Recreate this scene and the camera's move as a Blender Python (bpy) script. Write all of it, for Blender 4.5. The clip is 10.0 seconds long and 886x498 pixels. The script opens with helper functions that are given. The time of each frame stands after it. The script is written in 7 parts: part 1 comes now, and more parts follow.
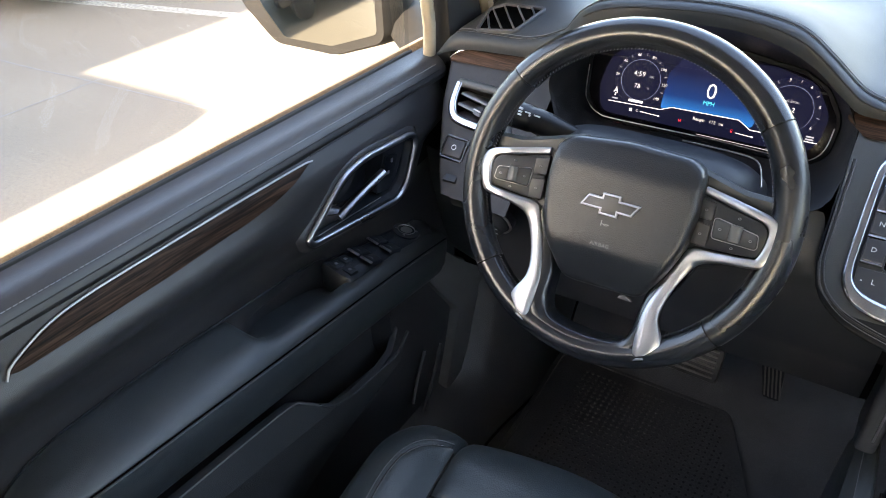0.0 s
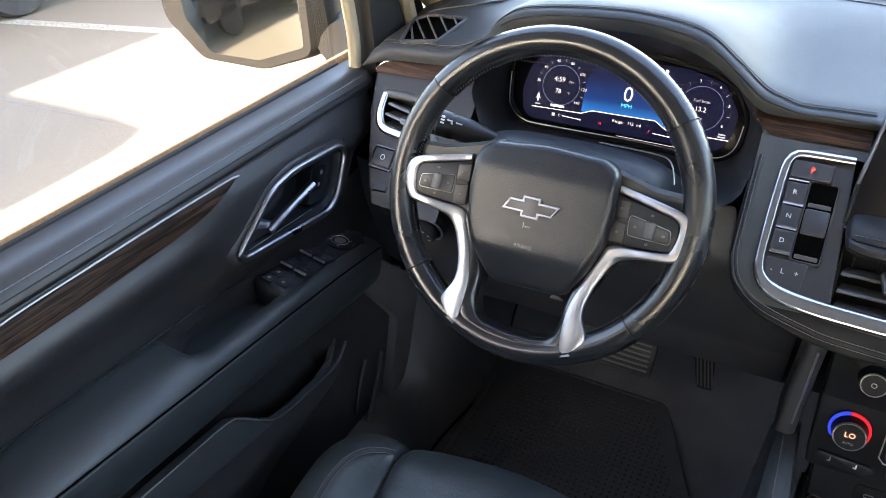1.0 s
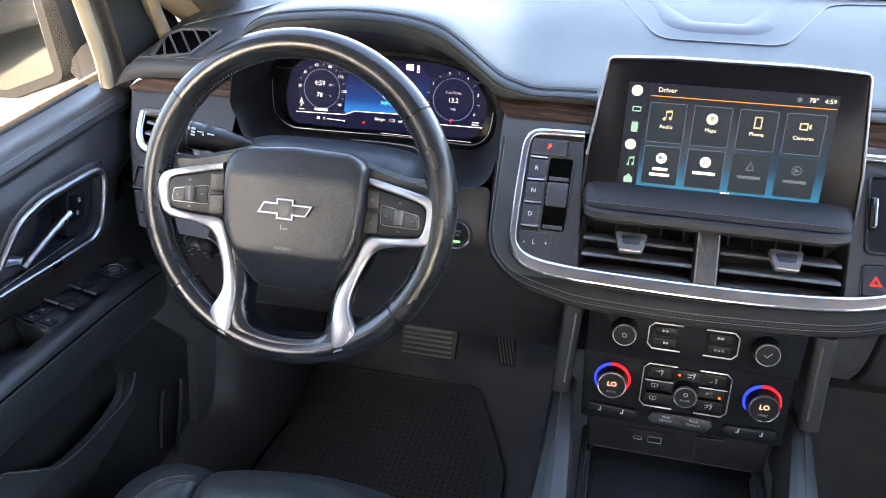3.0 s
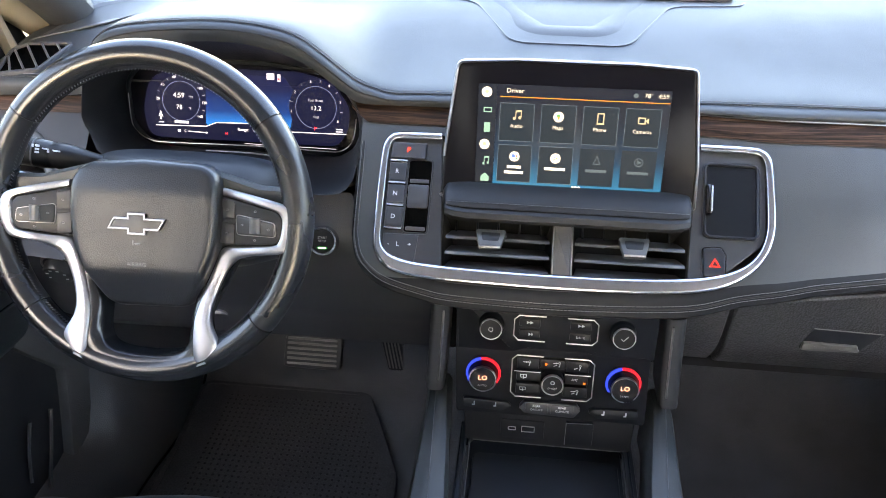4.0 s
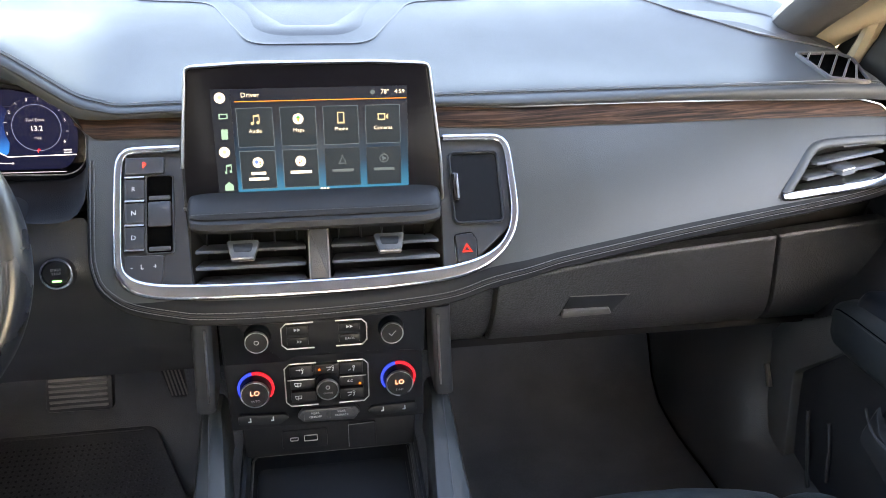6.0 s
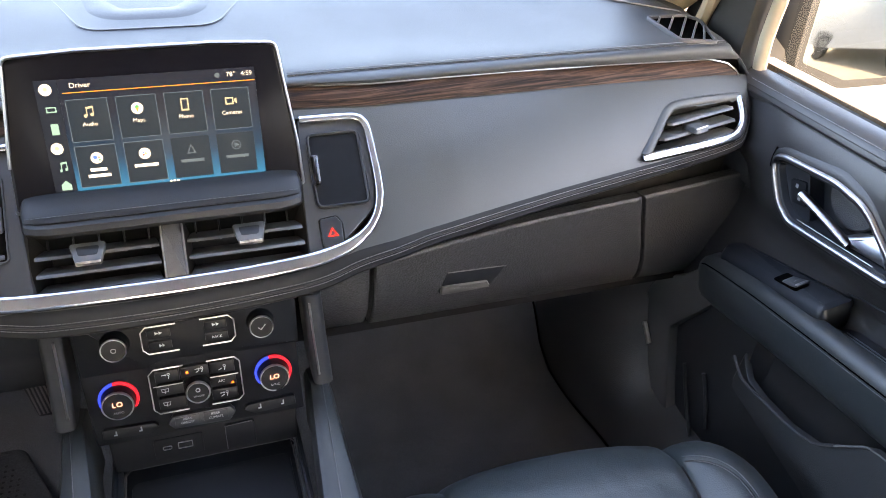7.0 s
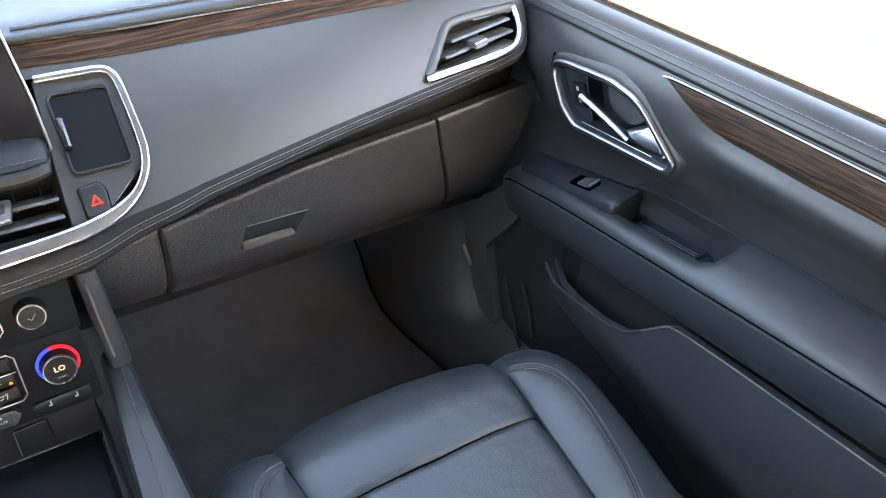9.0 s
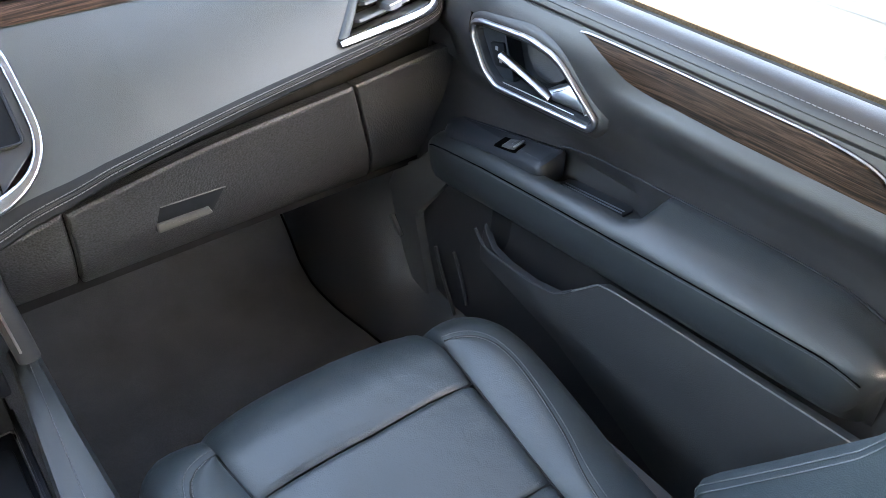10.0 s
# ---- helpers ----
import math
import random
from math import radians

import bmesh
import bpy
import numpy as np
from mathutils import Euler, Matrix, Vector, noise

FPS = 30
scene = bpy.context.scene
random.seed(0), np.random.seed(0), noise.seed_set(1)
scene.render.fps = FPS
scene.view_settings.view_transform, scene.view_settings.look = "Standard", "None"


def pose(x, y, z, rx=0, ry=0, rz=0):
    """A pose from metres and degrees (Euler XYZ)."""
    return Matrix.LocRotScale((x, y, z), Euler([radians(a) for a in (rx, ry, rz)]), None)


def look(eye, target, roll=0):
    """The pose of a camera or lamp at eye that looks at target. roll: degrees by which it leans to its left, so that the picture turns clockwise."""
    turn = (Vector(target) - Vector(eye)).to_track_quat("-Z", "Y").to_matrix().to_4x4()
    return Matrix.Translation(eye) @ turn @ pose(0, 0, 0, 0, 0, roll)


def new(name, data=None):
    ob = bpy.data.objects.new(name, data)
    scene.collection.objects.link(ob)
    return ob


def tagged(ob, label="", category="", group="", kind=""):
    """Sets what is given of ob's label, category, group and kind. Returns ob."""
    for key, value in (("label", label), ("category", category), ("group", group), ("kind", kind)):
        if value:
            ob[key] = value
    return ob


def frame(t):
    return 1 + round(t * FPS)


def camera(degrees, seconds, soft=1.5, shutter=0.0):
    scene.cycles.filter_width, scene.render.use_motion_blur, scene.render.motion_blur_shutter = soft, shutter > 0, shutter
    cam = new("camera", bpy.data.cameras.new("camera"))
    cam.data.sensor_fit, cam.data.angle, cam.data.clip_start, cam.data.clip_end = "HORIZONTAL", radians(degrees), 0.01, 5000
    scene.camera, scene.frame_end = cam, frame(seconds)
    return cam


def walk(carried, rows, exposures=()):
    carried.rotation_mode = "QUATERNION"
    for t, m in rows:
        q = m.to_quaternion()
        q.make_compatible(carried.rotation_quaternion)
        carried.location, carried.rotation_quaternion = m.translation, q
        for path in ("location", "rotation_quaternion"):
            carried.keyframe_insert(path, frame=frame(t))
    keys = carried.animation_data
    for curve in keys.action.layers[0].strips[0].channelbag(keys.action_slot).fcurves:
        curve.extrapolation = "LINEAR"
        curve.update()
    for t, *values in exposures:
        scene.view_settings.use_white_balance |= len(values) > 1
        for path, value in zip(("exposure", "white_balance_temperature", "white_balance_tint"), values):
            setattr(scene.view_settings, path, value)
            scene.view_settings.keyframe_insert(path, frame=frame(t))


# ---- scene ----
EXPO = 4.2
cam = camera(60.3, 10.0, soft=0.75)
METRES, BASE = 0.3808, pose(-0.2249, 0.1073, 1.7461, -34.017, 1.241, 32.720)
ROWS = [
    (0.0, 0.0, 0.0, 0.0, 0.0, 0.0, -0.0),
    (0.5, 0.0268, -0.0151, -0.0021, -1.64, 0.29, 1.07),
    (1.0, 0.0627, -0.0402, -0.0068, -3.78, 0.57, 2.57),
    (1.5, 0.11, -0.0588, -0.016, -6.3, 0.62, 4.34),
    (2.0, 0.1595, -0.0679, -0.0287, -9.12, 0.65, 6.26),
    (2.5, 0.2153, -0.0781, -0.0531, -12.28, 0.46, 8.11),
    (4.0, 0.3821, -0.1778, -0.1202, -22.96, -0.57, 13.16),
    (4.5, 0.4162, -0.2056, -0.1421, -26.39, -1.16, 14.49),
    (5.0, 0.4445, -0.2093, -0.1431, -30.04, -2.15, 15.79),
    (5.5, 0.482, -0.2211, -0.1411, -33.96, -3.34, 17.45),
    (7.0, 0.6388, -0.2417, -0.1966, -46.94, -9.52, 22.83),
    (7.5, 0.6682, -0.2569, -0.2198, -50.76, -11.91, 24.34),
    (8.0, 0.6926, -0.268, -0.2448, -54.2, -14.34, 25.78),
    (8.5, 0.7317, -0.2802, -0.2786, -58.07, -17.11, 27.33),
    (9.0, 0.7748, -0.2857, -0.3114, -61.91, -20.06, 28.58),
    (9.5, 0.8078, -0.2835, -0.3403, -65.32, -22.85, 29.35),
    (10.0, 0.8406, -0.282, -0.3598, -68.14, -25.31, 29.8),
]
walk(cam, [(t, BASE @ pose(METRES * x, METRES * y, METRES * z, 90 + pitch, roll, yaw)) for t, x, y, z, yaw, pitch, roll in ROWS],
     exposures=[(0.0, EXPO + .04, 7900, 13), (2.5, EXPO + .42, 7500, 15), (5.5, EXPO + .60, 8300, 14), (7.5, EXPO + .76, 8200, 18), (10.0, EXPO + 1.04, 8450, 12)])

# ---- world, sun, exposure ----
world = bpy.data.worlds.new("sky")
scene.world = world
world.use_nodes = True
wn = world.node_tree
wn.nodes.clear()
sky = wn.nodes.new("ShaderNodeTexSky")
sky.sky_type = "NISHITA"
sky.sun_disc = False
SUN_EL, SUN_AZ = radians(28), radians(180)
LIT = 2 ** (1.6 - EXPO)
sky.sun_elevation, sky.sun_rotation = SUN_EL, SUN_AZ
sky.air_density, sky.dust_density = 1.0, 1.5
bg = wn.nodes.new("ShaderNodeBackground")
bg.inputs["Strength"].default_value = 0.15
wo = wn.nodes.new("ShaderNodeOutputWorld")
wn.links.new(sky.outputs[0], bg.inputs[0])
wn.links.new(bg.outputs[0], wo.inputs[0])
sun_data = bpy.data.lights.new("sun", "SUN")
sun_data.energy, sun_data.angle, sun_data.color = 5.0, radians(0.6), (1.0, 0.95, 0.87)
sun = new("sun", sun_data)
SUN_DIR = Vector((math.sin(SUN_AZ) * math.cos(SUN_EL), math.cos(SUN_AZ) * math.cos(SUN_EL), math.sin(SUN_EL)))
sun.matrix_world = look(SUN_DIR * 30, (0, 0, 0))


# ---- materials ----
def mat(name, base, rough=0.5, metal=0.0, grain=0.0, grain_scale=900.0, bump=0.0, bump_scale=500.0, blotch=0.15,
        spec=0.5, rough_var=0.08, coat=0.0, voronoi=False, wrinkle=0.0):
    """A surface with a fine grain, slow blotches, an uneven gloss and a relief; sizes in 1/m."""
    m = bpy.data.materials.new(name)
    m.use_nodes = True
    nt = m.node_tree
    b = nt.nodes["Principled BSDF"]
    b.inputs["Metallic"].default_value = metal
    b.inputs["Specular IOR Level"].default_value = spec
    b.inputs["Coat Weight"].default_value = coat
    tc = nt.nodes.new("ShaderNodeTexCoord")
    slow = nt.nodes.new("ShaderNodeTexNoise")
    slow.inputs["Scale"].default_value = 14.0
    slow.inputs["Detail"].default_value = 6.0
    nt.links.new(tc.outputs["Object"], slow.inputs["Vector"])
    mix = nt.nodes.new("ShaderNodeMix")
    mix.data_type = "RGBA"
    c = Vector(base)
    mix.inputs["A"].default_value = (*(c * (1 - blotch)), 1)
    mix.inputs["B"].default_value = (*(c * (1 + blotch)), 1)
    nt.links.new(slow.outputs[0], mix.inputs["Factor"])
    last = mix.outputs["Result"]
    if grain:
        fine = nt.nodes.new("ShaderNodeTexNoise")
        fine.inputs["Scale"].default_value = grain_scale
        fine.inputs["Detail"].default_value = 3.0
        nt.links.new(tc.outputs["Object"], fine.inputs["Vector"])
        mul = nt.nodes.new("ShaderNodeMix")
        mul.data_type = "RGBA"
        mul.blend_type = "MULTIPLY"
        mul.inputs["Factor"].default_value = grain
        nt.links.new(last, mul.inputs["A"])
        ramp = nt.nodes.new("ShaderNodeMapRange")
        ramp.inputs["From Min"].default_value, ramp.inputs["From Max"].default_value = 0.35, 0.65
        ramp.inputs["To Min"].default_value, ramp.inputs["To Max"].default_value = 0.3, 1.6
        nt.links.new(fine.outputs[0], ramp.inputs["Value"])
        nt.links.new(ramp.outputs[0], mul.inputs["B"])
        last = mul.outputs["Result"]
    nt.links.new(last, b.inputs["Base Color"])
    rr = nt.nodes.new("ShaderNodeMapRange")
    rr.inputs["To Min"].default_value, rr.inputs["To Max"].default_value = max(0.02, rough - rough_var), rough + rough_var
    nt.links.new(slow.outputs[0], rr.inputs["Value"])
    nt.links.new(rr.outputs[0], b.inputs["Roughness"])
    if bump:
        if voronoi:
            tex = nt.nodes.new("ShaderNodeTexVoronoi")
            tex.inputs["Scale"].default_value = bump_scale
            out = tex.outputs["Distance"]
        else:
            tex = nt.nodes.new("ShaderNodeTexNoise")
            tex.inputs["Scale"].default_value = bump_scale
            tex.inputs["Detail"].default_value = 4.0
            out = tex.outputs[0]
        nt.links.new(tc.outputs["Object"], tex.inputs["Vector"])
        bm_ = nt.nodes.new("ShaderNodeBump")
        bm_.inputs["Strength"].default_value = bump
        bm_.inputs["Distance"].default_value = 0.0006
        nt.links.new(out, bm_.inputs["Height"])
        nt.links.new(bm_.outputs[0], b.inputs["Normal"])
        if wrinkle:
            wr = nt.nodes.new("ShaderNodeTexNoise")
            wr.inputs["Scale"].default_value, wr.inputs["Detail"].default_value = 38.0, 5.0
            wr.inputs["Distortion"].default_value = 1.6
            nt.links.new(tc.outputs["Object"], wr.inputs["Vector"])
            b2 = nt.nodes.new("ShaderNodeBump")
            b2.inputs["Strength"].default_value, b2.inputs["Distance"].default_value = wrinkle, 0.004
            nt.links.new(wr.outputs[0], b2.inputs["Height"])
            nt.links.new(b2.outputs[0], bm_.inputs["Normal"])
    return m


def glow(name, colour, strength=1.0):
    m = bpy.data.materials.new(name)
    m.use_nodes = True
    b = m.node_tree.nodes["Principled BSDF"]
    b.inputs["Base Color"].default_value = (0.01, 0.01, 0.01, 1)
    b.inputs["Roughness"].default_value = 0.5
    b.inputs["Specular IOR Level"].default_value = 0.05
    b.inputs["Emission Color"].default_value = (*colour, 1)
    b.inputs["Emission Strength"].default_value = strength * LIT
    return m


def wood_mat():
    m = bpy.data.materials.new("open_pore_wood")
    m.use_nodes = True
    nt = m.node_tree
    b = nt.nodes["Principled BSDF"]
    tc = nt.nodes.new("ShaderNodeTexCoord")
    mp = nt.nodes.new("ShaderNodeMapping")
    mp.inputs["Scale"].default_value = (9, 9, 260)
    nt.links.new(tc.outputs["Object"], mp.inputs["Vector"])
    warp = nt.nodes.new("ShaderNodeTexNoise")
    warp.inputs["Scale"].default_value = 1.0
    warp.inputs["Detail"].default_value = 8.0
    warp.inputs["Roughness"].default_value = 0.65
    warp.inputs["Distortion"].default_value = 1.1
    nt.links.new(mp.outputs[0], warp.inputs["Vector"])
    ramp = nt.nodes.new("ShaderNodeValToRGB")
    e = ramp.color_ramp.elements
    e[0].position, e[0].color = 0.38, (0.005, 0.0032, 0.0025, 1)
    e[1].position, e[1].color = 0.63, (0.060, 0.034, 0.023, 1)
    mid = e.new(0.5)
    mid.color = (0.026, 0.0135, 0.0088, 1)
    nt.links.new(warp.outputs[0], ramp.inputs[0])
    nt.links.new(ramp.outputs[0], b.inputs["Base Color"])
    b.inputs["Roughness"].default_value = 0.55
    b.inputs["Specular IOR Level"].default_value = 0.12
    bp = nt.nodes.new("ShaderNodeBump")
    bp.inputs["Strength"].default_value, bp.inputs["Distance"].default_value = 0.5, 0.0005
    nt.links.new(warp.outputs[0], bp.inputs["Height"])
    nt.links.new(bp.outputs[0], b.inputs["Normal"])
    return m


def glass_mat(name, tint=(0.75, 0.765, 0.775), dirt=0.0):
    """A thin pane: clear, with a Fresnel gloss, and dried spots of dust on it."""
    m = bpy.data.materials.new(name)
    m.use_nodes = True
    nt = m.node_tree
    nt.nodes.clear()
    out = nt.nodes.new("ShaderNodeOutputMaterial")
    tr = nt.nodes.new("ShaderNodeBsdfTransparent")
    tr.inputs["Color"].default_value = (*tint, 1)
    gl = nt.nodes.new("ShaderNodeBsdfGlossy")
    gl.inputs["Roughness"].default_value = 0.02
    lw = nt.nodes.new("ShaderNodeLayerWeight")
    lw.inputs["Blend"].default_value = 0.5
    pw = nt.nodes.new("ShaderNodeMath")
    pw.operation = "POWER"
    pw.inputs[1].default_value = 4.0
    nt.links.new(lw.outputs["Facing"], pw.inputs[0])
    fr = nt.nodes.new("ShaderNodeMath")
    fr.operation = "MULTIPLY_ADD"
    fr.inputs[1].default_value, fr.inputs[2].default_value = 0.9, 0.04
    nt.links.new(pw.outputs[0], fr.inputs[0])
    mx = nt.nodes.new("ShaderNodeMixShader")
    nt.links.new(fr.outputs[0], mx.inputs[0])
    nt.links.new(tr.outputs[0], mx.inputs[1])
    nt.links.new(gl.outputs[0], mx.inputs[2])
    last = mx.outputs[0]
    if dirt:
        tc = nt.nodes.new("ShaderNodeTexCoord")
        n1 = nt.nodes.new("ShaderNodeTexNoise")
        n1.inputs["Scale"].default_value, n1.inputs["Detail"].default_value = 210.0, 6.0
        n2 = nt.nodes.new("ShaderNodeTexVoronoi")
        n2.inputs["Scale"].default_value = 160.0
        nt.links.new(tc.outputs["Object"], n1.inputs["Vector"])
        nt.links.new(tc.outputs["Object"], n2.inputs["Vector"])
        r1 = nt.nodes.new("ShaderNodeMapRange")
        r1.inputs["From Min"].default_value, r1.inputs["From Max"].default_value = 0.56, 0.8
        r1.inputs["To Min"].default_value, r1.inputs["To Max"].default_value = 0.0, dirt
        r2 = nt.nodes.new("ShaderNodeMapRange")
        r2.inputs["From Min"].default_value, r2.inputs["From Max"].default_value = 0.12, 0.05
        r2.inputs["To Min"].default_value, r2.inputs["To Max"].default_value = 0.0, dirt
        nt.links.new(n1.outputs[0], r1.inputs["Value"])
        nt.links.new(n2.outputs["Distance"], r2.inputs["Value"])
        ad = nt.nodes.new("ShaderNodeMath")
        ad.operation = "ADD"
        nt.links.new(r1.outputs[0], ad.inputs[0])
        nt.links.new(r2.outputs[0], ad.inputs[1])
        df = nt.nodes.new("ShaderNodeBsdfTranslucent")
        df.inputs["Color"].default_value = (0.50, 0.45, 0.38, 1)
        m2 = nt.nodes.new("ShaderNodeMixShader")
        nt.links.new(ad.outputs[0], m2.inputs[0])
        nt.links.new(last, m2.inputs[1])
        nt.links.new(df.outputs[0], m2.inputs[2])
        last = m2.outputs[0]
    nt.links.new(last, out.inputs["Surface"])
    return m


def concrete_mat():
    m = mat("concrete", (0.150, 0.120, 0.086), 0.85, grain=0.12, grain_scale=60, bump=0.4, bump_scale=90, blotch=0.3)
    nt = m.node_tree
    for n in nt.nodes:
        if n.type == "TEX_NOISE" and n.inputs["Scale"].default_value == 14.0:
            n.inputs["Scale"].default_value = 0.9
    return m


LEATHER = mat("black_leather", (0.0130, 0.0142, 0.0170), 0.46, spec=0.27, bump=0.22, bump_scale=1100, voronoi=True, blotch=0.15, rough_var=0.1)
DOOR_LEATHER = mat("door_leather", (0.0235, 0.0228, 0.0245), 0.39, spec=0.5, bump=0.22, bump_scale=1100, voronoi=True, blotch=0.15, rough_var=0.1)
ARM_LEATHER = mat("armrest_leather", (0.0265, 0.0310, 0.0340), 0.40, spec=0.5, bump=0.25, bump_scale=900, voronoi=True, blotch=0.12)
# Darker copy of the leather: shade of the rolled edge put into the colour.
SHADED_LIP = mat("shaded_lip_leather", (0.0074, 0.0087, 0.0112), 0.5, spec=0.15, bump=0.22, bump_scale=1100, voronoi=True)
DASH_SOFT = mat("dash_soft_skin", (0.0275, 0.0315, 0.0325), 0.44, spec=0.50, bump=0.25, bump_scale=900, voronoi=True, blotch=0.1)
TOP_SOFT = mat("dash_top_skin", (0.0275, 0.0315, 0.0355), 0.56, bump=0.2, bump_scale=900, voronoi=True, blotch=0.12, spec=0.32)
SEAT_LEATHER = mat("seat_leather", (0.0345, 0.0440, 0.0490), 0.36, spec=0.62, bump=0.35, bump_scale=600, voronoi=True, blotch=0.2, rough_var=0.12, wrinkle=0.16)
PLASTIC = mat("grained_black_plastic", (0.046, 0.047, 0.051), 0.5, bump=0.6, bump_scale=620, voronoi=True, spec=0.35)
GLOVE_PLASTIC = mat("coarse_grained_plastic", (0.037, 0.039, 0.043), 0.48, grain=0.7, grain_scale=420, bump=1.0, bump_scale=320, voronoi=True)
DARK = mat("satin_black_plastic", (0.0152, 0.0178, 0.0225), 0.42, spec=0.3)
KEY_BLACK = mat("key_black", (0.0068, 0.0080, 0.0102), 0.42, spec=0.12)
SELECTOR = mat("satin_key_plastic", (0.0260, 0.0290, 0.0340), 0.38, spec=0.42)
KNEE = mat("knee_plastic", (0.027, 0.0305, 0.0370), 0.45, spec=0.4, bump=0.25, bump_scale=700, voronoi=True)
POD_SKIN = mat("pod_grained_skin", (0.0095, 0.0105, 0.0125), 0.5, spec=0.25, bump=0.5, bump_scale=700, voronoi=True)
RING = mat("knob_ring_metal", (0.36, 0.37, 0.39), 0.3, metal=1.0, blotch=0.05)
# Near-black that carries the shade of hollows; seals and seams use it too.
DEEP = mat("deep_black_shade_and_trim", (0.005, 0.005, 0.005), 0.7)
GLOSS = mat("gloss_black", (0.008, 0.008, 0.009), 0.1, rough_var=0.03, coat=0.3)
CHROME = mat("satin_chrome", (0.46, 0.49, 0.54), 0.18, metal=1.0, blotch=0.05, rough_var=0.08)
SILVER = mat("brushed_silver", (0.46, 0.44, 0.43), 0.38, metal=1.0, blotch=0.04)
WOOD = wood_mat()
CARPET = mat("black_carpet", (0.089, 0.093, 0.099), 0.95, grain=0.5, grain_scale=620, bump=1.0, bump_scale=600, blotch=0.32, spec=0.1)
RUBBER = mat("worn_rubber", (0.125, 0.122, 0.12), 0.6, bump=0.3, bump_scale=300, blotch=0.35)
STITCH = mat("grey_thread", (0.088, 0.090, 0.097), 0.7)
DARKSTITCH = mat("dark_thread", (0.155, 0.158, 0.165), 0.7)
BEIGE = mat("beige_trim", (0.27, 0.225, 0.16), 0.75, bump=0.4, bump_scale=900)
HEADLINER = mat("grey_headliner", (0.67, 0.705, 0.755), 0.9, bump=0.4, bump_scale=900)
PAINT = mat("car_paint_black", (0.012, 0.012, 0.013), 0.15, coat=0.6)
PRINT = mat("white_print", (0.62, 0.63, 0.64), 0.5)
KEY_PRINT = mat("key_print", (0.36, 0.37, 0.385), 0.5)
PRINT_DIM = mat("dim_print", (0.22, 0.22, 0.23), 0.5)
PANE = glass_mat("side_glass", (0.78, 0.79, 0.80), dirt=0.09)
WSHIELD = glass_mat("windshield_glass", (0.93, 0.935, 0.95))
# Base dimmed and greenish: a dull reflection put into the colour.
MIRROR = mat("mirror_glass", (0.30, 0.32, 0.31), 0.05, metal=1.0, blotch=0.05, rough_var=0.02)
CONCRETE = concrete_mat()
JOINT = mat("concrete_joint", (0.16, 0.15, 0.14), 0.9)
SATIN = mat("satin_metal", (0.33, 0.335, 0.36), 0.3, metal=1.0, blotch=0.04)
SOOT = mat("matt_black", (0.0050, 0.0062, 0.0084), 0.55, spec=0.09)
# Sheenless black: shade of gaps, grooves and recesses put into the colour.
GAP_SHADE = mat("gap_and_recess_shade", (0.002, 0.002, 0.002), 0.95, spec=0.0)
DIM_GLASS = mat("dim_display_glass", (0.004, 0.004, 0.006), 0.25, spec=0.07, rough_var=0.05)
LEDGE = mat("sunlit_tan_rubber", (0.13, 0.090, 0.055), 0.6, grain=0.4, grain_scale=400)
TRIM_LINE = mat("thin_satin_line", (0.34, 0.33, 0.33), 0.42, metal=1.0, blotch=0.05)
TYRE = mat("tyre_rubber", (0.02, 0.02, 0.02), 0.8, bump=0.3, bump_scale=80)


# ---- mesh helpers ----
def link(name, verts, faces, material, parent=None, label="", smooth=True, sharp=38):
    me = bpy.data.meshes.new(name)
    me.from_pydata([tuple(v) for v in verts], [], faces)
    me.validate()
    bm = bmesh.new()
    bm.from_mesh(me)
    bmesh.ops.recalc_face_normals(bm, faces=bm.faces)
    bm.to_mesh(me)
    bm.free()
    me.materials.append(material)
    if smooth:
        me.polygons.foreach_set("use_smooth", [True] * len(me.polygons))
        me.set_sharp_from_angle(angle=radians(sharp))
    ob = new(name, me)
    if parent is not None:
        ob.parent = parent
        ob.matrix_parent_inverse = base_of[parent.name].inverted()
    base_of[ob.name] = Matrix()
    if label:
        tagged(ob, label)
    return ob


base_of = {}


def thing(name, at, label, category, group="", kind=""):
    ob = new(name)
    ob.empty_display_size = 0.05
    ob.matrix_world = Matrix.Translation(at)
    base_of[ob.name] = Matrix.Translation(at)
    return tagged(ob, label, category, group, kind)


def part(name, shape, material, parent=None, label="", smooth=True, sharp=38):
    return link(name, shape[0], shape[1], material, parent, label, smooth, sharp)


def merge(*shapes):
    verts, faces = [], []
    for v, f in shapes:
        k = len(verts)
        verts += list(v)
        faces += [[i + k for i in q] for q in f]
    return verts, faces


def grid(fn, us, vs, keep=None, close_u=False):
    """A sheet of quads over us x vs; keep(u, v) tells which cells stay."""
    verts = [fn(u, v) for v in vs for u in us]
    nu, faces = len(us), []
    for j in range(len(vs) - 1):
        for i in range(nu if close_u else nu - 1):
            k = (i + 1) % nu
            if keep is None or keep((us[i] + us[k]) / 2, (vs[j] + vs[j + 1]) / 2):
                faces.append([j * nu + i, j * nu + k, (j + 1) * nu + k, (j + 1) * nu + i])
    return verts, faces


def loft(rings, closed=True, caps=True):
    """Quads between rings of equally many points."""
    n = len(rings[0])
    verts = [p for r in rings for p in r]
    faces = []
    for j in range(len(rings) - 1):
        for i in range(n if closed else n - 1):
            k = (i + 1) % n
            faces.append([j * n + i, j * n + k, (j + 1) * n + k, (j + 1) * n + i])
    if caps and closed:
        if caps != "end":
            faces.append(list(range(n))[::-1])
        faces.append([(len(rings) - 1) * n + i for i in range(n)])
    return verts, faces


def line(a, b, n):
    return [a + (b - a) * i / (n - 1) for i in range(n)]


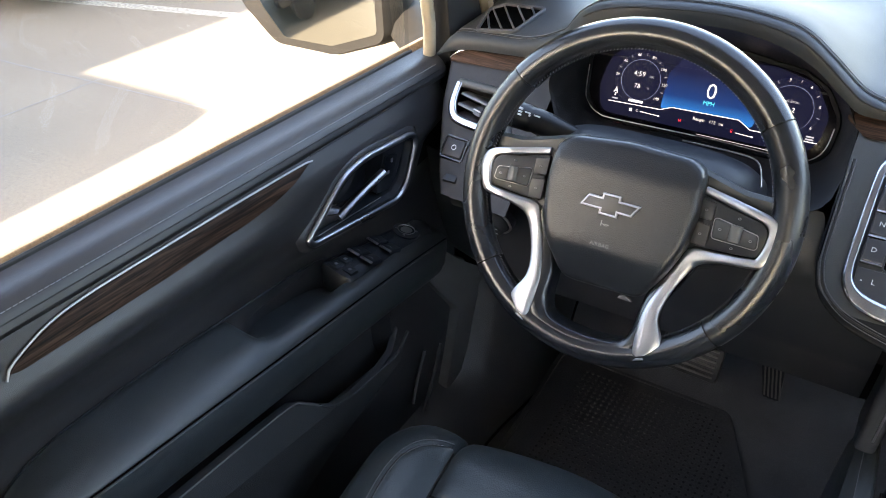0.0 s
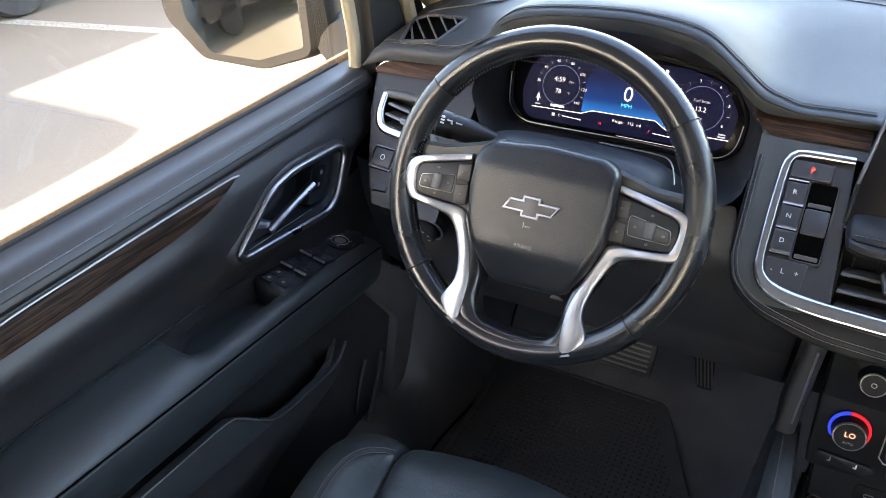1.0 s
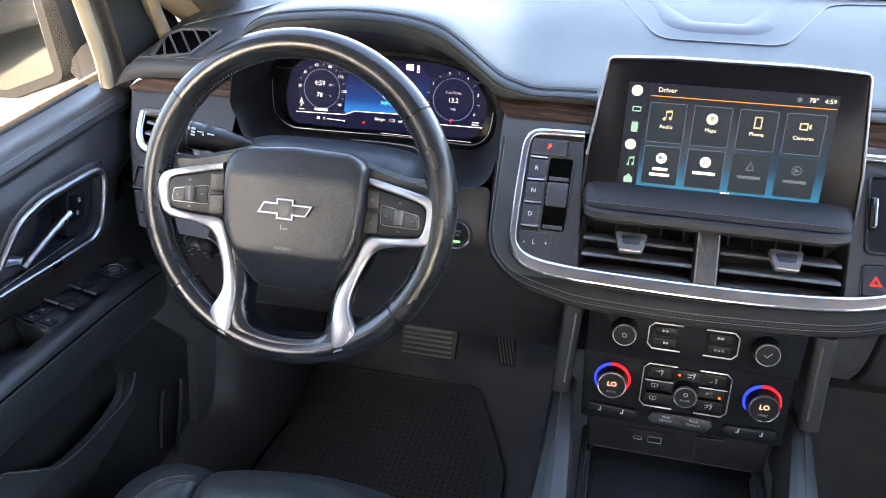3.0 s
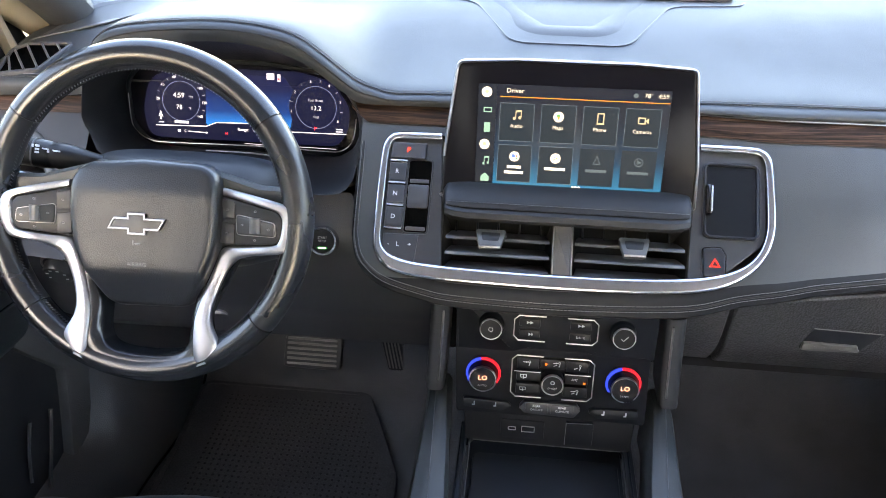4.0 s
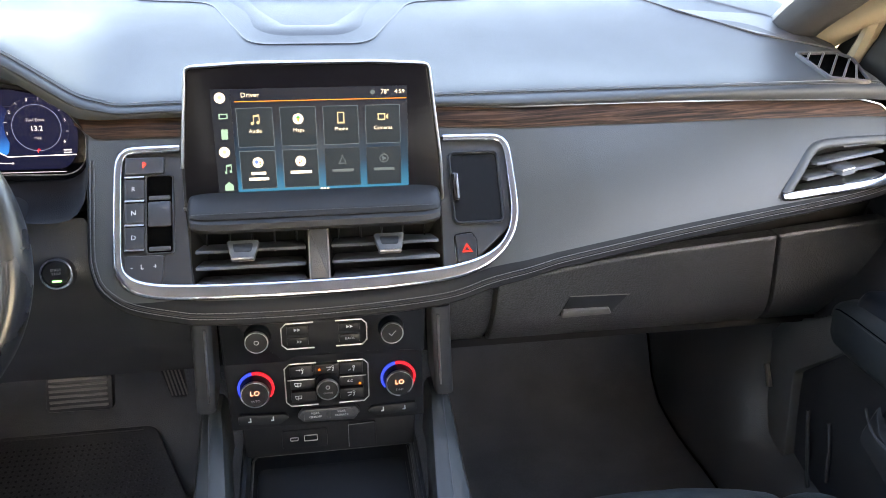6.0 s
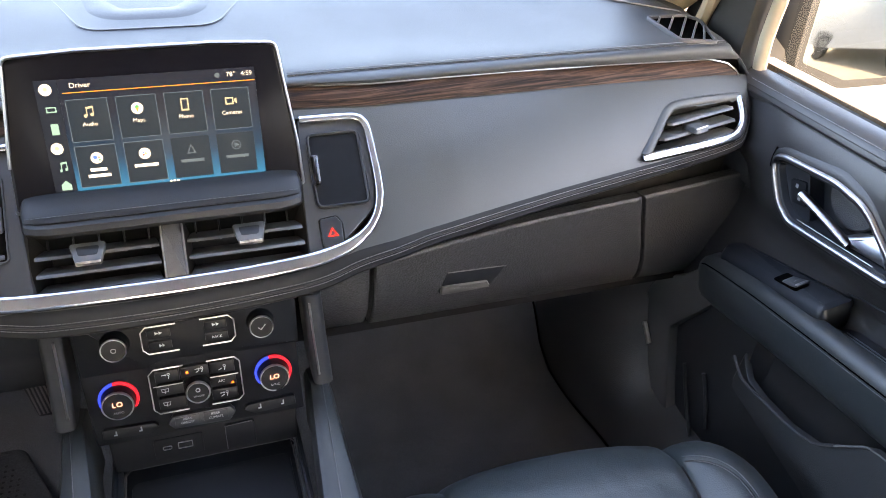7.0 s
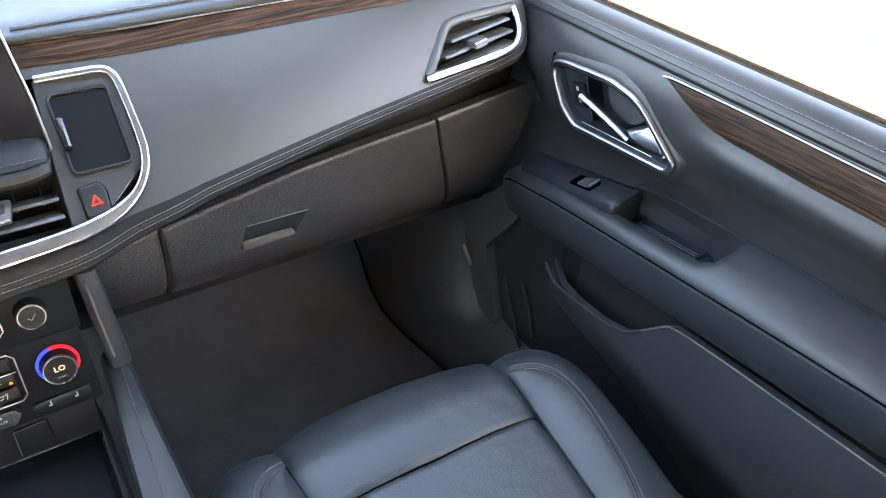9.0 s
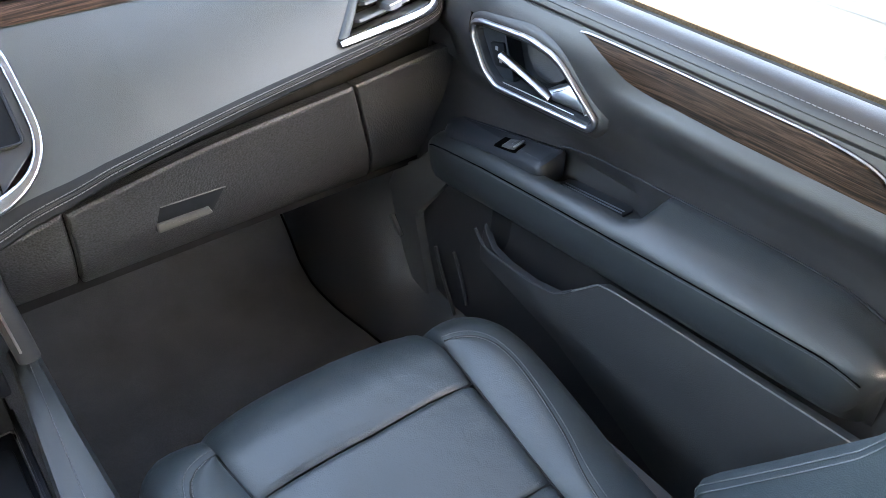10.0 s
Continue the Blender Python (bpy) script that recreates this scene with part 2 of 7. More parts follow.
def curve(keys, n):
    """n points evenly along a smooth curve through the keys."""
    P = [Vector(k) for k in keys]
    Q = []
    for i in range(len(P) - 1):
        a, b, c, d = P[max(i - 1, 0)], P[i], P[i + 1], P[min(i + 2, len(P) - 1)]
        for k in range(12):
            t = k / 12
            Q.append(0.5 * ((2 * b) + (c - a) * t + (2 * a - 5 * b + 4 * c - d) * t * t + (3 * b - a - 3 * c + d) * t ** 3))
    Q.append(P[-1])
    return resample(Q, n)


def resample(Q, n, closed=False):
    Q = [Vector(q) for q in Q]
    if closed:
        Q = Q + [Q[0]]
    s = [0.0]
    for a, b in zip(Q, Q[1:]):
        s.append(s[-1] + (b - a).length)
    out, j = [], 0
    for i in range(n):
        t = s[-1] * i / (n if closed else n - 1)
        while j < len(s) - 2 and s[j + 1] < t:
            j += 1
        out.append(Q[j].lerp(Q[j + 1], min(1, (t - s[j]) / max(1e-9, s[j + 1] - s[j]))))
    return out


def fillet(pts, r, n=5):
    """A polygon (2D) with its corners rounded; r is one radius or a list."""
    P, out = [Vector(p) for p in pts], []
    for i, p in enumerate(P):
        ri = r[i] if isinstance(r, (list, tuple)) else r
        a, b = P[i - 1] - p, P[(i + 1) % len(P)] - p
        if ri <= 0:
            out.append(p)
            continue
        half = a.angle(b) / 2
        d = min(ri / max(0.05, math.tan(half)), a.length * 0.48, b.length * 0.48)
        s, e = p + a.normalized() * d, p + b.normalized() * d
        for k in range(n + 1):
            t = k / n
            out.append(s * (1 - t) ** 2 + p * 2 * t * (1 - t) + e * t * t)
    return out


def inset(pts, d):
    """A polygon (2D) drawn in by d."""
    P = [Vector(p) for p in pts]
    area = sum(a.x * b.y - b.x * a.y for a, b in zip(P, P[1:] + P[:1]))
    sgn = 1 if area > 0 else -1
    out = []
    for i, p in enumerate(P):
        a, b = (p - P[i - 1]), (P[(i + 1) % len(P)] - p)
        na, nb = Vector((-a.y, a.x)), Vector((-b.y, b.x))
        na = na.normalized() if na.length > 1e-9 else nb.normalized()
        nb = nb.normalized() if nb.length > 1e-9 else na
        m = (na + nb)
        m = m.normalized() if m.length > 1e-6 else na
        out.append(p + m * sgn * d / max(0.5, m.dot(na)))
    return out


def plate(pts, w0, w1, f, bev=0.0015):
    """A bevelled slab with the outline pts, from w0 to w1 along the normal; f(u, v, w) puts it in its place."""
    rings = [(pts, w0), (pts, w1 - bev), (inset(pts, bev * 0.3), w1 - bev * 0.3), (inset(pts, bev), w1)]
    return loft([[f(p[0], p[1], w) for p in q] for q, w in rings])


def rim(pts, width, w0, w1, f, bev=0.001):
    """A flat frame of that width inside the outline pts."""
    inner = inset(pts, width)
    rings = [(pts, w0), (pts, w1 - bev), (inset(pts, bev), w1), (inset(pts, width - bev), w1), (inner, w1 - bev), (inner, w0)]
    return loft([[f(p[0], p[1], w) for p in q] for q, w in rings], caps=False)


def tube(path, ra, rb=None, n=8, closed=False, up=(0, 0, 1)):
    """A round or oval bar along a path; ra across, rb along up."""
    P = [Vector(p) for p in path]
    rb = ra if rb is None else rb
    up = Vector(up)
    rings = []
    for i, p in enumerate(P):
        a = P[i - 1] if (i or closed) else p
        b = P[(i + 1) % len(P)] if (i < len(P) - 1 or closed) else p
        t = (b - a).normalized()
        s = t.cross(up)
        s = s.normalized() if s.length > 1e-5 else Vector((1, 0, 0))
        u = s.cross(t).normalized()
        rings.append([p + s * (ra * math.cos(k * math.tau / n)) + u * (rb * math.sin(k * math.tau / n)) for k in range(n)])
    if closed:
        rings.append(rings[0])
        return loft(rings, caps=False)
    return loft(rings)


def lathe(profile, f, n=28):
    """A turned body: (radius, height) pairs about the normal of f."""
    return loft([[f(r * math.cos(k * math.tau / n), r * math.sin(k * math.tau / n), h) for k in range(n)] for r, h in profile])


def box2(u0, u1, v0, v1):
    return [(u0, v0), (u1, v0), (u1, v1), (u0, v1)]


def rbox(x0, x1, y0, y1, z0, z1, r=0.01, bev=0.004):
    return plate(fillet(box2(x0, x1, y0, y1), r), z0, z1, lambda u, v, w: Vector((u, v, w)), bev)


def plane_map(origin, u, v):
    """f(u, v, w) for a plane: its axes u and v and the normal u x v."""
    o, u, v = Vector(origin), Vector(u).normalized(), Vector(v).normalized()
    n = u.cross(v)
    return lambda a, b, c=0.0: o + u * a + v * b + n * c


def letters(name, text, size, f, material, parent, at=(0, 0), w=0.0, align="CENTER", label=""):
    """Writing in the built-in font, laid flat on the plane of f."""
    cu = bpy.data.curves.new(name, "FONT")
    cu.body, cu.size, cu.align_x, cu.align_y = text, size, align, "CENTER"
    cu.resolution_u = 2
    tmp = bpy.data.objects.new(name, cu)
    scene.collection.objects.link(tmp)
    me = bpy.data.meshes.new_from_object(tmp.evaluated_get(bpy.context.evaluated_depsgraph_get()))
    verts = [f(at[0] + v.co.x, at[1] + v.co.y, w) for v in me.vertices]
    faces = [list(p.vertices) for p in me.polygons]
    bpy.data.objects.remove(tmp)
    bpy.data.meshes.remove(me)
    return link(name, verts, faces, material, parent, label, smooth=False)


def flowing(keys, n=6):
    """A smooth curve through the keys, n steps from each to the next."""
    P, out = [Vector((*k, 0)) for k in keys], []
    for i in range(len(P) - 1):
        a, b, c, d = P[max(i - 1, 0)], P[i], P[i + 1], P[min(i + 2, len(P) - 1)]
        for k in range(n):
            t = k / n
            out.append(0.5 * ((2 * b) + (c - a) * t + (2 * a - 5 * b + 4 * c - d) * t * t + (3 * b - a - 3 * c + d) * t ** 3))
    return [(q.x, q.y) for q in out + [P[-1]]]


def ribbon(outer, inner, section, f):
    """A band between two edges; section: pairs of (place across, height)."""
    rows = [[f(a[0] + (b[0] - a[0]) * t, a[1] + (b[1] - a[1]) * t, w) for t, w in section] for a, b in zip(flowing(outer), flowing(inner))]
    return loft(rows, closed=True)


def inside(pts, x, y):
    c, n = False, len(pts)
    for i in range(n):
        (x0, y0), (x1, y1) = pts[i - 1][:2], pts[i][:2]
        if (y0 > y) != (y1 > y) and x < (x1 - x0) * (y - y0) / (y1 - y0) + x0:
            c = not c
    return c


def smooth_keys(xs, ys, n=240):
    """The same curve through its keys, finely sampled and rounded."""
    q = curve([(a, b, 0) for a, b in zip(xs, ys)], n)
    return [v.x for v in q], [v.y for v in q]


def interp(x, xs, ys):
    return float(np.interp(x, xs, ys))


def stitches(path, step, length, r, n=4, up=(0, 0, 1)):
    """A row of short threads along a path."""
    P = [Vector(p) for p in path]
    total = sum((b - a).length for a, b in zip(P, P[1:]))
    Q = resample(P, max(2, int(total / step)))
    out = []
    for a, b in zip(Q, Q[1:]):
        d = (b - a).normalized() * length
        m = (a + b) / 2
        out.append(tube([m - d / 2, m + d / 2], r, n=n, up=up))
    return merge(*out)

# ---- outside: ground, neighbours ----
ground = tagged(part("ground", grid(lambda u, v: Vector((u, v, 0)), [-400, -40, -12, 0, 12, 40, 400], [-400, -40, -12, 0, 12, 40, 400]), CONCRETE),
                "pale sunlit concrete parking lot with fine cracks", "ground", kind="structure")
for k, (a, b) in enumerate((((-12, 2.15), (-1.2, 2.95)), ((-4.6, -6), (-4.45, 14)), ((1.3, 2.9), (12, 2.4)), ((4.9, -6), (5.0, 14)))):
    A, B = Vector((*a, 0.002)), Vector((*b, 0.002))
    wob = [A.lerp(B, i / 40) + Vector((random.uniform(-.01, .01), random.uniform(-.01, .01), 0)) for i in range(41)]
    tagged(part("ground_joint", tube(wob, 0.006, 0.002, n=4), JOINT), "dark narrow joint between concrete slabs", "joint", "slab joints", "structure")
stripe = [Vector((-14.0, 1.75, 0.003)), Vector((-4.4, 4.15, 0.003)), Vector((-4.43, 4.27, 0.003)), Vector((-14.0, 1.87, 0.003))]
tagged(part("parking_stripe", (stripe, [[0, 1, 2, 3]]), mat("worn_line_paint", (0.27, 0.245, 0.20), 0.8, grain=0.5, grain_scale=40)),
       "worn pale parking line painted on concrete", "marking", kind="structure")


def parked_car(at, turn, label, colour, tall=1.0):
    """A plain parked wagon: body, glass band and four wheels."""
    car = thing("parked_car", (0, 0, 0), label, "car", "parked cars")
    paint = mat("neighbour_paint", colour, 0.2, coat=0.5)
    side = [(-2.4, .35), (2.35, .35), (2.45, .75), (2.3, 1.02), (1.25, 1.1), (.55, 1.72), (-1.9, 1.78), (-2.35, 1.2)]
    side = fillet(side, .18)
    rings = [[Vector((x, p[0] * s, .35 + (p[1] - .35) * h * tall)) for p in side] for x, s, h in ((-.93, .96, .93), (-.86, 1, .985), (-.6, 1, 1), (.6, 1, 1), (.86, 1, .985), (.93, .96, .93))]
    part("body", loft(rings), paint, car)
    for s in (-1, 1):
        glass = fillet([(-1.9, 1.12), (1.0, 1.14), (.5, 1.6), (-1.8, 1.64)], .08)
        part("window", plate(glass, .90, .945, lambda u, v, w, s=s: Vector((s * w, u, .35 + (v - .35) * tall))), GLOSS, car)
        for y in (-1.5, 1.5):
            f = plane_map((s * .80, y, .37), (0, 1, 0), (0, 0, 1)) if s > 0 else plane_map((s * .80, y, .37), (0, -1, 0), (0, 0, 1))
            wheel = part("wheel", lathe([(.25, .13), (.35, .13), (.37, .10), (.37, -.1), (.3, -.12)], f), TYRE, car)
            part("rim", lathe([(.02, .115), (.12, .12), (.24, .135), (.25, .10)], f), DARK, wheel)
    car.matrix_world = Matrix.Translation(at) @ pose(0, 0, 0, 0, 0, turn)
    return car


tagged(part("cowl", grid(lambda u, v: Vector((u, 1.74 + .10 * v, .60 + .78 * min(1, 2 * v))), [-.9, 0, .9], [0, .5, 1]), DEEP), "black firewall under the windshield", "wall", kind="structure")
parked_car((-7.1, 5.4, 0), 3, "black wagon parked on the concrete, one tyre in view", (0.015, 0.015, 0.017))
# Out of view; set and heightened so its shadow edge falls right.
parked_car((-4.40, -1.98, 0), 2, "tall dark van on the next bay, placed out of view to shade the concrete", (0.02, 0.022, 0.026), 1.4)
# Made-up wall out of view; its shadow covers the far left ground.
for nm, x0_, x1_ in (("left", -18.0, -4.72),):
    tagged(part("shade_caster_lot_" + nm, rbox(x0_, x1_, -7.4, -6.0, 0, 7.0, .05, .05), mat("shade_caster_paint_" + nm, (.32, .29, .25), .9, grain=.3, grain_scale=40, blotch=.2)),
           "plain pale wall added out of view to shade the concrete", "wall", kind="structure")
# Unseen shadow caster; pale so that the door mirror stays bright.
parked_car((4.98, -1.1, 0), -3, "tall pale silver van placed out of view to shade the passenger-side concrete", (0.42, 0.42, 0.42), 1.4)

# ---- car shell ----
fy, fz = smooth_keys([-2.0, .6, 1.18, 1.32, 1.44, 1.58, 1.70, 1.76], [.60, .60, .60, .616, .70, .83, 1.04, 1.38], 61)


def floor_at(x, s):
    y = interp(s, line(0, 5, 61), fy)
    z = interp(s, line(0, 5, 61), fz)
    return Vector((x, y, z + 0.10 * max(0, (abs(x) - .715) / .12) ** 2))


tagged(part("floor", grid(floor_at, line(-.80, .80, 41), line(0, 5, 61)), CARPET), "black carpeted car floor rising to the firewall", "floor", kind="structure")


# Roof and rails are out of view, widened to keep sun off the doors.
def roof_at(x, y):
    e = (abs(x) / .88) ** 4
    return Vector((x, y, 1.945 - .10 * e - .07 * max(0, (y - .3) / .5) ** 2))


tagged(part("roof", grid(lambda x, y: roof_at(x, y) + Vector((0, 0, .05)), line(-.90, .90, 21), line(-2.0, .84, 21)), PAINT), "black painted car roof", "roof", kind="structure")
tagged(part("ceiling", grid(roof_at, line(-.88, .88, 21), line(-2.0, .80, 21)), HEADLINER),
       "pale grey cloth headliner of the car roof", "ceiling", kind="structure")

for s, nm in ((-1, "left"), (1, "right")):
    X = lambda x: s * x
    # outer body side under the windows, sill and front fender
    tagged(part("body_side_" + nm, loft([[Vector((X(a), y, z)) for a, z in ((.93, 1.325), (1.0, 1.24), (1.02, .9), (.98, .55), (.80, .50), (.80, .54), (.93, .62), (.945, 1.0), (.905, 1.315))]
                                         for y in (-2.0, -.3, .6, 1.4, 2.6)]), PAINT), "black painted outer body side", "car body", kind="structure")
    tagged(part("rear_wall_" + nm, loft([[Vector((X(a), y, z)) for a, z in ((.86, .6), (.87, 1.34), (.90, 1.34), (.90, .6))] for y in (-2.0, -.32)]), PLASTIC),
           "dark trim under the rear side window", "wall", kind="structure")
    # pillars
    tagged(part("pillar_b_" + nm, tube(curve([(X(.88), -.33, .7), (X(.875), -.36, 1.34), (X(.87), -.42, 1.7), (X(.86), -.45, 1.88)], 14), .05, .025, 10, up=(1, 0, 0)), HEADLINER),
           "grey centre pillar trim", "pillar", kind="structure")
    tagged(part("pillar_c_" + nm, tube(curve([(X(.86), -1.5, 1.3), (X(.86), -1.5, 1.65), (X(.85), -1.5, 1.88)], 10), .12, .03, 10, up=(1, 0, 0)), HEADLINER),
           "grey rear pillar trim", "pillar", kind="structure")
    tagged(part("roof_rail_" + nm, tube(curve([(X(.86), -2.0, 1.86), (X(.86), -.4, 1.865), (X(.85), .35, 1.84), (X(.82), .72, 1.77), (X(.82), 1.12, 1.50), (X(.835), 1.28, 1.39)], 30), .035, .03, 10), BEIGE),
           "beige cloth roof rail and windshield pillar", "pillar", kind="structure")
    # black seal between the door and the pillar, beige edge behind it
    seal = [(1.082, 1.30), (1.28, 1.30), (1.20, 1.45), (1.10, 1.62), (1.02, 1.66), (1.07, 1.45)]
    tagged(part("pillar_seal_" + nm, plate(seal, .845, .875, lambda u, v, w: Vector((X(1.72 - w), u, v)), .004), DEEP), "black rubber seal beside the door", "seal", kind="structure")
    tagged(part("pillar_edge_" + nm, tube(curve([(X(.842), 1.185, 1.37), (X(.84), 1.165, 1.42), (X(.825), 1.12, 1.5), (X(.81), 1.02, 1.60)], 14), .014, .012, 8), BEIGE),
           "beige cloth edge of the windshield pillar", "trim", kind="structure")
    tagged(part("pillar_cover_" + nm, tube(curve([(X(.80), 1.30, 1.39), (X(.785), 1.23, 1.45), (X(.76), 1.10, 1.545), (X(.74), .96, 1.65)], 14), .045, .035, 12), PLASTIC),
           "grey moulded pillar cover", "trim", kind="structure")
    # Driver's side is near-black, shade put into its colour; passenger's is lighter plastic.
    tagged(part("cowl_side_" + nm, loft([[Vector((X(a), y, z)) for a, z in ((.862, .55), (.866, 1.30), (.90, 1.30), (.90, .55))] for y in (1.068, 1.85)]), PLASTIC if s > 0 else DEEP), "inner body wall ahead of the door, shade in its colour on the driver side", "wall", kind="structure")
# rear bulkhead with its window
for z0, z1 in ((.6, 1.30), (1.80, 1.95)):
    tagged(part("wall_rear", loft([[Vector((x, -2.0, z0)), Vector((x, -2.0, z1)), Vector((x, -2.05, z1)), Vector((x, -2.05, z0))] for x in (-.9, .9)]), PLASTIC),
           "dark rear wall of the cabin", "wall", kind="structure")
# Added panel, never in view: keeps light from the rear off the dash.
tagged(part("light_block_behind_seats", rbox(-.86, .86, -.87, -.75, .60, 1.27, .02, .03), PLASTIC), "unseen dark panel added behind the front seats to block rear light", "wall", kind="structure")
# windshield, side glass
ws = part("windshield", grid(lambda u, v: Vector((u * (.80 - .06 * v), 1.72 - .92 * v + .10 * (1 - u * u) * (1 - v) - .10 * (1 - v), 1.40 + .49 * v + .02 * (1 - u * u))), line(-1, 1, 13), line(0, 1, 9)), WSHIELD)
tagged(ws, "clear curved windshield glass", "windshield", kind="structure")
ws.visible_shadow = False
tagged(part("hood", grid(lambda u, v: Vector((u * .95, 1.80 + v * 1.25, 1.36 - .09 * v * v - .05 * u * u)), line(-1, 1, 11), line(0, 1, 7)), PAINT), "black painted hood ahead of the windshield", "hood", kind="structure")

for s, nm in ((-1, "left"), (1, "right")):
    rp_ = part("rear_pane_" + nm, ([Vector((s * .885, -.34, 1.335)), Vector((s * .875, -.42, 1.86)), Vector((s * .875, -2.0, 1.86)), Vector((s * .88, -2.0, 1.335))], [[0, 1, 2, 3]]), glass_mat("privacy_glass", (.66, .74, .85)), smooth=False)
    tagged(rp_, "clear rear side glass", "window", kind="structure")
rw_ = part("rear_window", ([Vector((-.8, -2.02, 1.30)), Vector((.8, -2.02, 1.30)), Vector((.75, -2.0, 1.80)), Vector((-.75, -2.0, 1.80))], [[0, 1, 2, 3]]), glass_mat("privacy_glass_rear", (.66, .74, .85)), smooth=False)
tagged(rw_, "clear rear window", "window", kind="structure")

# ---- dashboard ----
SLAT = mat("vent_slat_plastic", (0.062, 0.065, 0.070), 0.38)
def dip(x):
    """How far the sloping dash face stands forward at x."""
    return interp(abs(x), [0, .25, .45, .62, .82, .9], [.346, .346, .321, .300, .282, .278])


def on_dash(x, z, w=0.0):
    if x > -.25:
        # the face rolls under towards its lower lip
        q = (z - interp(x, *ZB)) / interp(x, *LIP_WIDTH)
        w -= .55 * interp(x, *LIP_WIDTH) * (1 - min(1, max(0, q))) ** 2
    return Vector((x, z - dip(x) - .7071 * w, z + .7071 * w))


LIP_WIDTH = ([-.25, -.21, -.16, .14, .22, .30, .84], [.0015, .008, .0170, .0180, .0150, .012, .010])


ZB = ([-.262, -.260, -.256, -.248, -.232, -.211, -.17, -.127, 0, .143, .21, .278, .311, .479, .674, .798, .825, .840, .847, .850],
      [1.352, 1.265, 1.245, 1.231, 1.220, 1.212, 1.205, 1.2008, 1.1995, 1.2052, 1.217, 1.2255, 1.2288, 1.2395, 1.2495, 1.260, 1.273, 1.293, 1.312, 1.335])
ZB = smooth_keys(*ZB)
ZT = ([-.27, -.15, .150, .44, .80, .832, .86], [1.364, 1.364, 1.3660, 1.3560, 1.3440, 1.3410, 1.338])
CHROME_PATH = [(-.158, 1.3495), (-.190, 1.3492), (-.214, 1.3485), (-.2225, 1.3455), (-.2270, 1.3385), (-.2282, 1.325), (-.2285, 1.290), (-.2280, 1.254), (-.2235, 1.2415), (-.2110, 1.2315), (-.190, 1.2262), (-.163, 1.2238), (-.136, 1.2228), (-.06, 1.2216), (.007, 1.2215), (.075, 1.2225),
               (.140, 1.2255), (.170, 1.2290), (.196, 1.2355), (.219, 1.2470), (.234, 1.2610), (.2412, 1.2760), (.2430, 1.290), (.2425, 1.315), (.2412, 1.335), (.2385, 1.3440), (.2320, 1.3490), (.222, 1.3505), (.190, 1.3510), (.160, 1.3510)]
VENT_R = fillet([(.628, 1.2615), (.785, 1.267), (.815, 1.280), (.823, 1.300), (.822, 1.313), (.705, 1.314), (.684, 1.308)], [.006, .03, .03, .03, .008, .08, .06], 5)
VENT_HOLE = inset(VENT_R, .0035)
CENTER_HOLE = [(x, z) for x, z in CHROME_PATH]

dash = thing("dashboard", (0, 1.05, 1.2), "black stitched-leather dashboard with wood strips and chrome bezel", "dashboard")
xs = sorted(set([round(v, 4) for v in line(-.262, -.2, 18) + line(-.2, .80, 170) + line(.80, .85, 16)]))


def face_at(x, s):
    zb, zt = interp(x, *ZB) + interp(x, *LIP_WIDTH), interp(x, *ZT)
    z = zb + (zt - zb) * s
    crown = .006 * math.sin(math.pi * min(1, max(0, s))) * min(1, max(0, (x - .25) / .1))
    return on_dash(x, z, crown)


def face_keep(x, s):
    zb = interp(x, *ZB) + interp(x, *LIP_WIDTH)
    z = zb + (interp(x, *ZT) - zb) * s
    return not inside(CENTER_HOLE, x, z) and not inside(VENT_HOLE, x, z)


part("face_panel", grid(face_at, xs, line(0, 1, 34), face_keep), DASH_SOFT, dash, "soft black leather dash face")
# The band turns away from the light; that shade is in its material.
part("lip_band", grid(lambda x, t: on_dash(x, interp(x, *ZB) + interp(x, *LIP_WIDTH) * t), xs, line(0, 1, 12)), SHADED_LIP, dash, "leather band rolling under, darkened for its shade")
# rolled lower lip
low = [(q.x, q.y) for q in resample([Vector((a, b, 0)) for a, b in zip(*ZB)], 120)]
ringset = []
closed_low = low + [(.85, 1.36), (-.262, 1.36)]
for d, w in ((0, 0), (.0010, -.0004), (.0018, -.0016), (.0021, -.0042), (.0016, -.0075), (-.003, -.012), (-.014, -.10)):
    o = inset(closed_low, -d)[:len(low)]
    ringset.append([on_dash(p[0], p[1], w) for p in o])
part("lower_lip", loft(ringset[:5], closed=False, caps=False), SHADED_LIP, dash, "rolled leather edge, darkened for its shade")
# The shade under the dash edge is this sheet's black colour.
part("lip_underside_shade", loft(ringset[4:], closed=False, caps=False), GAP_SHADE, dash, "underside of the dash edge, its shade put in as black")
for off in (.0024, .0068):
    seam = [on_dash(p[0], p[1], .0013) for p in inset(closed_low, off)[1:len(low) - 1]]
    part("seam_thread", stitches(seam, .0050, .0042, .0006), STITCH, dash, "grey thread seam")
part("seam_groove", tube([on_dash(p[0], p[1], .0004) for p in inset(closed_low, .0046)[1:len(low) - 1]], .0013, n=5), DEEP, dash)

# left end of the dash with its vent, smaller than the passenger's
LEFT_X = lambda x: -(.797 - (.819 - x) * .6)
VENT_L = [(LEFT_X(x), 1.3135 - (1.3135 - z) * .90) for x, z in VENT_HOLE]
left_top = lambda x: interp(x, [-.86, -.84, -.64], [1.337, 1.338, 1.345])
left_edge = lambda z: interp(z, [1.19, 1.215, 1.249, 1.29, 1.333, 1.345], [-.758, -.778, -.798, -.820, -.833, -.836])


def left_xz(u, t):
    z = 1.195 + (1.345 - 1.195) * t
    x = left_edge(z) + (-.646 - left_edge(z)) * u
    return x, min(z, left_top(x))


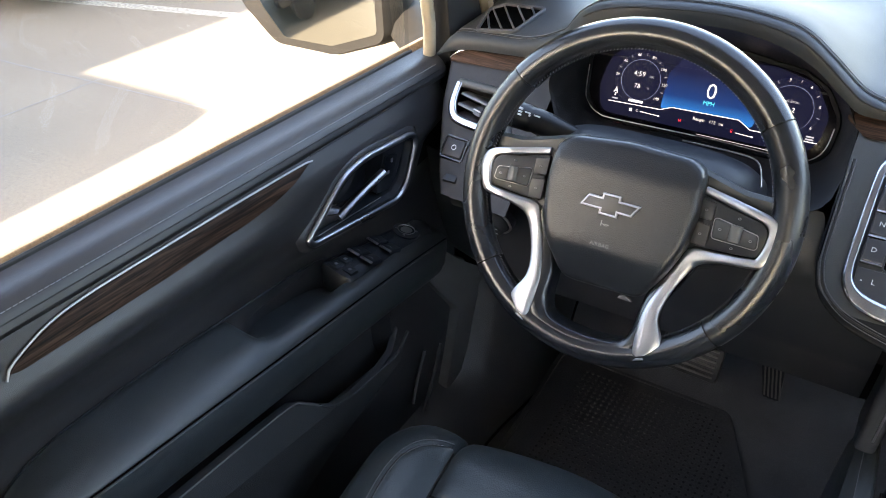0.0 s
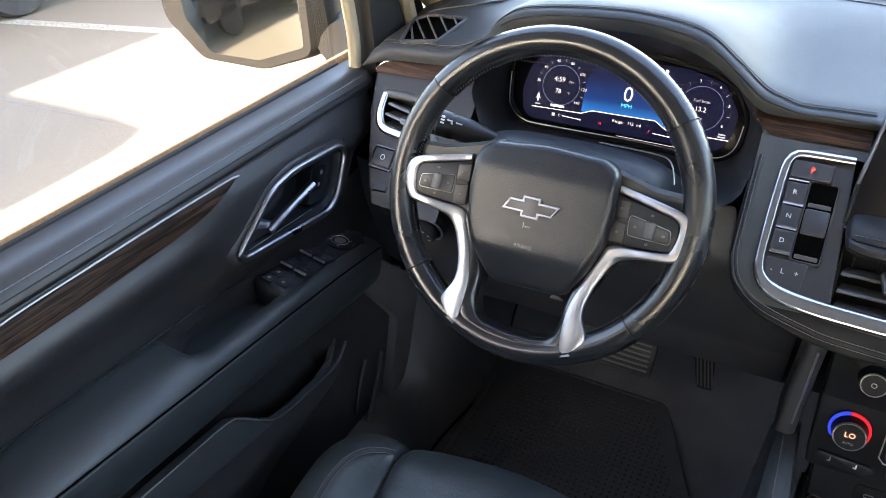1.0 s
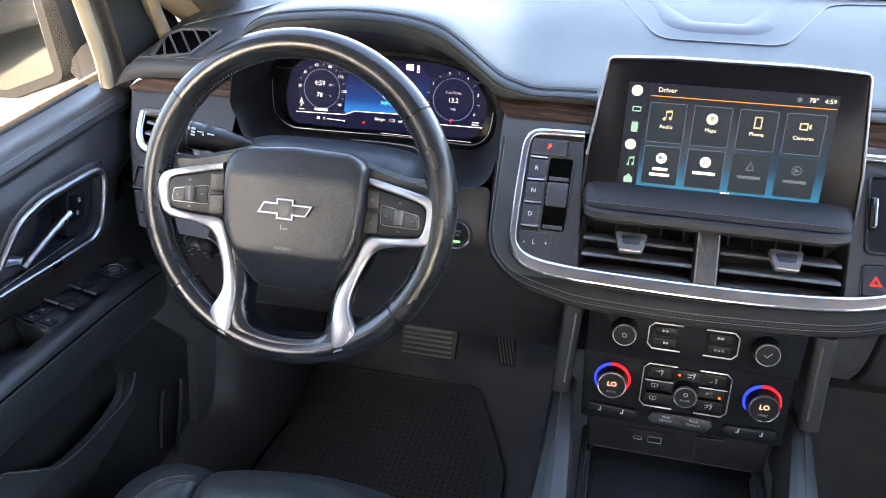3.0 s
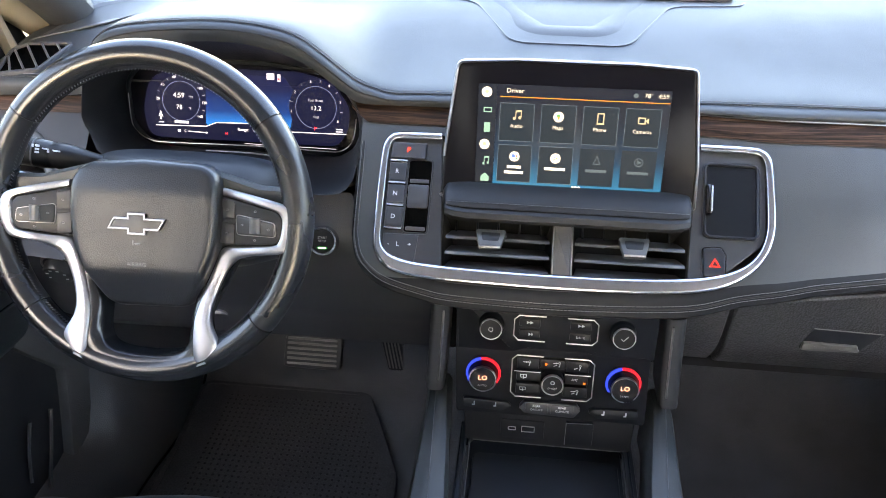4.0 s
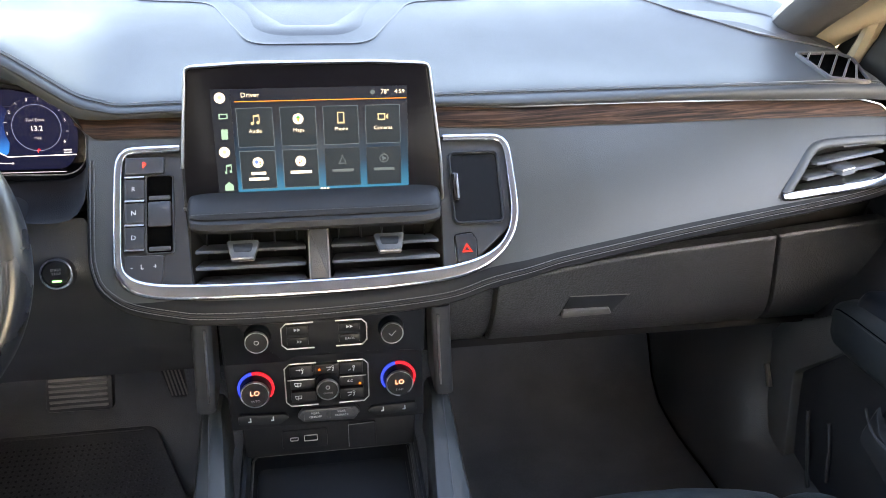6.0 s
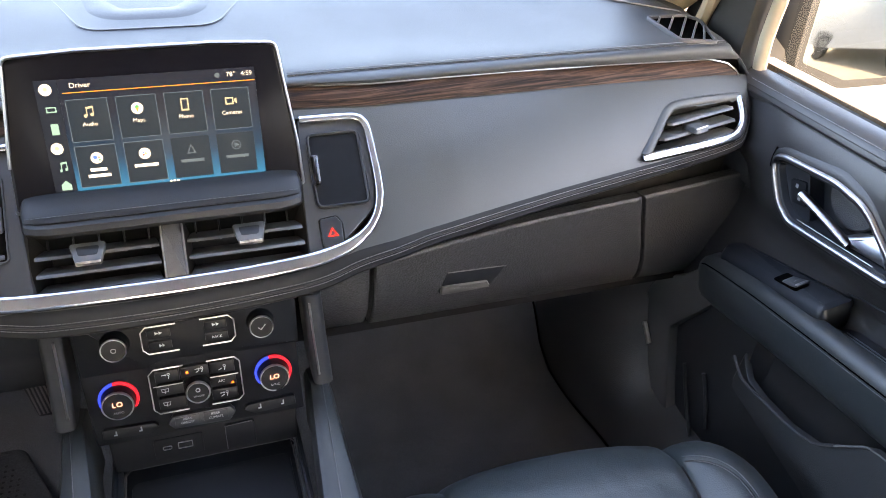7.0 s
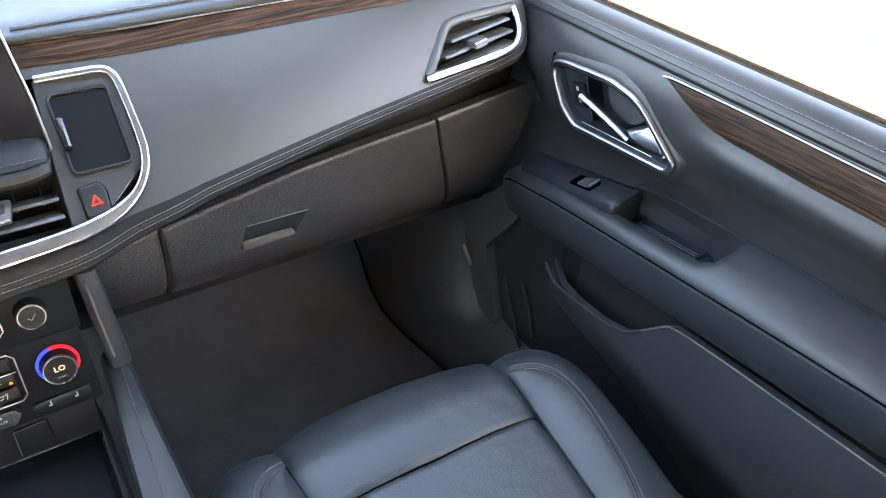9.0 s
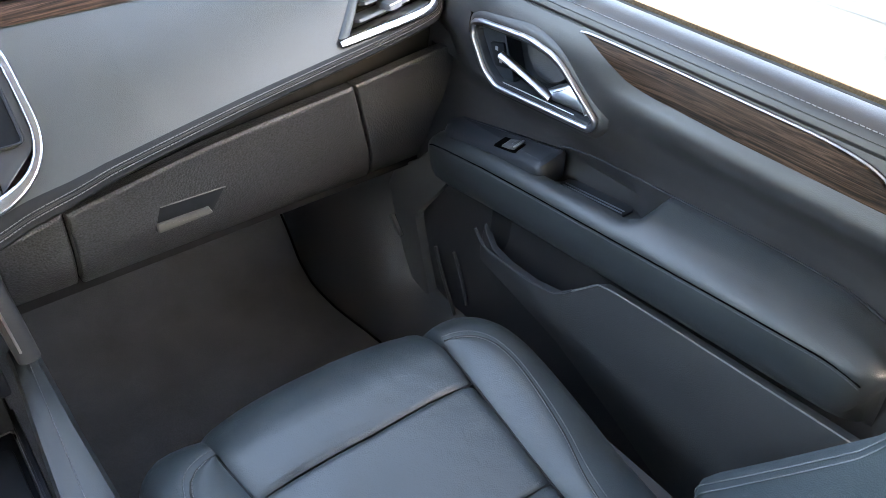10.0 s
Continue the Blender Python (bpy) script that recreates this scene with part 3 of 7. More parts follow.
def left_at(u, t):
    x, z = left_xz(u, t)
    return on_dash(x, z, -.010 * max(0, 1 - u / .05) ** 2)


part("end_panel", grid(left_at, [0, .006, .014, .024, .036, .05] + line(.07, 1, 60), line(0, 1, 44), lambda u, t: not inside(VENT_L, *left_xz(u, t))), LEATHER, dash,
     "dark grey end panel")
for s_ in (-1, 1):
    # Same part both sides; the driver's is blackened for the shaded gap.
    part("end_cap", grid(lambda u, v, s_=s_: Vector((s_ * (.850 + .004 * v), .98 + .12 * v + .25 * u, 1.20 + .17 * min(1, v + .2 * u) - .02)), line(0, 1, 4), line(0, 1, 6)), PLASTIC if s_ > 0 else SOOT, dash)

# wood strips with their thin chrome line
WT_R = ([.150, .45, .79, .82, .832], [1.381, 1.372, 1.3585, 1.352, 1.343])
WB_R = ([.150, .44, .80, .832], [1.3625, 1.3525, 1.341, 1.339])


def wood_strip(name, x0, x1, wt, wb, lab):
    part(name, grid(lambda x, s: on_dash(x, interp(x, *wb) + (interp(x, *wt) - interp(x, *wb)) * s, .002 + .002 * math.sin(math.pi * s)), line(x0, x1, 60), line(0, 1, 6)), WOOD, dash, lab)


wood_strip("wood_trim", .150, .832, WT_R, WB_R, "dark brown open-pore wood strip")
part("chrome_line", tube([on_dash(x, interp(x, *WT_R) + .001, .003) for x in line(.152, .832, 60)] + [on_dash(.834, 1.338, .003)], .0013, .0013, 6), SATIN, dash, "thin bright chrome line")
wood_strip("wood_trim", -.278, -.148, ([-.278, -.148], [1.379, 1.3785]), ([-.278, -.255, -.148], [1.372, 1.360, 1.360]), "dark brown open-pore wood strip")
part("chrome_line", tube([on_dash(x, 1.380, .003) for x in line(-.278, -.150, 12)], .0011, .0011, 6), SILVER, dash)
wood_strip("wood_trim", -.828, -.648, ([-.828, -.82, -.80, -.648], [1.339, 1.345, 1.351, 1.358]), ([-.828, -.648], [1.334, 1.341]), "dark brown open-pore wood strip")
part("chrome_line", tube([on_dash(-.830, 1.337, .003)] + [on_dash(x, interp(x, [-.828, -.82, -.80, -.648], [1.340, 1.346, 1.352, 1.359]), .003) for x in line(-.828, -.65, 20)], .0016, .0016, 6), CHROME, dash)

# top pad: rear edge height over x, its roll and the deck to the windshield
EDGE = ([-.853, -.845, -.835, -.81, -.76, -.70, -.647, -.628, -.61, -.576, -.50, -.423, -.352, -.309, -.271, -.245, -.222, -.149, .155, .454, .79, .82, .838, .847, .853],
        [1.346, 1.360, 1.369, 1.375, 1.378, 1.384, 1.408, 1.430, 1.448, 1.466, 1.476, 1.478, 1.467, 1.440, 1.408, 1.397, 1.392, 1.393, 1.393, 1.389, 1.384, 1.376, 1.366, 1.352, 1.335])
EDGE = smooth_keys(*EDGE)
EDGE_Y = ([-.86, -.845, -.82, -.66, -.60, -.30, -.25, .155, .45, .85], [1.105, 1.085, 1.075, 1.062, 1.025, 1.022, 1.030, 1.040, 1.058, 1.078])
UNDER = smooth_keys([-.86, -.84, -.80, -.72, -.648, -.62, -.56, -.50, -.423, -.365, -.322, -.285, -.262, -.20, -.15, .15, .45, .80, .84, .86],
                    [1.336, 1.345, 1.3535, 1.3590, 1.369, 1.412, 1.444, 1.454, 1.457, 1.447, 1.428, 1.398, 1.383, 1.3815, 1.3815, 1.3845, 1.3765, 1.3635, 1.350, 1.325])


def top_at(x, s):
    """s < 0: the roll down to the wood; s from 0 to 1: the deck."""
    ez, ey, uz = interp(x, *EDGE), interp(x, *EDGE_Y), interp(x, *UNDER)
    if s < 0:
        t = -s
        r = max(.004, (ez - uz))
        ye = min(ey - .006, uz - dip(x) - .006)
        return Vector((x, ey + (ye - ey) * math.sin(t * math.pi / 2) - .0055 * math.sin(t * math.pi * .86), ez - r * (1 - math.cos(t * math.pi / 2)) ** 1.1))
    y = ey + (1.74 - ey) * s
    end = max(0, (abs(x) - .80) / .053)
    t = min(1, (y - ey) / .33)
    t = t * t * (3 - 2 * t)
    deck = 1.418 - .006 * math.cos(x * 3) + .012 * s
    deck -= .05 * end ** 2
    z = ez + (deck - ez) * t + .004 * math.sin(min(1, (y - ey) / .03) * math.pi / 2)
    return Vector((x, y, z))


xt = sorted(set([round(v, 4) for v in line(-.853, -.80, 14) + line(-.80, -.20, 80) + line(-.20, .80, 60) + line(.80, .853, 14)]))
svals = [-1, -.85, -.7, -.55, -.4, -.25, -.12, 0] + [.006, .012, .02, .03, .045] + line(.06, 1, 30)
part("top_pad", grid(top_at, xt, svals), TOP_SOFT, dash, "soft black dash top reflecting the sky")
for k, (x0_, x1_) in enumerate(((-.838, -.15), (.155, .838))):
    part("seam_groove", tube([top_at(x, .006) + Vector((0, -.001, .0006)) for x in line(x0_, x1_, 140)], .0011, n=5), DEEP, dash)
    for dy in (.0025, .0095):
        part("seam_thread", stitches([top_at(x, dy / .69) + Vector((0, 0, .0006)) for x in line(x0_, x1_, 140)], .0048, .0044, .00045), DARKSTITCH, dash)

part("hood_groove", tube([top_at(x, -.50) + Vector((0, -.0004, 0)) for x in line(-.605, -.165, 110)], .0011, n=5), DEEP, dash, "dark line along the inner hood edge")

# raised speaker cover in the middle of the deck
cov = fillet([(-.30, 1.50), (-.265, 1.402), (-.150, 1.392), (-.082, 1.214), (.085, 1.214), (.165, 1.392), (.280, 1.402), (.31, 1.50)], [0, .03, .05, .04, .04, .05, .03, 0], 6)
deck_z = lambda x, y: top_at(x, (y - interp(x, *EDGE_Y)) / (1.74 - interp(x, *EDGE_Y))).z
part("deck_seam", tube([Vector((p[0], p[1], deck_z(p[0], p[1]) + .0006)) for p in cov[1:-1]], .0016, .0012, 6), DARK, dash)
bowl = fillet([(-.19, 1.55), (-.066, 1.243), (.066, 1.243), (.19, 1.55)], .06, 10)
rings = []
for d, w in ((0, -.0020), (.006, -.0006), (.014, .0008), (.024, .0010), (.034, .0002), (.044, -.0020)):
    rings.append([Vector((p[0], p[1], deck_z(p[0], p[1]) + w + .0015)) for p in inset(bowl, d)])
part("speaker_cover", loft(rings, caps=False), TOP_SOFT, dash, "shallow moulded speaker cover")
part("defroster_slot", plate(fillet(box2(-.27, .27, 1.425, 1.46), .012), 0, .004, lambda u, v, w: Vector((u, v, deck_z(u, v) + .001 + w)), .001), DEEP, dash, "black defroster slot")
for s_ in (-1, 1):
    arc = [(.52, 1.48), (.545, 1.40), (.60, 1.32), (.70, 1.235), (.80, 1.19), (.84, 1.185), (.84, 1.25), (.75, 1.30), (.66, 1.38), (.62, 1.48)]
    part("deck_channel", plate([(s_ * a, b) for a, b in arc], 0, .002, lambda u, v, w: Vector((u, v, deck_z(u, v) + .0012 + w)), .0005), PLASTIC, dash, "darker channel along the windshield")


def top_vent(s):
    """The small slotted vent on the dash corner."""
    vent = thing("defrost_vent", (s * .76, 1.12, 1.38), "small black slotted side-window vent in the dash top", "air vent", "defrost vents")
    outline = fillet([(s * .735, 1.082), (s * .799, 1.073), (s * .824, 1.158), (s * .800, 1.176), (s * .728, 1.172)], [.012, .012, .014, .012, .010], 5)
    outline = outline if s > 0 else outline[::-1]
    f = lambda u, v, w: Vector((u, v, deck_z(u, v) + .0015 + w))
    part("frame", rim(outline, .0055, -.002, .0035, f), PLASTIC, vent)
    # Flat black backing; the shade between the slats is painted by it.
    part("backing", plate(inset(outline, .005), -.003, -.0005, f, .0004), GAP_SHADE, vent)
    for xa, ya, xb, yb in ((.808, 1.128, .780, 1.084), (.809, 1.148, .761, 1.088), (.797, 1.162, .744, 1.094), (.776, 1.166, .738, 1.118), (.752, 1.166, .736, 1.146)):
        part("slat", tube([f(s * xa, ya, .0024), f(s * (xa + xb) / 2, (ya + yb) / 2, .0012), f(s * xb, yb, .0002)], .0017, .0024, 6), SLAT, vent)


top_vent(-1)
top_vent(1)


def side_vent(s, squeeze=1.0, across=lambda x: x):
    """The louvred vent at the end of the dash with its chrome surround."""
    vent = thing("air_vent", on_dash(s * .74, 1.26), "black louvred dash air vent with chrome lower surround", "air vent", "side air vents")
    def f(x, z, w):
        t = min(1, max(0, (z - interp(x, *ZB)) / (interp(x, *ZT) - interp(x, *ZB))))
        crown = .006 * math.sin(math.pi * t) if s > 0 else 0
        return on_dash(across(x), 1.3135 - (1.3135 - z) * squeeze, w + crown)

    # The shallow hollow gets its shade from the near-black colour.
    outline = [(x, z) for x, z in VENT_R]
    part("cavity", loft([[f(x, z, w) for x, z in inset(outline, d)] for d, w in ((.0022, .0005), (.003, -.03), (.006, -.07))], caps="end"), DEEP, vent)
    edge = tube(curve([f(x, z, .0) for x, z in ((.822, 1.3140), (.76, 1.3150), (.708, 1.3140), (.686, 1.3075), (.66, 1.2870), (.634, 1.2665))], 40), .0068, .0040, 10, up=(0, -1, 1))
    part("surround", edge, DASH_SOFT, vent)
    path = curve([f(x, z, .0) for x, z in ((.628, 1.2640), (.70, 1.2663), (.770, 1.2686), (.797, 1.2722), (.8130, 1.2825), (.8185, 1.2950), (.8190, 1.3130))], 50)
    up_v = Vector((0, -1, 1)).normalized()
    band_ = []
    for i, p in enumerate(path):
        tg = (path[min(i + 1, 49)] - path[max(i - 1, 0)]).normalized()
        hw = .0068 * min(1, .72 + i / 8) * (1 - .25 * max(0, (i - 36) / 13))
        band_.append([p + tg.cross(up_v) * (hw * math.copysign(abs(math.cos(q)) ** .6, math.cos(q))) + up_v * (.0020 + .0032 * math.sin(q)) for q in line(0, math.tau * 13 / 14, 14)])
    part("chrome_bar", loft(band_), CHROME, vent, "bright chrome surround", sharp=60)
    for k, (xa, xb, z) in enumerate(((.642, .806, 1.2755), (.656, .808, 1.2885), (.676, .810, 1.3015))):
        part("slat", plate(fillet([(xa, -.020), (xb, -.020), (xb - .004, .010), (xa + .016, .010)], .002, 2), -.0016, .0016,
                           lambda u, v, w, z=z: f(u, z + w + (u - .74) * .07 - .42 * v, v - .010), .001), SLAT, vent, "dark grey vent slat")
    part("tab", plate(fillet([(.716, -.014), (.748, -.014), (.742, .012), (.720, .012)], .003, 3), -.0035, .0035, lambda u, v, w: f(u, 1.2885 + w + (u - .74) * .09 - .5 * v, v), .0012), SLAT, vent, "grey finger tab")
    part("tab_edge", tube([f(.7205, 1.2825, .0125), f(.7415, 1.2845, .0125)], .0012, n=6), SILVER, vent)
    return vent


def resample_xy(pts, n):
    return [(q.x, q.y) for q in resample([Vector((p[0], p[1], 0)) for p in pts], n, closed=True)]


side_vent(1)
side_vent(-1, .90, LEFT_X)

# ---- instrument pod and cluster ----
POD = [(-.650, 1.345), (-.648, 1.328), (-.634, 1.305), (-.590, 1.290), (-.50, 1.286), (-.40, 1.285), (-.300, 1.286), (-.278, 1.290), (-.267, 1.302), (-.262, 1.325), (-.262, 1.36), (-.283, 1.396),
       (-.322, 1.428), (-.365, 1.447), (-.423, 1.457), (-.50, 1.454), (-.561, 1.450), (-.612, 1.430), (-.638, 1.39)]
CLUS = fillet([(-.637, 1.360), (-.632, 1.300), (-.606, 1.272), (-.320, 1.267), (-.291, 1.283), (-.287, 1.332), (-.312, 1.366), (-.345, 1.382), (-.42, 1.391), (-.55, 1.391), (-.615, 1.382)], .035, 6)
clus_y = lambda z: 1.131 + (z - 1.36) * .32
pod_path = resample_xy(POD, 80)
clus_path = resample_xy(CLUS, 80)
# start both outlines at the same bearing
def from_left(path):
    k = min(range(len(path)), key=lambda i: path[i][0] + abs(path[i][1] - 1.35))
    return path[k:] + path[:k]


pod_path, clus_path = from_left(pod_path), from_left(clus_path)
pod_y = lambda x, z: min(1.024, z - dip(x) + .004)
ringA = [Vector((x, pod_y(x, z) + .012, z)) for x, z in pod_path]
ring0 = [Vector((x, pod_y(x, z) - .002, z)) for x, z in pod_path]
ring1 = [Vector((x * .98 - .0091, pod_y(x, z) + .004, 1.355 + (z - 1.355) * .965)) for x, z in pod_path]
ring2 = [Vector((a.x * .35 + b[0] * .65, clus_y(b[1]) - .030, a.z * .35 + b[1] * .65)) for a, b in zip(ring1, clus_path)]
ring3 = [Vector((x, clus_y(z) + .001, z)) for x, z in clus_path]
ringB = [Vector((-.45 + (p.x + .45) * 1.07, p.y + .018, 1.355 + (p.z - 1.355) * 1.07)) for p in ringA]
pod = part("instrument_pod", loft([ringB, ringA, ring0, ring1, ring2, ring3], caps=False), POD_SKIN, dash, "grained black instrument hood")

cluster = thing("instrument_cluster", (-.44, 1.12, 1.27), "lit digital instrument cluster with two dials and blue backdrop", "display")
fc = plane_map((-.44, clus_y(1.33), 1.33), (1, 0, 0), (0, .32, 1))
loc = [(x + .44, (z - 1.33) * 1.05) for x, z in CLUS]
part("frame", rim(loc, .006, -.002, .003, fc), SOOT, cluster, "gloss black cluster frame")
part("screen", plate(inset(loc, .006), -.004, .0, fc, .0005), DIM_GLASS, cluster, "dark glass screen")
part("edge_strip", tube(curve([fc(u, v, .004) for u, v in ((-.192, .012), (-.189, -.030), (-.180, -.0445), (-.164, -.0540), (-.139, -.0570), (0, -.0560), (.100, -.0585), (.122, -.0575), (.136, -.049), (.1435, -.034), (.146, -.01))], 60), .0008, .0008, 6), SILVER, cluster)

# ---- lower dash ----
knee_y = lambda z: interp(z, [.96, 1.0, 1.15, 1.215], [1.06, 1.02, .975, .965])


def knee_at(x, t):
    """The knee panel, bulging beside the column to carry the start button and closing against the pod."""
    top = interp(x, [-.84, -.66, -.62, -.30, -.268, -.262, -.254, -.24, -.20, -.165], [1.215, 1.215, 1.286, 1.286, 1.286, 1.262, 1.236, 1.212, 1.198, 1.19])
    z = .965 + (top - .965) * t
    k = min(1, max(0, (x + .66) / .06))
    bulge = interp(z, [.96, 1.06, 1.15, 1.195, 1.212, 1.225, 1.245, 1.290], [1.06, 1.0, .962, .940, .9335, .9325, .9365, .962])
    return Vector((x, knee_y(z) * (1 - k) + bulge * k + .03 * max(0, (-.74 - x) / .1), z))


part("knee_panel", grid(knee_at, line(-.84, -.29, 40) + line(-.285, -.165, 34), line(0, 1, 30)), KNEE, dash, "black knee panel under the column")
part("release_mark", plate([(-.510, 1.036), (-.488, 1.036), (-.491, 1.0425), (-.500, 1.046), (-.507, 1.042)], -.002, .001, lambda u, v, w: Vector((u, knee_y(v) - w, v)), .0003), PRINT_DIM, dash, "white hood release symbol")
# Black sheets under and behind the dash stand for shade in the open space.
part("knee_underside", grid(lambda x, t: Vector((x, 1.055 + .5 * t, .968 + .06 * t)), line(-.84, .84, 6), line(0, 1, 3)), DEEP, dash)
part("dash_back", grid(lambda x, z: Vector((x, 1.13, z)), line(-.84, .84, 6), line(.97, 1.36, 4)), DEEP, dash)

glove = thing("glove_box", (.47, 1.03, 1.0), "closed black coarse-grained glove box with recessed latch", "glove box")
fg = plane_map((0, 1.03, 1.04), (1, 0, 0), (0, -.15, 1))
glove_top = lambda x: interp(x, [.16, .256, .37, .45, .55, .68, .82, .87], [.052, .074, .096, .110, .121, .133, .151, .156])
bend = lambda v: -3.6 * max(0, .012 - v) ** 2


def lid(x0, x1, v0, w1, name, lab):
    """A moulded panel with rounded edges that curves away towards its foot."""
    def at(u, t):
        x = x0 + (x1 - x0) * u
        v = v0 + (glove_top(x) - v0) * t
        x += .27 * (glove_top(x) - v) * (u if name == "door" else (1 - u if name == "side_panel" else 0))
        e = min(u * (x1 - x0), (1 - u) * (x1 - x0), t * (glove_top(x) - v0), (1 - t) * (glove_top(x) - v0))
        return fg(x, v, w1 + bend(v) - .004 * max(0, 1 - e / .004) ** 2)
    us = [0, .003, .008, .016] + line(.03, .97, 18) + [.984, .992, .997, 1]
    ts = [0, .006, .014, .024] + line(.05, .95, 18) + [.976, .986, .994, 1]
    g = grid(at, us, ts)
    rimv = [at(u, 1) for u in us] + [at(1, t) for t in ts[::-1]] + [at(u, 0) for u in us[::-1]] + [at(0, t) for t in ts]
    skirt = loft([rimv, [p + Vector((0, .02, -.002)) for p in rimv]], caps=False)
    part(name, merge(g, skirt), GLOVE_PLASTIC, glove, lab)


lid(.256, .6775, -.165, 0, "door", "coarse-grained lid")
lid(.681, .868, -.165, -.001, "side_panel", "fixed panel beside the lid")
lid(.165, .2515, -.165, -.004, "bolster", "fixed panel beside the lid")
part("backing", plate(box2(.16, .845, -.06, .20), -.055, -.042, fg), DEEP, glove)
# Dark plate laid on the lid paints the shade of the latch recess.
part("latch_recess_shade", plate(fillet([(.358, -.004), (.442, -.002), (.464, .034), (.370, .0370)], .003), -.001, .0012, fg, .0005), DARK, glove, "flat dark plate for the shade in the latch recess")
LATCH = mat("latch_grey", (.10, .098, .096), .4)
part("latch", plate(fillet([(.361, -.004), (.442, -.002), (.436, .0105), (.361, .0120)], .003), .001, .006, fg, .002), LATCH, glove, "grey latch handle")
part("latch_line", tube([fg(.370, .0375, .001), fg(.465, .0345, .001)], .0008, n=6), LATCH, glove)

# ---- centre bezel: selector, vents, tray ----
fS = plane_map((0, .877, 1.223), (1, 0, 0), (0, 1, 1))
V = lambda z: (z - 1.223) * 1.41421
center = thing("dash_fascia", (0, .90, 1.22), "dark centre dash panel framed by a chrome band", "dash panel")
band = curve([fS(x, V(z), .0025) for x, z in CHROME_PATH], 120)
rings_, up_n = [], Vector((0, -1, 1)).normalized()
for i, p in enumerate(band):
    tg = (band[min(i + 1, len(band) - 1)] - band[max(i - 1, 0)]).normalized()
    sd = tg.cross(up_n)
    sd = sd if sd.z > 0 or abs(p.x) > .2 else -sd
    k = 1 / (1 + math.exp((p.z - 1.238) / .006))
    hw, mid_p = .0050 + .0050 * k, p + Vector((0, .003, .003)) * k
    rings_.append([mid_p + tg.cross(up_n) * (hw * math.copysign(abs(math.cos(b)) ** .7, math.cos(b))) + up_n * (.0030 * math.sin(b)) for b in line(0, math.tau * 13 / 14, 14)])
part("chrome_band", loft(rings_), CHROME, center, "bright chrome band, broader under the vents", sharp=60)
lp = fillet([(-.226, 1.350), (-.228, 1.250), (-.205, 1.232), (-.146, 1.229), (-.150, 1.275), (-.158, 1.352)], [.01, .02, .01, .004, .004, .002])
LP = [(x, V(z)) for x, z in lp]
rp = fillet([(.158, 1.352), (.150, 1.28), (.147, 1.229), (.185, 1.238), (.238, 1.270), (.240, 1.350)], [.002, .004, .004, .02, .02, .01])
RP = [(x, V(z)) for x, z in rp]
part("side_plate", plate(RP, -.03, -.002, fS, .0015), SELECTOR, center, "satin dark plate", smooth=False)
part("side_plate", plate(LP, -.03, -.002, fS, .0015), SELECTOR, center, "satin dark plate", smooth=False)
part("middle_bar", plate(fillet(box2(-.0135, .0115, V(1.226), V(1.278)), .001), -.03, .002, fS, .001), PLASTIC, center, "dark bar between the vents")
for x in (-.0125, .0105):
    part("bar_edge", tube([fS(x, V(1.229), .002), fS(x, V(1.276), .002)], .0011, n=6), SILVER, center)


def center_vent(x0, x1, tab):
    vent = thing("air_vent", fS((x0 + x1) / 2, V(1.232)), "black louvred centre air vent with grey finger tab", "air vent", "centre air vents")
    o = box2(x0, x1, V(1.228), V(1.280))
    # Vent depth is shallow; its darkness is put into the colour.
    part("cavity", loft([[fS(p[0], p[1], w) for p in inset(o, d)] for d, w in ((-.003, -.006), (0, -.03), (.004, -.085))], caps="end"), DEEP, vent)
    for k, z in enumerate((1.2350, 1.2490, 1.2630)):
        sl = fillet([(x0 + .001, .012), (x0 + .006, -.020), (x1 - .006, -.020), (x1 - .001, .012)], .003, 2)[::-1]
        part("slat", plate(sl, -.0020, .0020, lambda u, v, w, z=z: fS(u, V(z) + w - .48 * v, v - .014), .0012), SLAT, vent, "dark grey vent slat")
    for k in range(5):
        xx = x0 + .012 + k * .0265
        part("inner_vane", tube([fS(xx, V(1.262), -.030), fS(xx, V(1.278), -.026)], .0012, .004, 6), DARK, vent)
    part("tab", plate(fillet([(tab - .0190, -.004), (tab + .0190, -.004), (tab + .0130, .021), (tab - .0130, .021)], .003, 3), -.003, .003, lambda u, v, w: fS(u, V(1.2630) + w * .5 - .95 * v, .004 + v * .36 + w), .0014),
         SLAT, vent, "grey finger tab")
    # A darker plate on the flat tab paints the shade of its hollow.
    part("tab_hollow_shade", plate(fillet([(tab - .0125, .001), (tab + .0125, .001), (tab + .0095, .013), (tab - .0095, .013)], .003, 3), .0026, .0034, lambda u, v, w: fS(u, V(1.2630) + w * .5 - .95 * v, .004 + v * .36 + w), .0006), DARK, vent)
    part("tab_edge", tube([fS(tab - .0125, V(1.2630) - .0190, .0140), fS(tab + .0125, V(1.2630) - .0190, .0140)], .0014, n=6), SILVER, vent)


center_vent(-.145, -.0145, -.088)
center_vent(.0125, .146, .083)

# gear selector keys
sel = thing("gear_selector", fS(-.20, V(1.24)), "push-button gear selector with chrome key edges", "gear selector")
keys = (("P", 1.3275, 1.3425, -.2205, -.176), ("R", 1.306, 1.3235, -.2205, -.1985), ("N", 1.2855, 1.303, -.2205, -.1985), ("D", 1.264, 1.2825, -.2205, -.1985))
red = glow("red_letter", (1.0, .05, .025), 1.3)
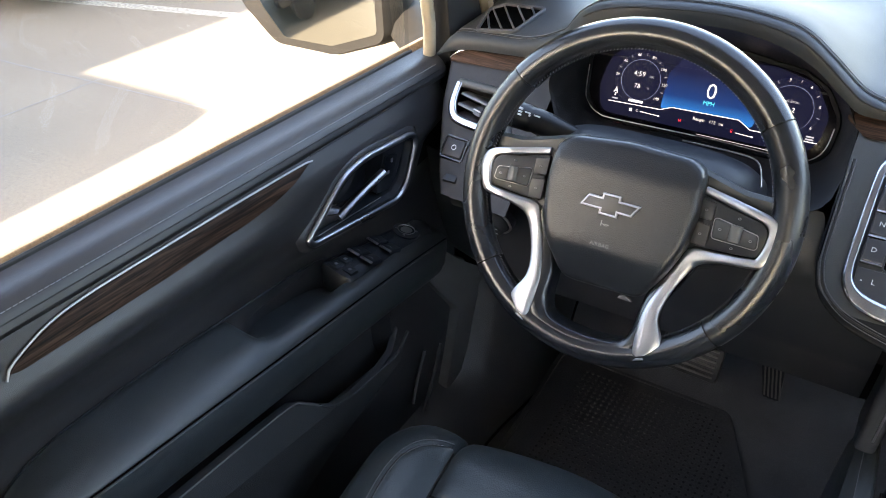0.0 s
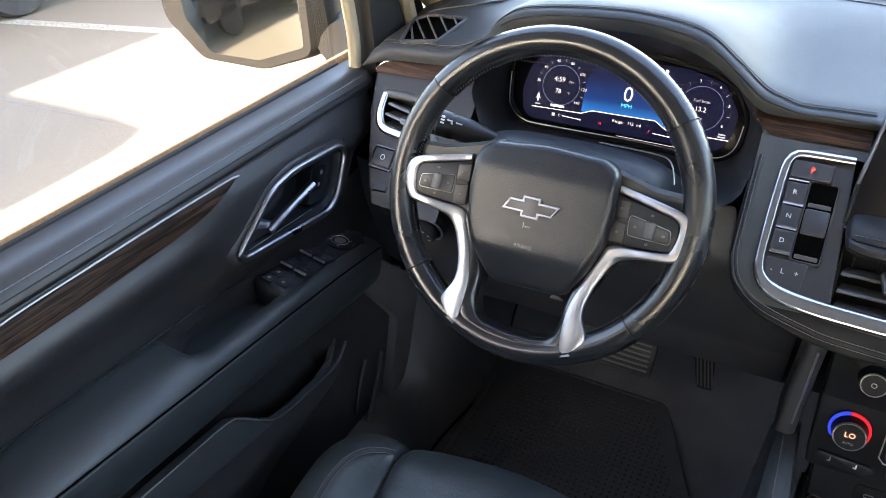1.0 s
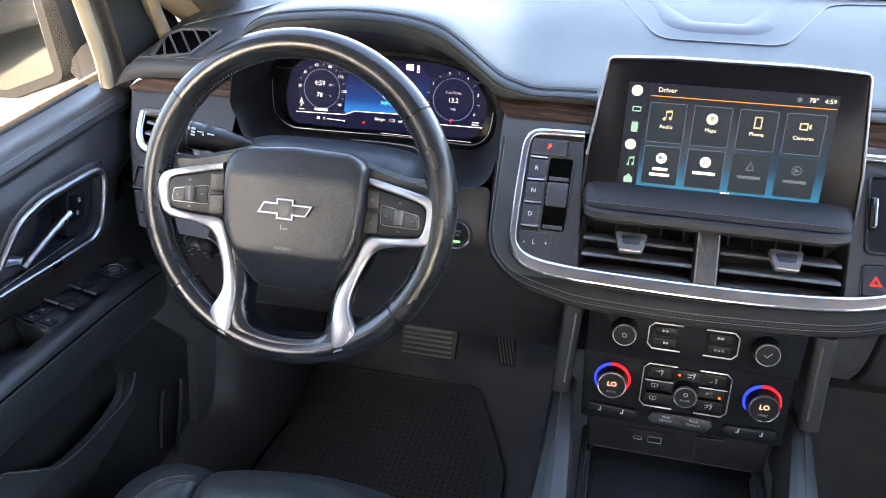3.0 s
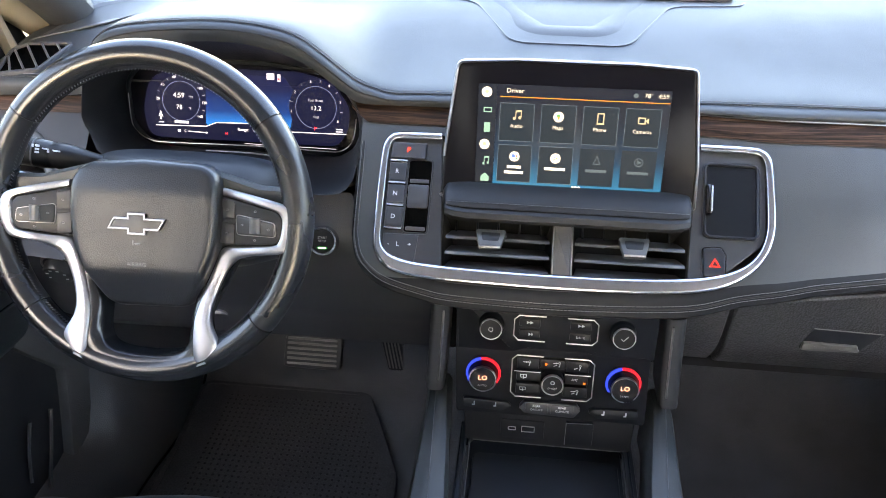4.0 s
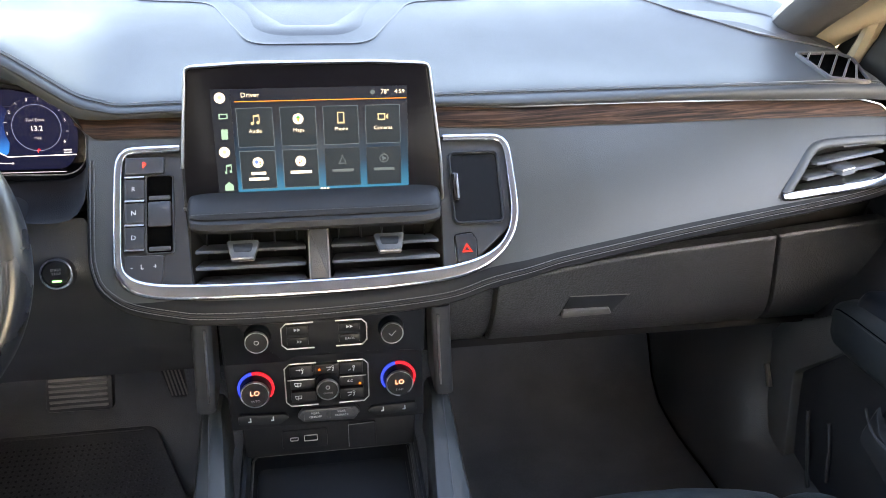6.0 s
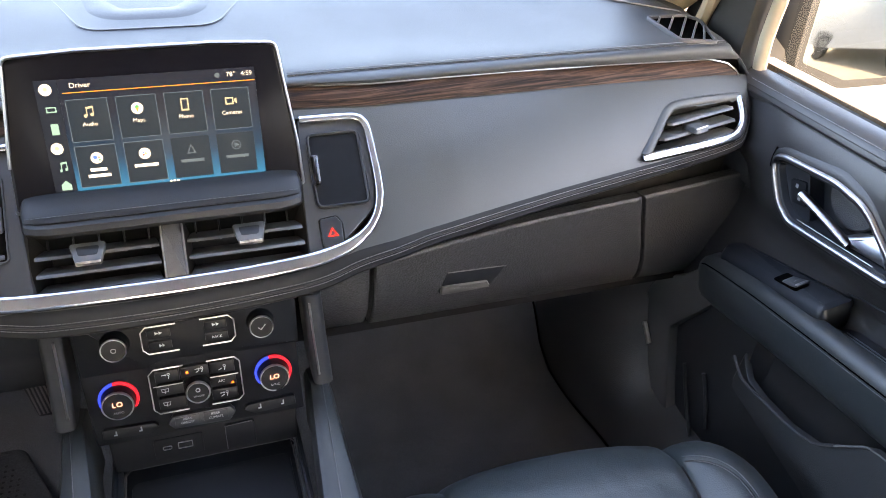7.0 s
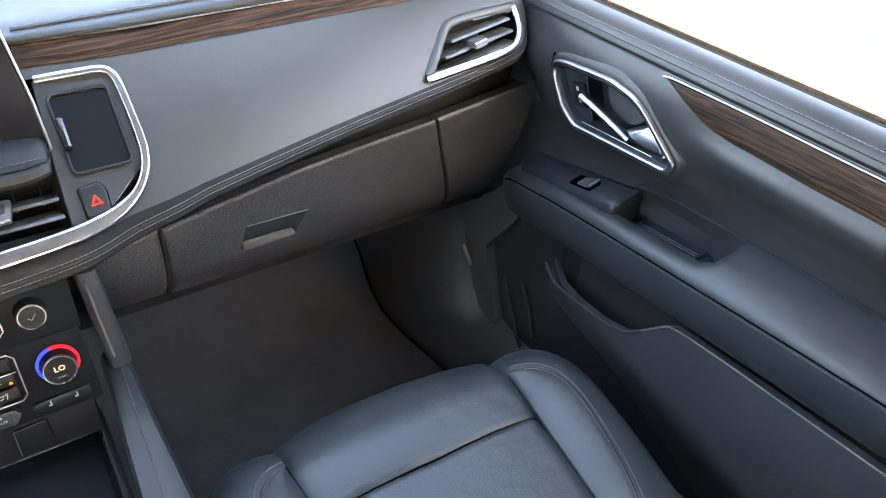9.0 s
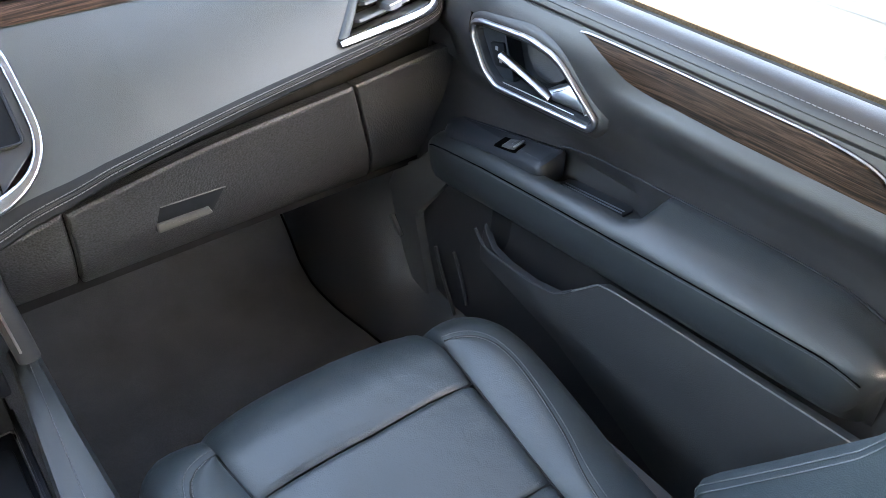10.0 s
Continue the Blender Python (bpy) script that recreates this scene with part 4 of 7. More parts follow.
for ch, z0, z1, a, b in keys:
    key = part("key", plate(fillet(box2(a, b, V(z0), V(z1)), .0015, 3), -.004, .003, fS, .0015), SELECTOR, sel, "black selector key", smooth=False)
    if ch == "P":
        letters("letter", ch, .010, fS, red, key, ((a + b) / 2, V((z0 + z1) / 2)), .0034, label="lit red letter P")
    else:
        letters("letter", ch, .0080, fS, PRINT, key, ((a + b) / 2 - .001, V((z0 + z1) / 2)), .0034)
        part("key_edge", plate(box2(a, b, V(z1) + .0005, V(z1) + .003), -.002, .0042, fS, .0008), CHROME, sel, "chrome key edge")
part("key_edge", plate(box2(-.2205, -.1985, V(1.264) - .003, V(1.264) - .0005), -.002, .0042, fS, .0008), CHROME, sel, "chrome key edge")
row = part("key", plate(fillet([(-.2205, V(1.2585)), (-.2195, V(1.246)), (-.208, V(1.237)), (-.180, V(1.2335)), (-.177, V(1.2585))], .0015, 3), -.004, .001, fS, .001), SELECTOR, sel, "black plus and minus key", smooth=False)
for ch, x in (("-", -.213), ("L", -.2015), ("+", -.187)):
    letters("letter", ch, .0085, fS, PRINT, row, (x, V(1.249)), .0014)
slot = fillet(box2(-.1965, -.1675, V(1.2605), V(1.3265)), .004, 4)
# The recess is flat here; its shade is only this plate's black.
part("recess", plate(slot, -.003, -.0008, fS, .0004), GAP_SHADE, sel, "flat black plate standing for the shade of the finger recess")
part("recess_frame", rim(inset(slot, -.002), .0022, -.003, .0005, fS, .0006), SELECTOR, sel)
for z_ in (1.3060, 1.2625):
    part("recess_ledge", plate(fillet(box2(-.194, -.170, V(z_) - .0005, V(z_) + .0045), .001, 2), -.001, .0002, fS, .0005), PLASTIC, sel, "grey ledge in the recess")
part("rocker", plate(fillet(box2(-.195, -.169, V(1.2825), V(1.304)), .003, 3), -.002, .0016, fS, .0015), SELECTOR, sel, "grey rocker in the recess")

# tray and hazard key
tray = thing("phone_tray", fS(.20, V(1.27)), "narrow dark storage tray with chrome pull in the dash", "tray")
to = fillet(box2(.164, .230, V(1.2715), V(1.3385)), .010, 5)
part("frame", rim(to, .0035, -.003, .0030, fS, .0014), DARK, tray, "rounded tray frame")
part("bottom", plate(inset(to, .0035), -.003, -.0008, fS, .0004), SOOT, tray, "smooth dark inlay", smooth=False)
part("pull", plate(fillet(box2(.1655, .1735, V(1.291), V(1.3175)), .003, 4), 0, .010, fS, .003), GLOSS, tray, "dark pull")
part("pull_edge", tube([fS(.1715, V(1.293), .010), fS(.172, V(1.3155), .010)], .0018, n=8), CHROME, tray, "chrome edge")
hz = thing("hazard_switch", fS(.177, V(1.251)), "dark hazard light key with red triangle", "switch")
ho = fillet([(.1645, V(1.2375)), (.189, V(1.2395)), (.1905, V(1.257)), (.185, V(1.2635)), (.1645, V(1.262))], .004, 4)
part("frame", rim(inset(ho, -.0015), .0018, -.003, .0006, fS, .0006), GLOSS, hz)
part("key", plate(ho, -.004, .002, fS, .0015), DARK, hz, smooth=False)
tri = [(.171, V(1.2462)), (.1845, V(1.2462)), (.1778, V(1.2545))]
part("triangle", rim(tri, .0019, .0016, .0026, fS, .0003), glow("red_mark", (.9, .03, .02), .55), hz, "red triangle")

# padded roll under the screen
pad = thing("dash_roll", (0, .93, 1.29), "padded black leather roll with seam under the screen", "dash pad")
prof = [(1.003, 1.308), (.975, 1.3145), (.950, 1.3135), (.932, 1.308), (.921, 1.3025), (.9175, 1.2985), (.9195, 1.2972), (.9125, 1.2945), (.909, 1.2885), (.911, 1.2835), (.917, 1.281), (.945, 1.281), (.99, 1.287)]
rr = []
for x in [-.1505, -.1485, -.1475, -.1445, -.135] + line(-.12, .12, 9) + [.135, .1445, .1475, .1485, .1505]:
    k = 1 if abs(x) < .13 else (.94 if abs(x) < .14 else (.85 if abs(x) < .146 else (.7 if abs(x) < .148 else (.55 if abs(x) < .149 else .3))))
    rr.append([Vector((x, .955 + (y - .955) * k, 1.297 + (z - 1.297) * k)) for y, z in prof])
part("roll", loft(rr), LEATHER, pad)
part("seam_thread", stitches([Vector((x, .9213, 1.3040)) for x in line(-.143, .143, 30)], .0052, .004, .0004), STITCH, pad)

# ---- touchscreen ----
scr = thing("touchscreen", (0, .97, 1.30), "lit dashboard touchscreen showing a grid of app tiles", "display")
fT = plane_map((0, .957, 1.315), (1, 0, 0), (0, .25, 1))
case = fillet([(-.155, -.022), (.155, -.022), (.1525, .030), (.1385, .1435), (.07, .1470), (-.07, .1470), (-.1385, .1435), (-.1525, .030)], [.004, .004, .02, .010, .1, .1, .010, .02], 5)
part("case", plate(case, -.022, .0, fT, .003), DARK, scr)
part("glass", plate(inset(case, .0035), -.002, .0012, fT, .001), DIM_GLASS, scr, "dark glass panel")
part("chrome_frame", tube([fT(p[0], p[1], .0012) for p in inset(case, .0012) if p[1] > -.005 or abs(p[0]) > .1], .0019, .0024, 8, closed=False, up=(0, -1, .25)), RING, scr, "thin chrome frame")


def screen_glow():
    m = bpy.data.materials.new("screen_backdrop")
    m.use_nodes = True
    nt = m.node_tree
    b = nt.nodes["Principled BSDF"]
    tc = nt.nodes.new("ShaderNodeTexCoord")
    sp = nt.nodes.new("ShaderNodeSeparateXYZ")
    nt.links.new(tc.outputs["Object"], sp.inputs[0])
    mr = nt.nodes.new("ShaderNodeMapRange")
    mr.inputs["From Min"].default_value, mr.inputs["From Max"].default_value = 1.315, 1.42
    nt.links.new(sp.outputs["Z"], mr.inputs["Value"])
    ra = nt.nodes.new("ShaderNodeValToRGB")
    e = ra.color_ramp.elements
    e[0].color, e[1].color = (.010, .15, .30, 1), (.003, .006, .014, 1)
    e[1].position = .75
    mid = e.new(.30)
    mid.color = (.005, .030, .062, 1)
    nt.links.new(mr.outputs[0], ra.inputs[0])
    nt.links.new(ra.outputs[0], b.inputs["Emission Color"])
    b.inputs["Emission Strength"].default_value = GLOW * LIT
    b.inputs["Base Color"].default_value = (.01, .01, .012, 1)
    b.inputs["Roughness"].default_value = .4
    b.inputs["Specular IOR Level"].default_value = .08
    return m


GLOW = .42
SB = screen_glow()
part("display_area", plate(box2(-.0905, .1115, -.005, .1178), .0011, .0018, fT, .0002), SB, scr, "blue lit picture area")
part("tool_strip", plate(box2(-.1125, -.0908, -.005, .1178), .0011, .0017, fT, .0002), glow("strip_glow", (.006, .01, .02), GLOW), scr)
WHITE = glow("screen_white", (.95, .88, .74), 1.2 * GLOW)
CREAM = glow("screen_cream", (.86, .72, .46), .72 * GLOW)
MINT = glow("screen_mint", (.33, .60, .48), .85 * GLOW)
TILE = glow("screen_tile", (.012, .022, .034), 1.0 * GLOW)
TILE_EDGE = glow("screen_tile_edge", (.16, .26, .33), .62 * GLOW)
DIM = glow("screen_dim", (.12, .17, .2), .8 * GLOW)
ORANGE = glow("screen_orange", (1.0, .33, .035), 1.0 * GLOW)
SCREEN_RED = glow("screen_red", (.75, .06, .04), .9 * GLOW)
SCREEN_BLUE = glow("screen_blue", (.06, .22, .80), .9 * GLOW)
SCREEN_GREEN = glow("screen_green", (.05, .45, .12), .9 * GLOW)
part("orange_line", plate(box2(-.087, .1105, .1032, .1041), .0018, .0022, fT, .0001), ORANGE, scr)
letters("title", "Driver", .0078, fT, WHITE, scr, (-.0690, .1108), .0022)
letters("clock", "4:59", .0072, fT, WHITE, scr, (.1025, .1113), .0022)
letters("temperature", "78°", .0072, fT, WHITE, scr, (.0855, .1113), .0022)
part("location_mark", lathe([(.0001, .0024), (.0026, .0024), (.0028, .002)], lambda a, b, c: fT(.0710 + a, .1113 + b, c), 12), DIM, scr)
names = ("Audio", "Maps", "Phone", "Cameras", None, None, None, None)
for k in range(8):
    col, rowi = k % 4, k // 4
    u0, v1 = -.0862 + col * .0492, .0965 - rowi * .0498
    w_, h_ = .0412, .0455
    on = k < 6
    tile = part("tile", plate(fillet(box2(u0, u0 + w_, v1 - h_, v1), .001, 2), .0018, .0021, fT, .0001), TILE, scr)
    if on:
        part("tile_edge", rim(fillet(box2(u0, u0 + w_, v1 - h_, v1), .001, 2), .0006, .0021, .0024, fT, .0001), TILE_EDGE, tile)
    cu_, cv_ = u0 + w_ / 2, v1 - .0140
    disc = lambda r, m, du=0, dv=0, w=.0024: part("icon", lathe([(.0001, w), (r, w), (r, w - .0003)], lambda a, b, c: fT(cu_ + du + a, cv_ + dv + b, c), 20), m, tile)
    if k == 0:
        disc(.0018, CREAM, -.003, -.004)
        disc(.0018, CREAM, .0035, -.003)
        part("icon", merge(plate(box2(cu_ - .0018, cu_ - .0008, cv_ - .004, cv_ + .005), .0022, .0024, fT, .0001), plate(box2(cu_ + .0045, cu_ + .0055, cv_ - .003, cv_ + .006), .0022, .0024, fT, .0001),
                           plate([(cu_ - .0018, cv_ + .003), (cu_ + .0055, cv_ + .004), (cu_ + .0055, cv_ + .0063), (cu_ - .0018, cv_ + .0053)], .0022, .0024, fT, .0001)), CREAM, tile)
    elif k in (1, 4, 5):
        disc(.0062, WHITE)
        if k == 1:
            disc(.0021, SCREEN_GREEN, 0, .0012, .0026)
            part("icon", plate([(cu_ - .0019, cv_ + .0004), (cu_, cv_ - .0042), (cu_ + .0019, cv_ + .0004)], .0025, .0027, fT, .0001), ORANGE, tile)
        elif k == 5:
            part("icon", plate([(cu_ - .0022, cv_ - .0032), (cu_ + .0004, cv_ - .0014), (cu_ - .0022, cv_)], .0025, .0027, fT, .0001), SCREEN_RED, tile)
            part("icon", plate([(cu_ - .0022, cv_), (cu_ + .0004, cv_ + .0014), (cu_ - .0022, cv_ + .0032)], .0025, .0027, fT, .0001), SCREEN_BLUE, tile)
            part("icon", plate([(cu_ + .0004, cv_ - .0014), (cu_ + .0030, cv_), (cu_ + .0004, cv_ + .0014)], .0025, .0027, fT, .0001), ORANGE, tile)
        else:
            disc(.0022, SCREEN_BLUE, -.0014, .0008, .0026)
            disc(.0010, SCREEN_RED, .0024, .0006, .0026)
            disc(.0012, SCREEN_GREEN, .0026, -.0022, .0026)
    elif k == 2:
        part("icon", plate(box2(cu_ - .0042, cu_ + .0042, cv_ - .0068, cv_ + .0068), .0022, .0024, fT, .0001), CREAM, tile)
        part("icon", plate(box2(cu_ - .0028, cu_ + .0028, cv_ - .0048, cv_ + .0054), .0024, .0026, fT, .0001), TILE, tile)
    elif k == 3:
        part("icon", plate(box2(cu_ - .006, cu_ + .003, cv_ - .004, cv_ + .004), .0022, .0024, fT, .0001), CREAM, tile)
        part("icon", plate(box2(cu_ - .0045, cu_ + .0015, cv_ - .0025, cv_ + .0025), .0024, .0026, fT, .0001), TILE, tile)
        part("icon", plate([(cu_ + .0035, cv_ - .001), (cu_ + .0065, cv_ - .0035), (cu_ + .0065, cv_ + .0035), (cu_ + .0035, cv_ + .001)], .0022, .0024, fT, .0001), CREAM, tile)
    elif k == 6:
        part("icon", rim([(cu_ - .005, cv_ - .005), (cu_ + .005, cv_ - .005), (cu_, cv_ + .006)], .0012, .0022, .0024, fT, .0001), DIM, tile)
    else:
        part("icon", merge(rim([(cu_ + .0055 * math.cos(a), cv_ + .0055 * math.sin(a)) for a in line(0, 6.0, 18)], .0011, .0022, .0024, fT, .0001),
                           plate([(cu_ - .002, cv_ - .003), (cu_ + .003, cv_), (cu_ - .002, cv_ + .003)], .0022, .0024, fT, .0001)), DIM, tile)
    if names[k]:
        letters("caption", names[k], .0062, fT, WHITE, tile, (cu_, v1 - .0270), .0024)
    else:
        bars = ((.0085, -.0268), (.0115, -.0335)) if k == 4 else ((.0125, -.0270),)
        for hw, dv in bars:
            part("caption_bar", plate(box2(cu_ - hw, cu_ + hw, v1 + dv - .0018, v1 + dv + .0018), .0022, .0024, fT, .0001), WHITE if on else DIM, tile)
for k, v in enumerate((.1083, .0874, .0667, .0461, .0258, .0056)):
    m = (WHITE, MINT, MINT, WHITE, MINT, MINT)[k]
    if k in (0, 3):
        part("side_icon", lathe([(.0001, .0024), (.0062, .0024), (.0062, .002)], lambda a, b, c, v=v: fT(-.1025 + a, v + b, c), 20), m, scr)
        part("side_icon", lathe([(.0001, .0026), (.0022, .0026), (.0022, .0022)], lambda a, b, c, v=v: fT(-.1025 + a, v + .0005 + b, c), 12), CREAM, scr)
    elif k == 1:
        part("side_icon", rim(box2(-.1055, -.0955, v - .003, v + .003), .0013, .002, .0024, fT, .0001), m, scr)
    elif k == 2:
        part("side_icon", plate(box2(-.1042, -.0968, v - .0058, v + .0058), .002, .0024, fT, .0001), m, scr)
    elif k == 4:
        part("side_icon", merge(plate(box2(-.104, -.1015, v - .005, v - .002), .002, .0024, fT, .0001), plate(box2(-.1024, -.1015, v - .004, v + .005), .002, .0024, fT, .0001),
                                plate(box2(-.0985, -.096, v - .004, v - .001), .002, .0024, fT, .0001), plate(box2(-.0969, -.096, v - .003, v + .006), .002, .0024, fT, .0001),
                                plate([(-.1024, v + .003), (-.096, v + .004), (-.096, v + .0062), (-.1024, v + .0052)], .002, .0024, fT, .0001)), m, scr)
    else:
        part("side_icon", plate([(-.1055, v - .005), (-.0955, v - .005), (-.0955, v + .001), (-.1005, v + .0055), (-.1055, v + .001)], .002, .0024, fT, .0001), m, scr)
for k in range(3):
    part("page_dot", lathe([(.0001, .0026), (.0013, .0026), (.0013, .002)], lambda a, b, c, k=k: fT(-.002 + .0038 * k + .0085 + a, -.0012 + b, c), 10), WHITE, scr)

# ---- climate and audio panel under the dash lip ----
stack = thing("climate_panel", (0, .86, 1.03), "black centre stack with chrome-ringed climate knobs and keys", "control panel")
fK = plane_map((0, .8905, 1.159), (1, 0, 0), (0, .25, 1))
K = lambda z: interp(z, [.960, .981, 1.004, 1.0425, 1.060, 1.088, 1.116, 1.145, 1.160, 1.175, 1.195], [-.206, -.188, -.164, -.124, -.1085, -.079, -.050, -.029, -.012, .005, .027])
part("faceplate", plate(fillet([(-.126, K(1.195)), (-.126, K(1.12)), (-.122, K(1.026)), (.124, K(1.026)), (.122, K(1.12)), (.122, K(1.195))], .004), -.04, -.004, fK, .002), SOOT, stack, "satin black faceplate")
part("brow", plate(fillet([(-.125, K(1.1200)), (-.052, K(1.1190)), (-.038, K(1.1270)), (.040, K(1.1270)), (.054, K(1.1210)), (.125, K(1.1210)), (.127, K(1.195)), (-.127, K(1.195))], .003), -.02, .001, fK, .003), SOOT, stack, "raised upper plate")


def knob(x, z, r, lit):
    k = part("knob", lathe([(r * 1.22, -.006), (r * 1.22, .000), (r * 1.08, .003), (r, .008), (r, .016), (r * .93, .019), (r * .72, .019), (r * .70, .0175), (.0004, .0175)], lambda a, b, c: fK(x + a, K(z) + b, c)), KEY_BLACK, stack, "black turning knob")
    part("knob_ring", lathe([(r * 1.0, .0165), (r * 1.005, .0185), (r * .97, .0198), (r * .91, .0198), (r * .90, .018)], lambda a, b, c: fK(x + a, K(z) + b, c)), RING, k, "bright knob ring")
    part("knob_cap", lathe([(r * .89, .0180), (r * .87, .0192), (.0004, .0192)], lambda a, b, c: fK(x + a, K(z) + b, c)), KEY_BLACK, k)
    if lit:
        for a0, a1, m in ((100, 215, glow("blue_ring", (.02, .06, .9), .42)), (-35, 100, glow("red_ring", (.95, .02, .04), .36))):
            arc = [math.radians(a) for a in line(a0, a1, 24)]
            part("lit_ring", loft([[fK(x + rr_ * math.cos(a), K(z) + rr_ * math.sin(a), w) for rr_, w in ((r * 1.10, .003), (r * 1.12, .0048), (r * 1.245, .0036), (r * 1.275, .001))] for a in arc], closed=False), m, k, "lit coloured ring")
        letters("reading", "LO", .0092, fK, glow("readout", (1.0, .42, .28), 1.15), k, (x, K(z) + .002), .0196, label="lit readout LO")
        letters("caption", "AUTO" if x < 0 else "SYNC", .0042, fK, PRINT_DIM, k, (x, K(z) - .0085), .0196)
    return k


def arc_mark(x, z, r, k):
    part("mark", rim([(x + r * math.cos(a), K(z) + r * math.sin(a)) for a in line(2.1, 7.3, 14)], .0007, .0188, .0196, fK, .0001), PRINT_DIM, k)


ka = knob(-.0813, 1.1617, .0142, False)
arc_mark(-.0813, 1.1617, .0030, ka)
kb = knob(.0825, 1.1617, .0142, False)
part("mark", tube([fK(.0785, K(1.1617), .0196), fK(.0815, K(1.1590), .0196), fK(.0870, K(1.1645), .0196)], .0006, n=5), PRINT_DIM, kb)
knob(-.0882, 1.0872, .0178, True)
knob(.0903, 1.0872, .0178, True)


def key(u0, u1, z0, z1, name="key", w=.003):
    return part(name, plate(fillet(box2(u0, u1, K(z0), K(z1)), .002, 3), -.006, w, fK, .001), KEY_BLACK, stack, "black push key")


def bracket(side, u0, u1, z0, z1, m=TRIM_LINE):
    """A chrome bracket round a key group."""
    s = side
    p = [(u1, K(z1)), (u0 + s * .006, K(z1)), (u0, K(z1) - .006), (u0, K(z0) + .006), (u0 + s * .006, K(z0)), (u1, K(z0))]
    part("chrome_bracket", tube([fK(a, b, .003) for a, b in p], .0009, n=6), m, stack, "thin chrome bracket")


# audio keys
for a, b, z0, z1 in ((-.046, -.020, 1.1620, 1.1715), (-.046, -.020, 1.1485, 1.1580), (.0175, .0435, 1.1620, 1.1715), (.0175, .0435, 1.1485, 1.1580)):
    key(a, b, z0, z1)
key(-.014, .012, 1.1470, 1.1730, "key", .0)
bracket(1, -.0525, -.013, 1.1450, 1.1750)
bracket(-1, .0520, .0135, 1.1450, 1.1750)
for x, z, w_ in ((-.033, 1.1670, .004), (-.031, 1.1530, .003), (.031, 1.1670, .004)):
    part("key_mark", merge(plate([(x - w_, K(z) - .002), (x, K(z)), (x - w_, K(z) + .002)], .003, .0034, fK, .0001), plate([(x + .0004, K(z) - .002), (x + w_, K(z)), (x + .0004, K(z) + .002)], .003, .0034, fK, .0001)), KEY_PRINT, stack, "white key symbol")
letters("key_mark", "BACK", .0046, fK, KEY_PRINT, stack, (.031, K(1.1530)), .0034)
# climate keys
for u0, u1, z0, z1 in ((-.0455, -.018, 1.098, 1.113), (-.0165, .0155, 1.100, 1.113), (.017, .0455, 1.098, 1.113), (-.0455, -.0145, 1.0815, 1.0945), (.0155, .0455, 1.0815, 1.0945), (-.0455, -.0145, 1.064, 1.078), (.0155, .0455, 1.064, 1.078)):
    key(u0, u1, z0, z1)
bracket(1, -.0520, -.0125, 1.0600, 1.1160)
bracket(-1, .0520, .0140, 1.0600, 1.1160)
part("key_divider", tube([fK(-.049, K(1.0945), .003), fK(-.015, K(1.0945), .003)], .0007, n=6), TRIM_LINE, stack)
part("key_divider", tube([fK(.016, K(1.0945), .003), fK(.049, K(1.0945), .003)], .0007, n=6), TRIM_LINE, stack)
part("fan_knob", lathe([(.0150, -.004), (.0150, .004), (.0140, .012), (.0125, .0135), (.0004, .0135)], lambda a, b, c: fK(.0005 + a, K(1.0833) + b, c)), KEY_BLACK, stack, "black fan knob")
part("fan_ring", lathe([(.0142, .010), (.0146, .0125), (.0138, .0142), (.0126, .0142), (.0122, .013)], lambda a, b, c: fK(.0005 + a, K(1.0833) + b, c)), RING, stack, "grey fan knob ring")
letters("key_mark", "ON/OFF", .0034, fK, KEY_PRINT, stack, (.0005, K(1.0793)), .0142)
part("key_mark", rim([(.0005 + .0028 * math.cos(a), K(1.0868) + .0028 * math.sin(a)) for a in line(0, 5.9, 12)], .0009, .0136, .0142, fK, .0001), KEY_PRINT, stack)
AMBER = glow("amber_lamp", (1.0, .17, .012), .9)
for x, z in ((-.0090, 1.1062), (.0411, 1.0840)):
    part("key_lamp", plate(box2(x - .0014, x + .0014, K(z) - .0013, K(z) + .0013), .003, .0036, fK, .0002), AMBER, stack, "lit amber lamp")
def airflow(x, z, up, down, glass):
    """A small airflow symbol: arrows and a pane outline."""
    bits = []
    if up:
        bits.append(plate([(x - .005, K(z) + .0012), (x - .001, K(z) + .0012), (x - .001, K(z) + .0020), (x - .005, K(z) + .0020)], .003, .0034, fK, .0001))
        bits.append(plate([(x - .001, K(z) + .0002), (x + .001, K(z) + .0016), (x - .001, K(z) + .0030)], .003, .0034, fK, .0001))
    if down:
        bits.append(plate([(x - .004, K(z) - .0030), (x, K(z) - .0012), (x - .0004, K(z) - .0005), (x - .0044, K(z) - .0023)], .003, .0034, fK, .0001))
    if glass:
        bits.append(rim([(x - .004, K(z) - .002), (x + .003, K(z) - .002), (x + .004, K(z) + .0025), (x - .005, K(z) + .0025)], .0006, .003, .0034, fK, .0001))
        bits.append(plate(box2(x - .001, x - .0002, K(z) - .0035, K(z) + .001), .003, .0034, fK, .0001))
    else:
        bits.append(rim([(x + .003 + .0017 * math.cos(a_), K(z) + .0022 + .0017 * math.sin(a_)) for a_ in line(0, 5.6, 8)], .0006, .003, .0034, fK, .0001))
        bits.append(plate([(x + .0020, K(z) - .0035), (x + .0030, K(z) - .0035), (x + .0042, K(z) + .0005), (x + .0032, K(z) + .0005)], .003, .0034, fK, .0001))
    part("key_mark", merge(*bits), KEY_PRINT, stack, "white key symbol")


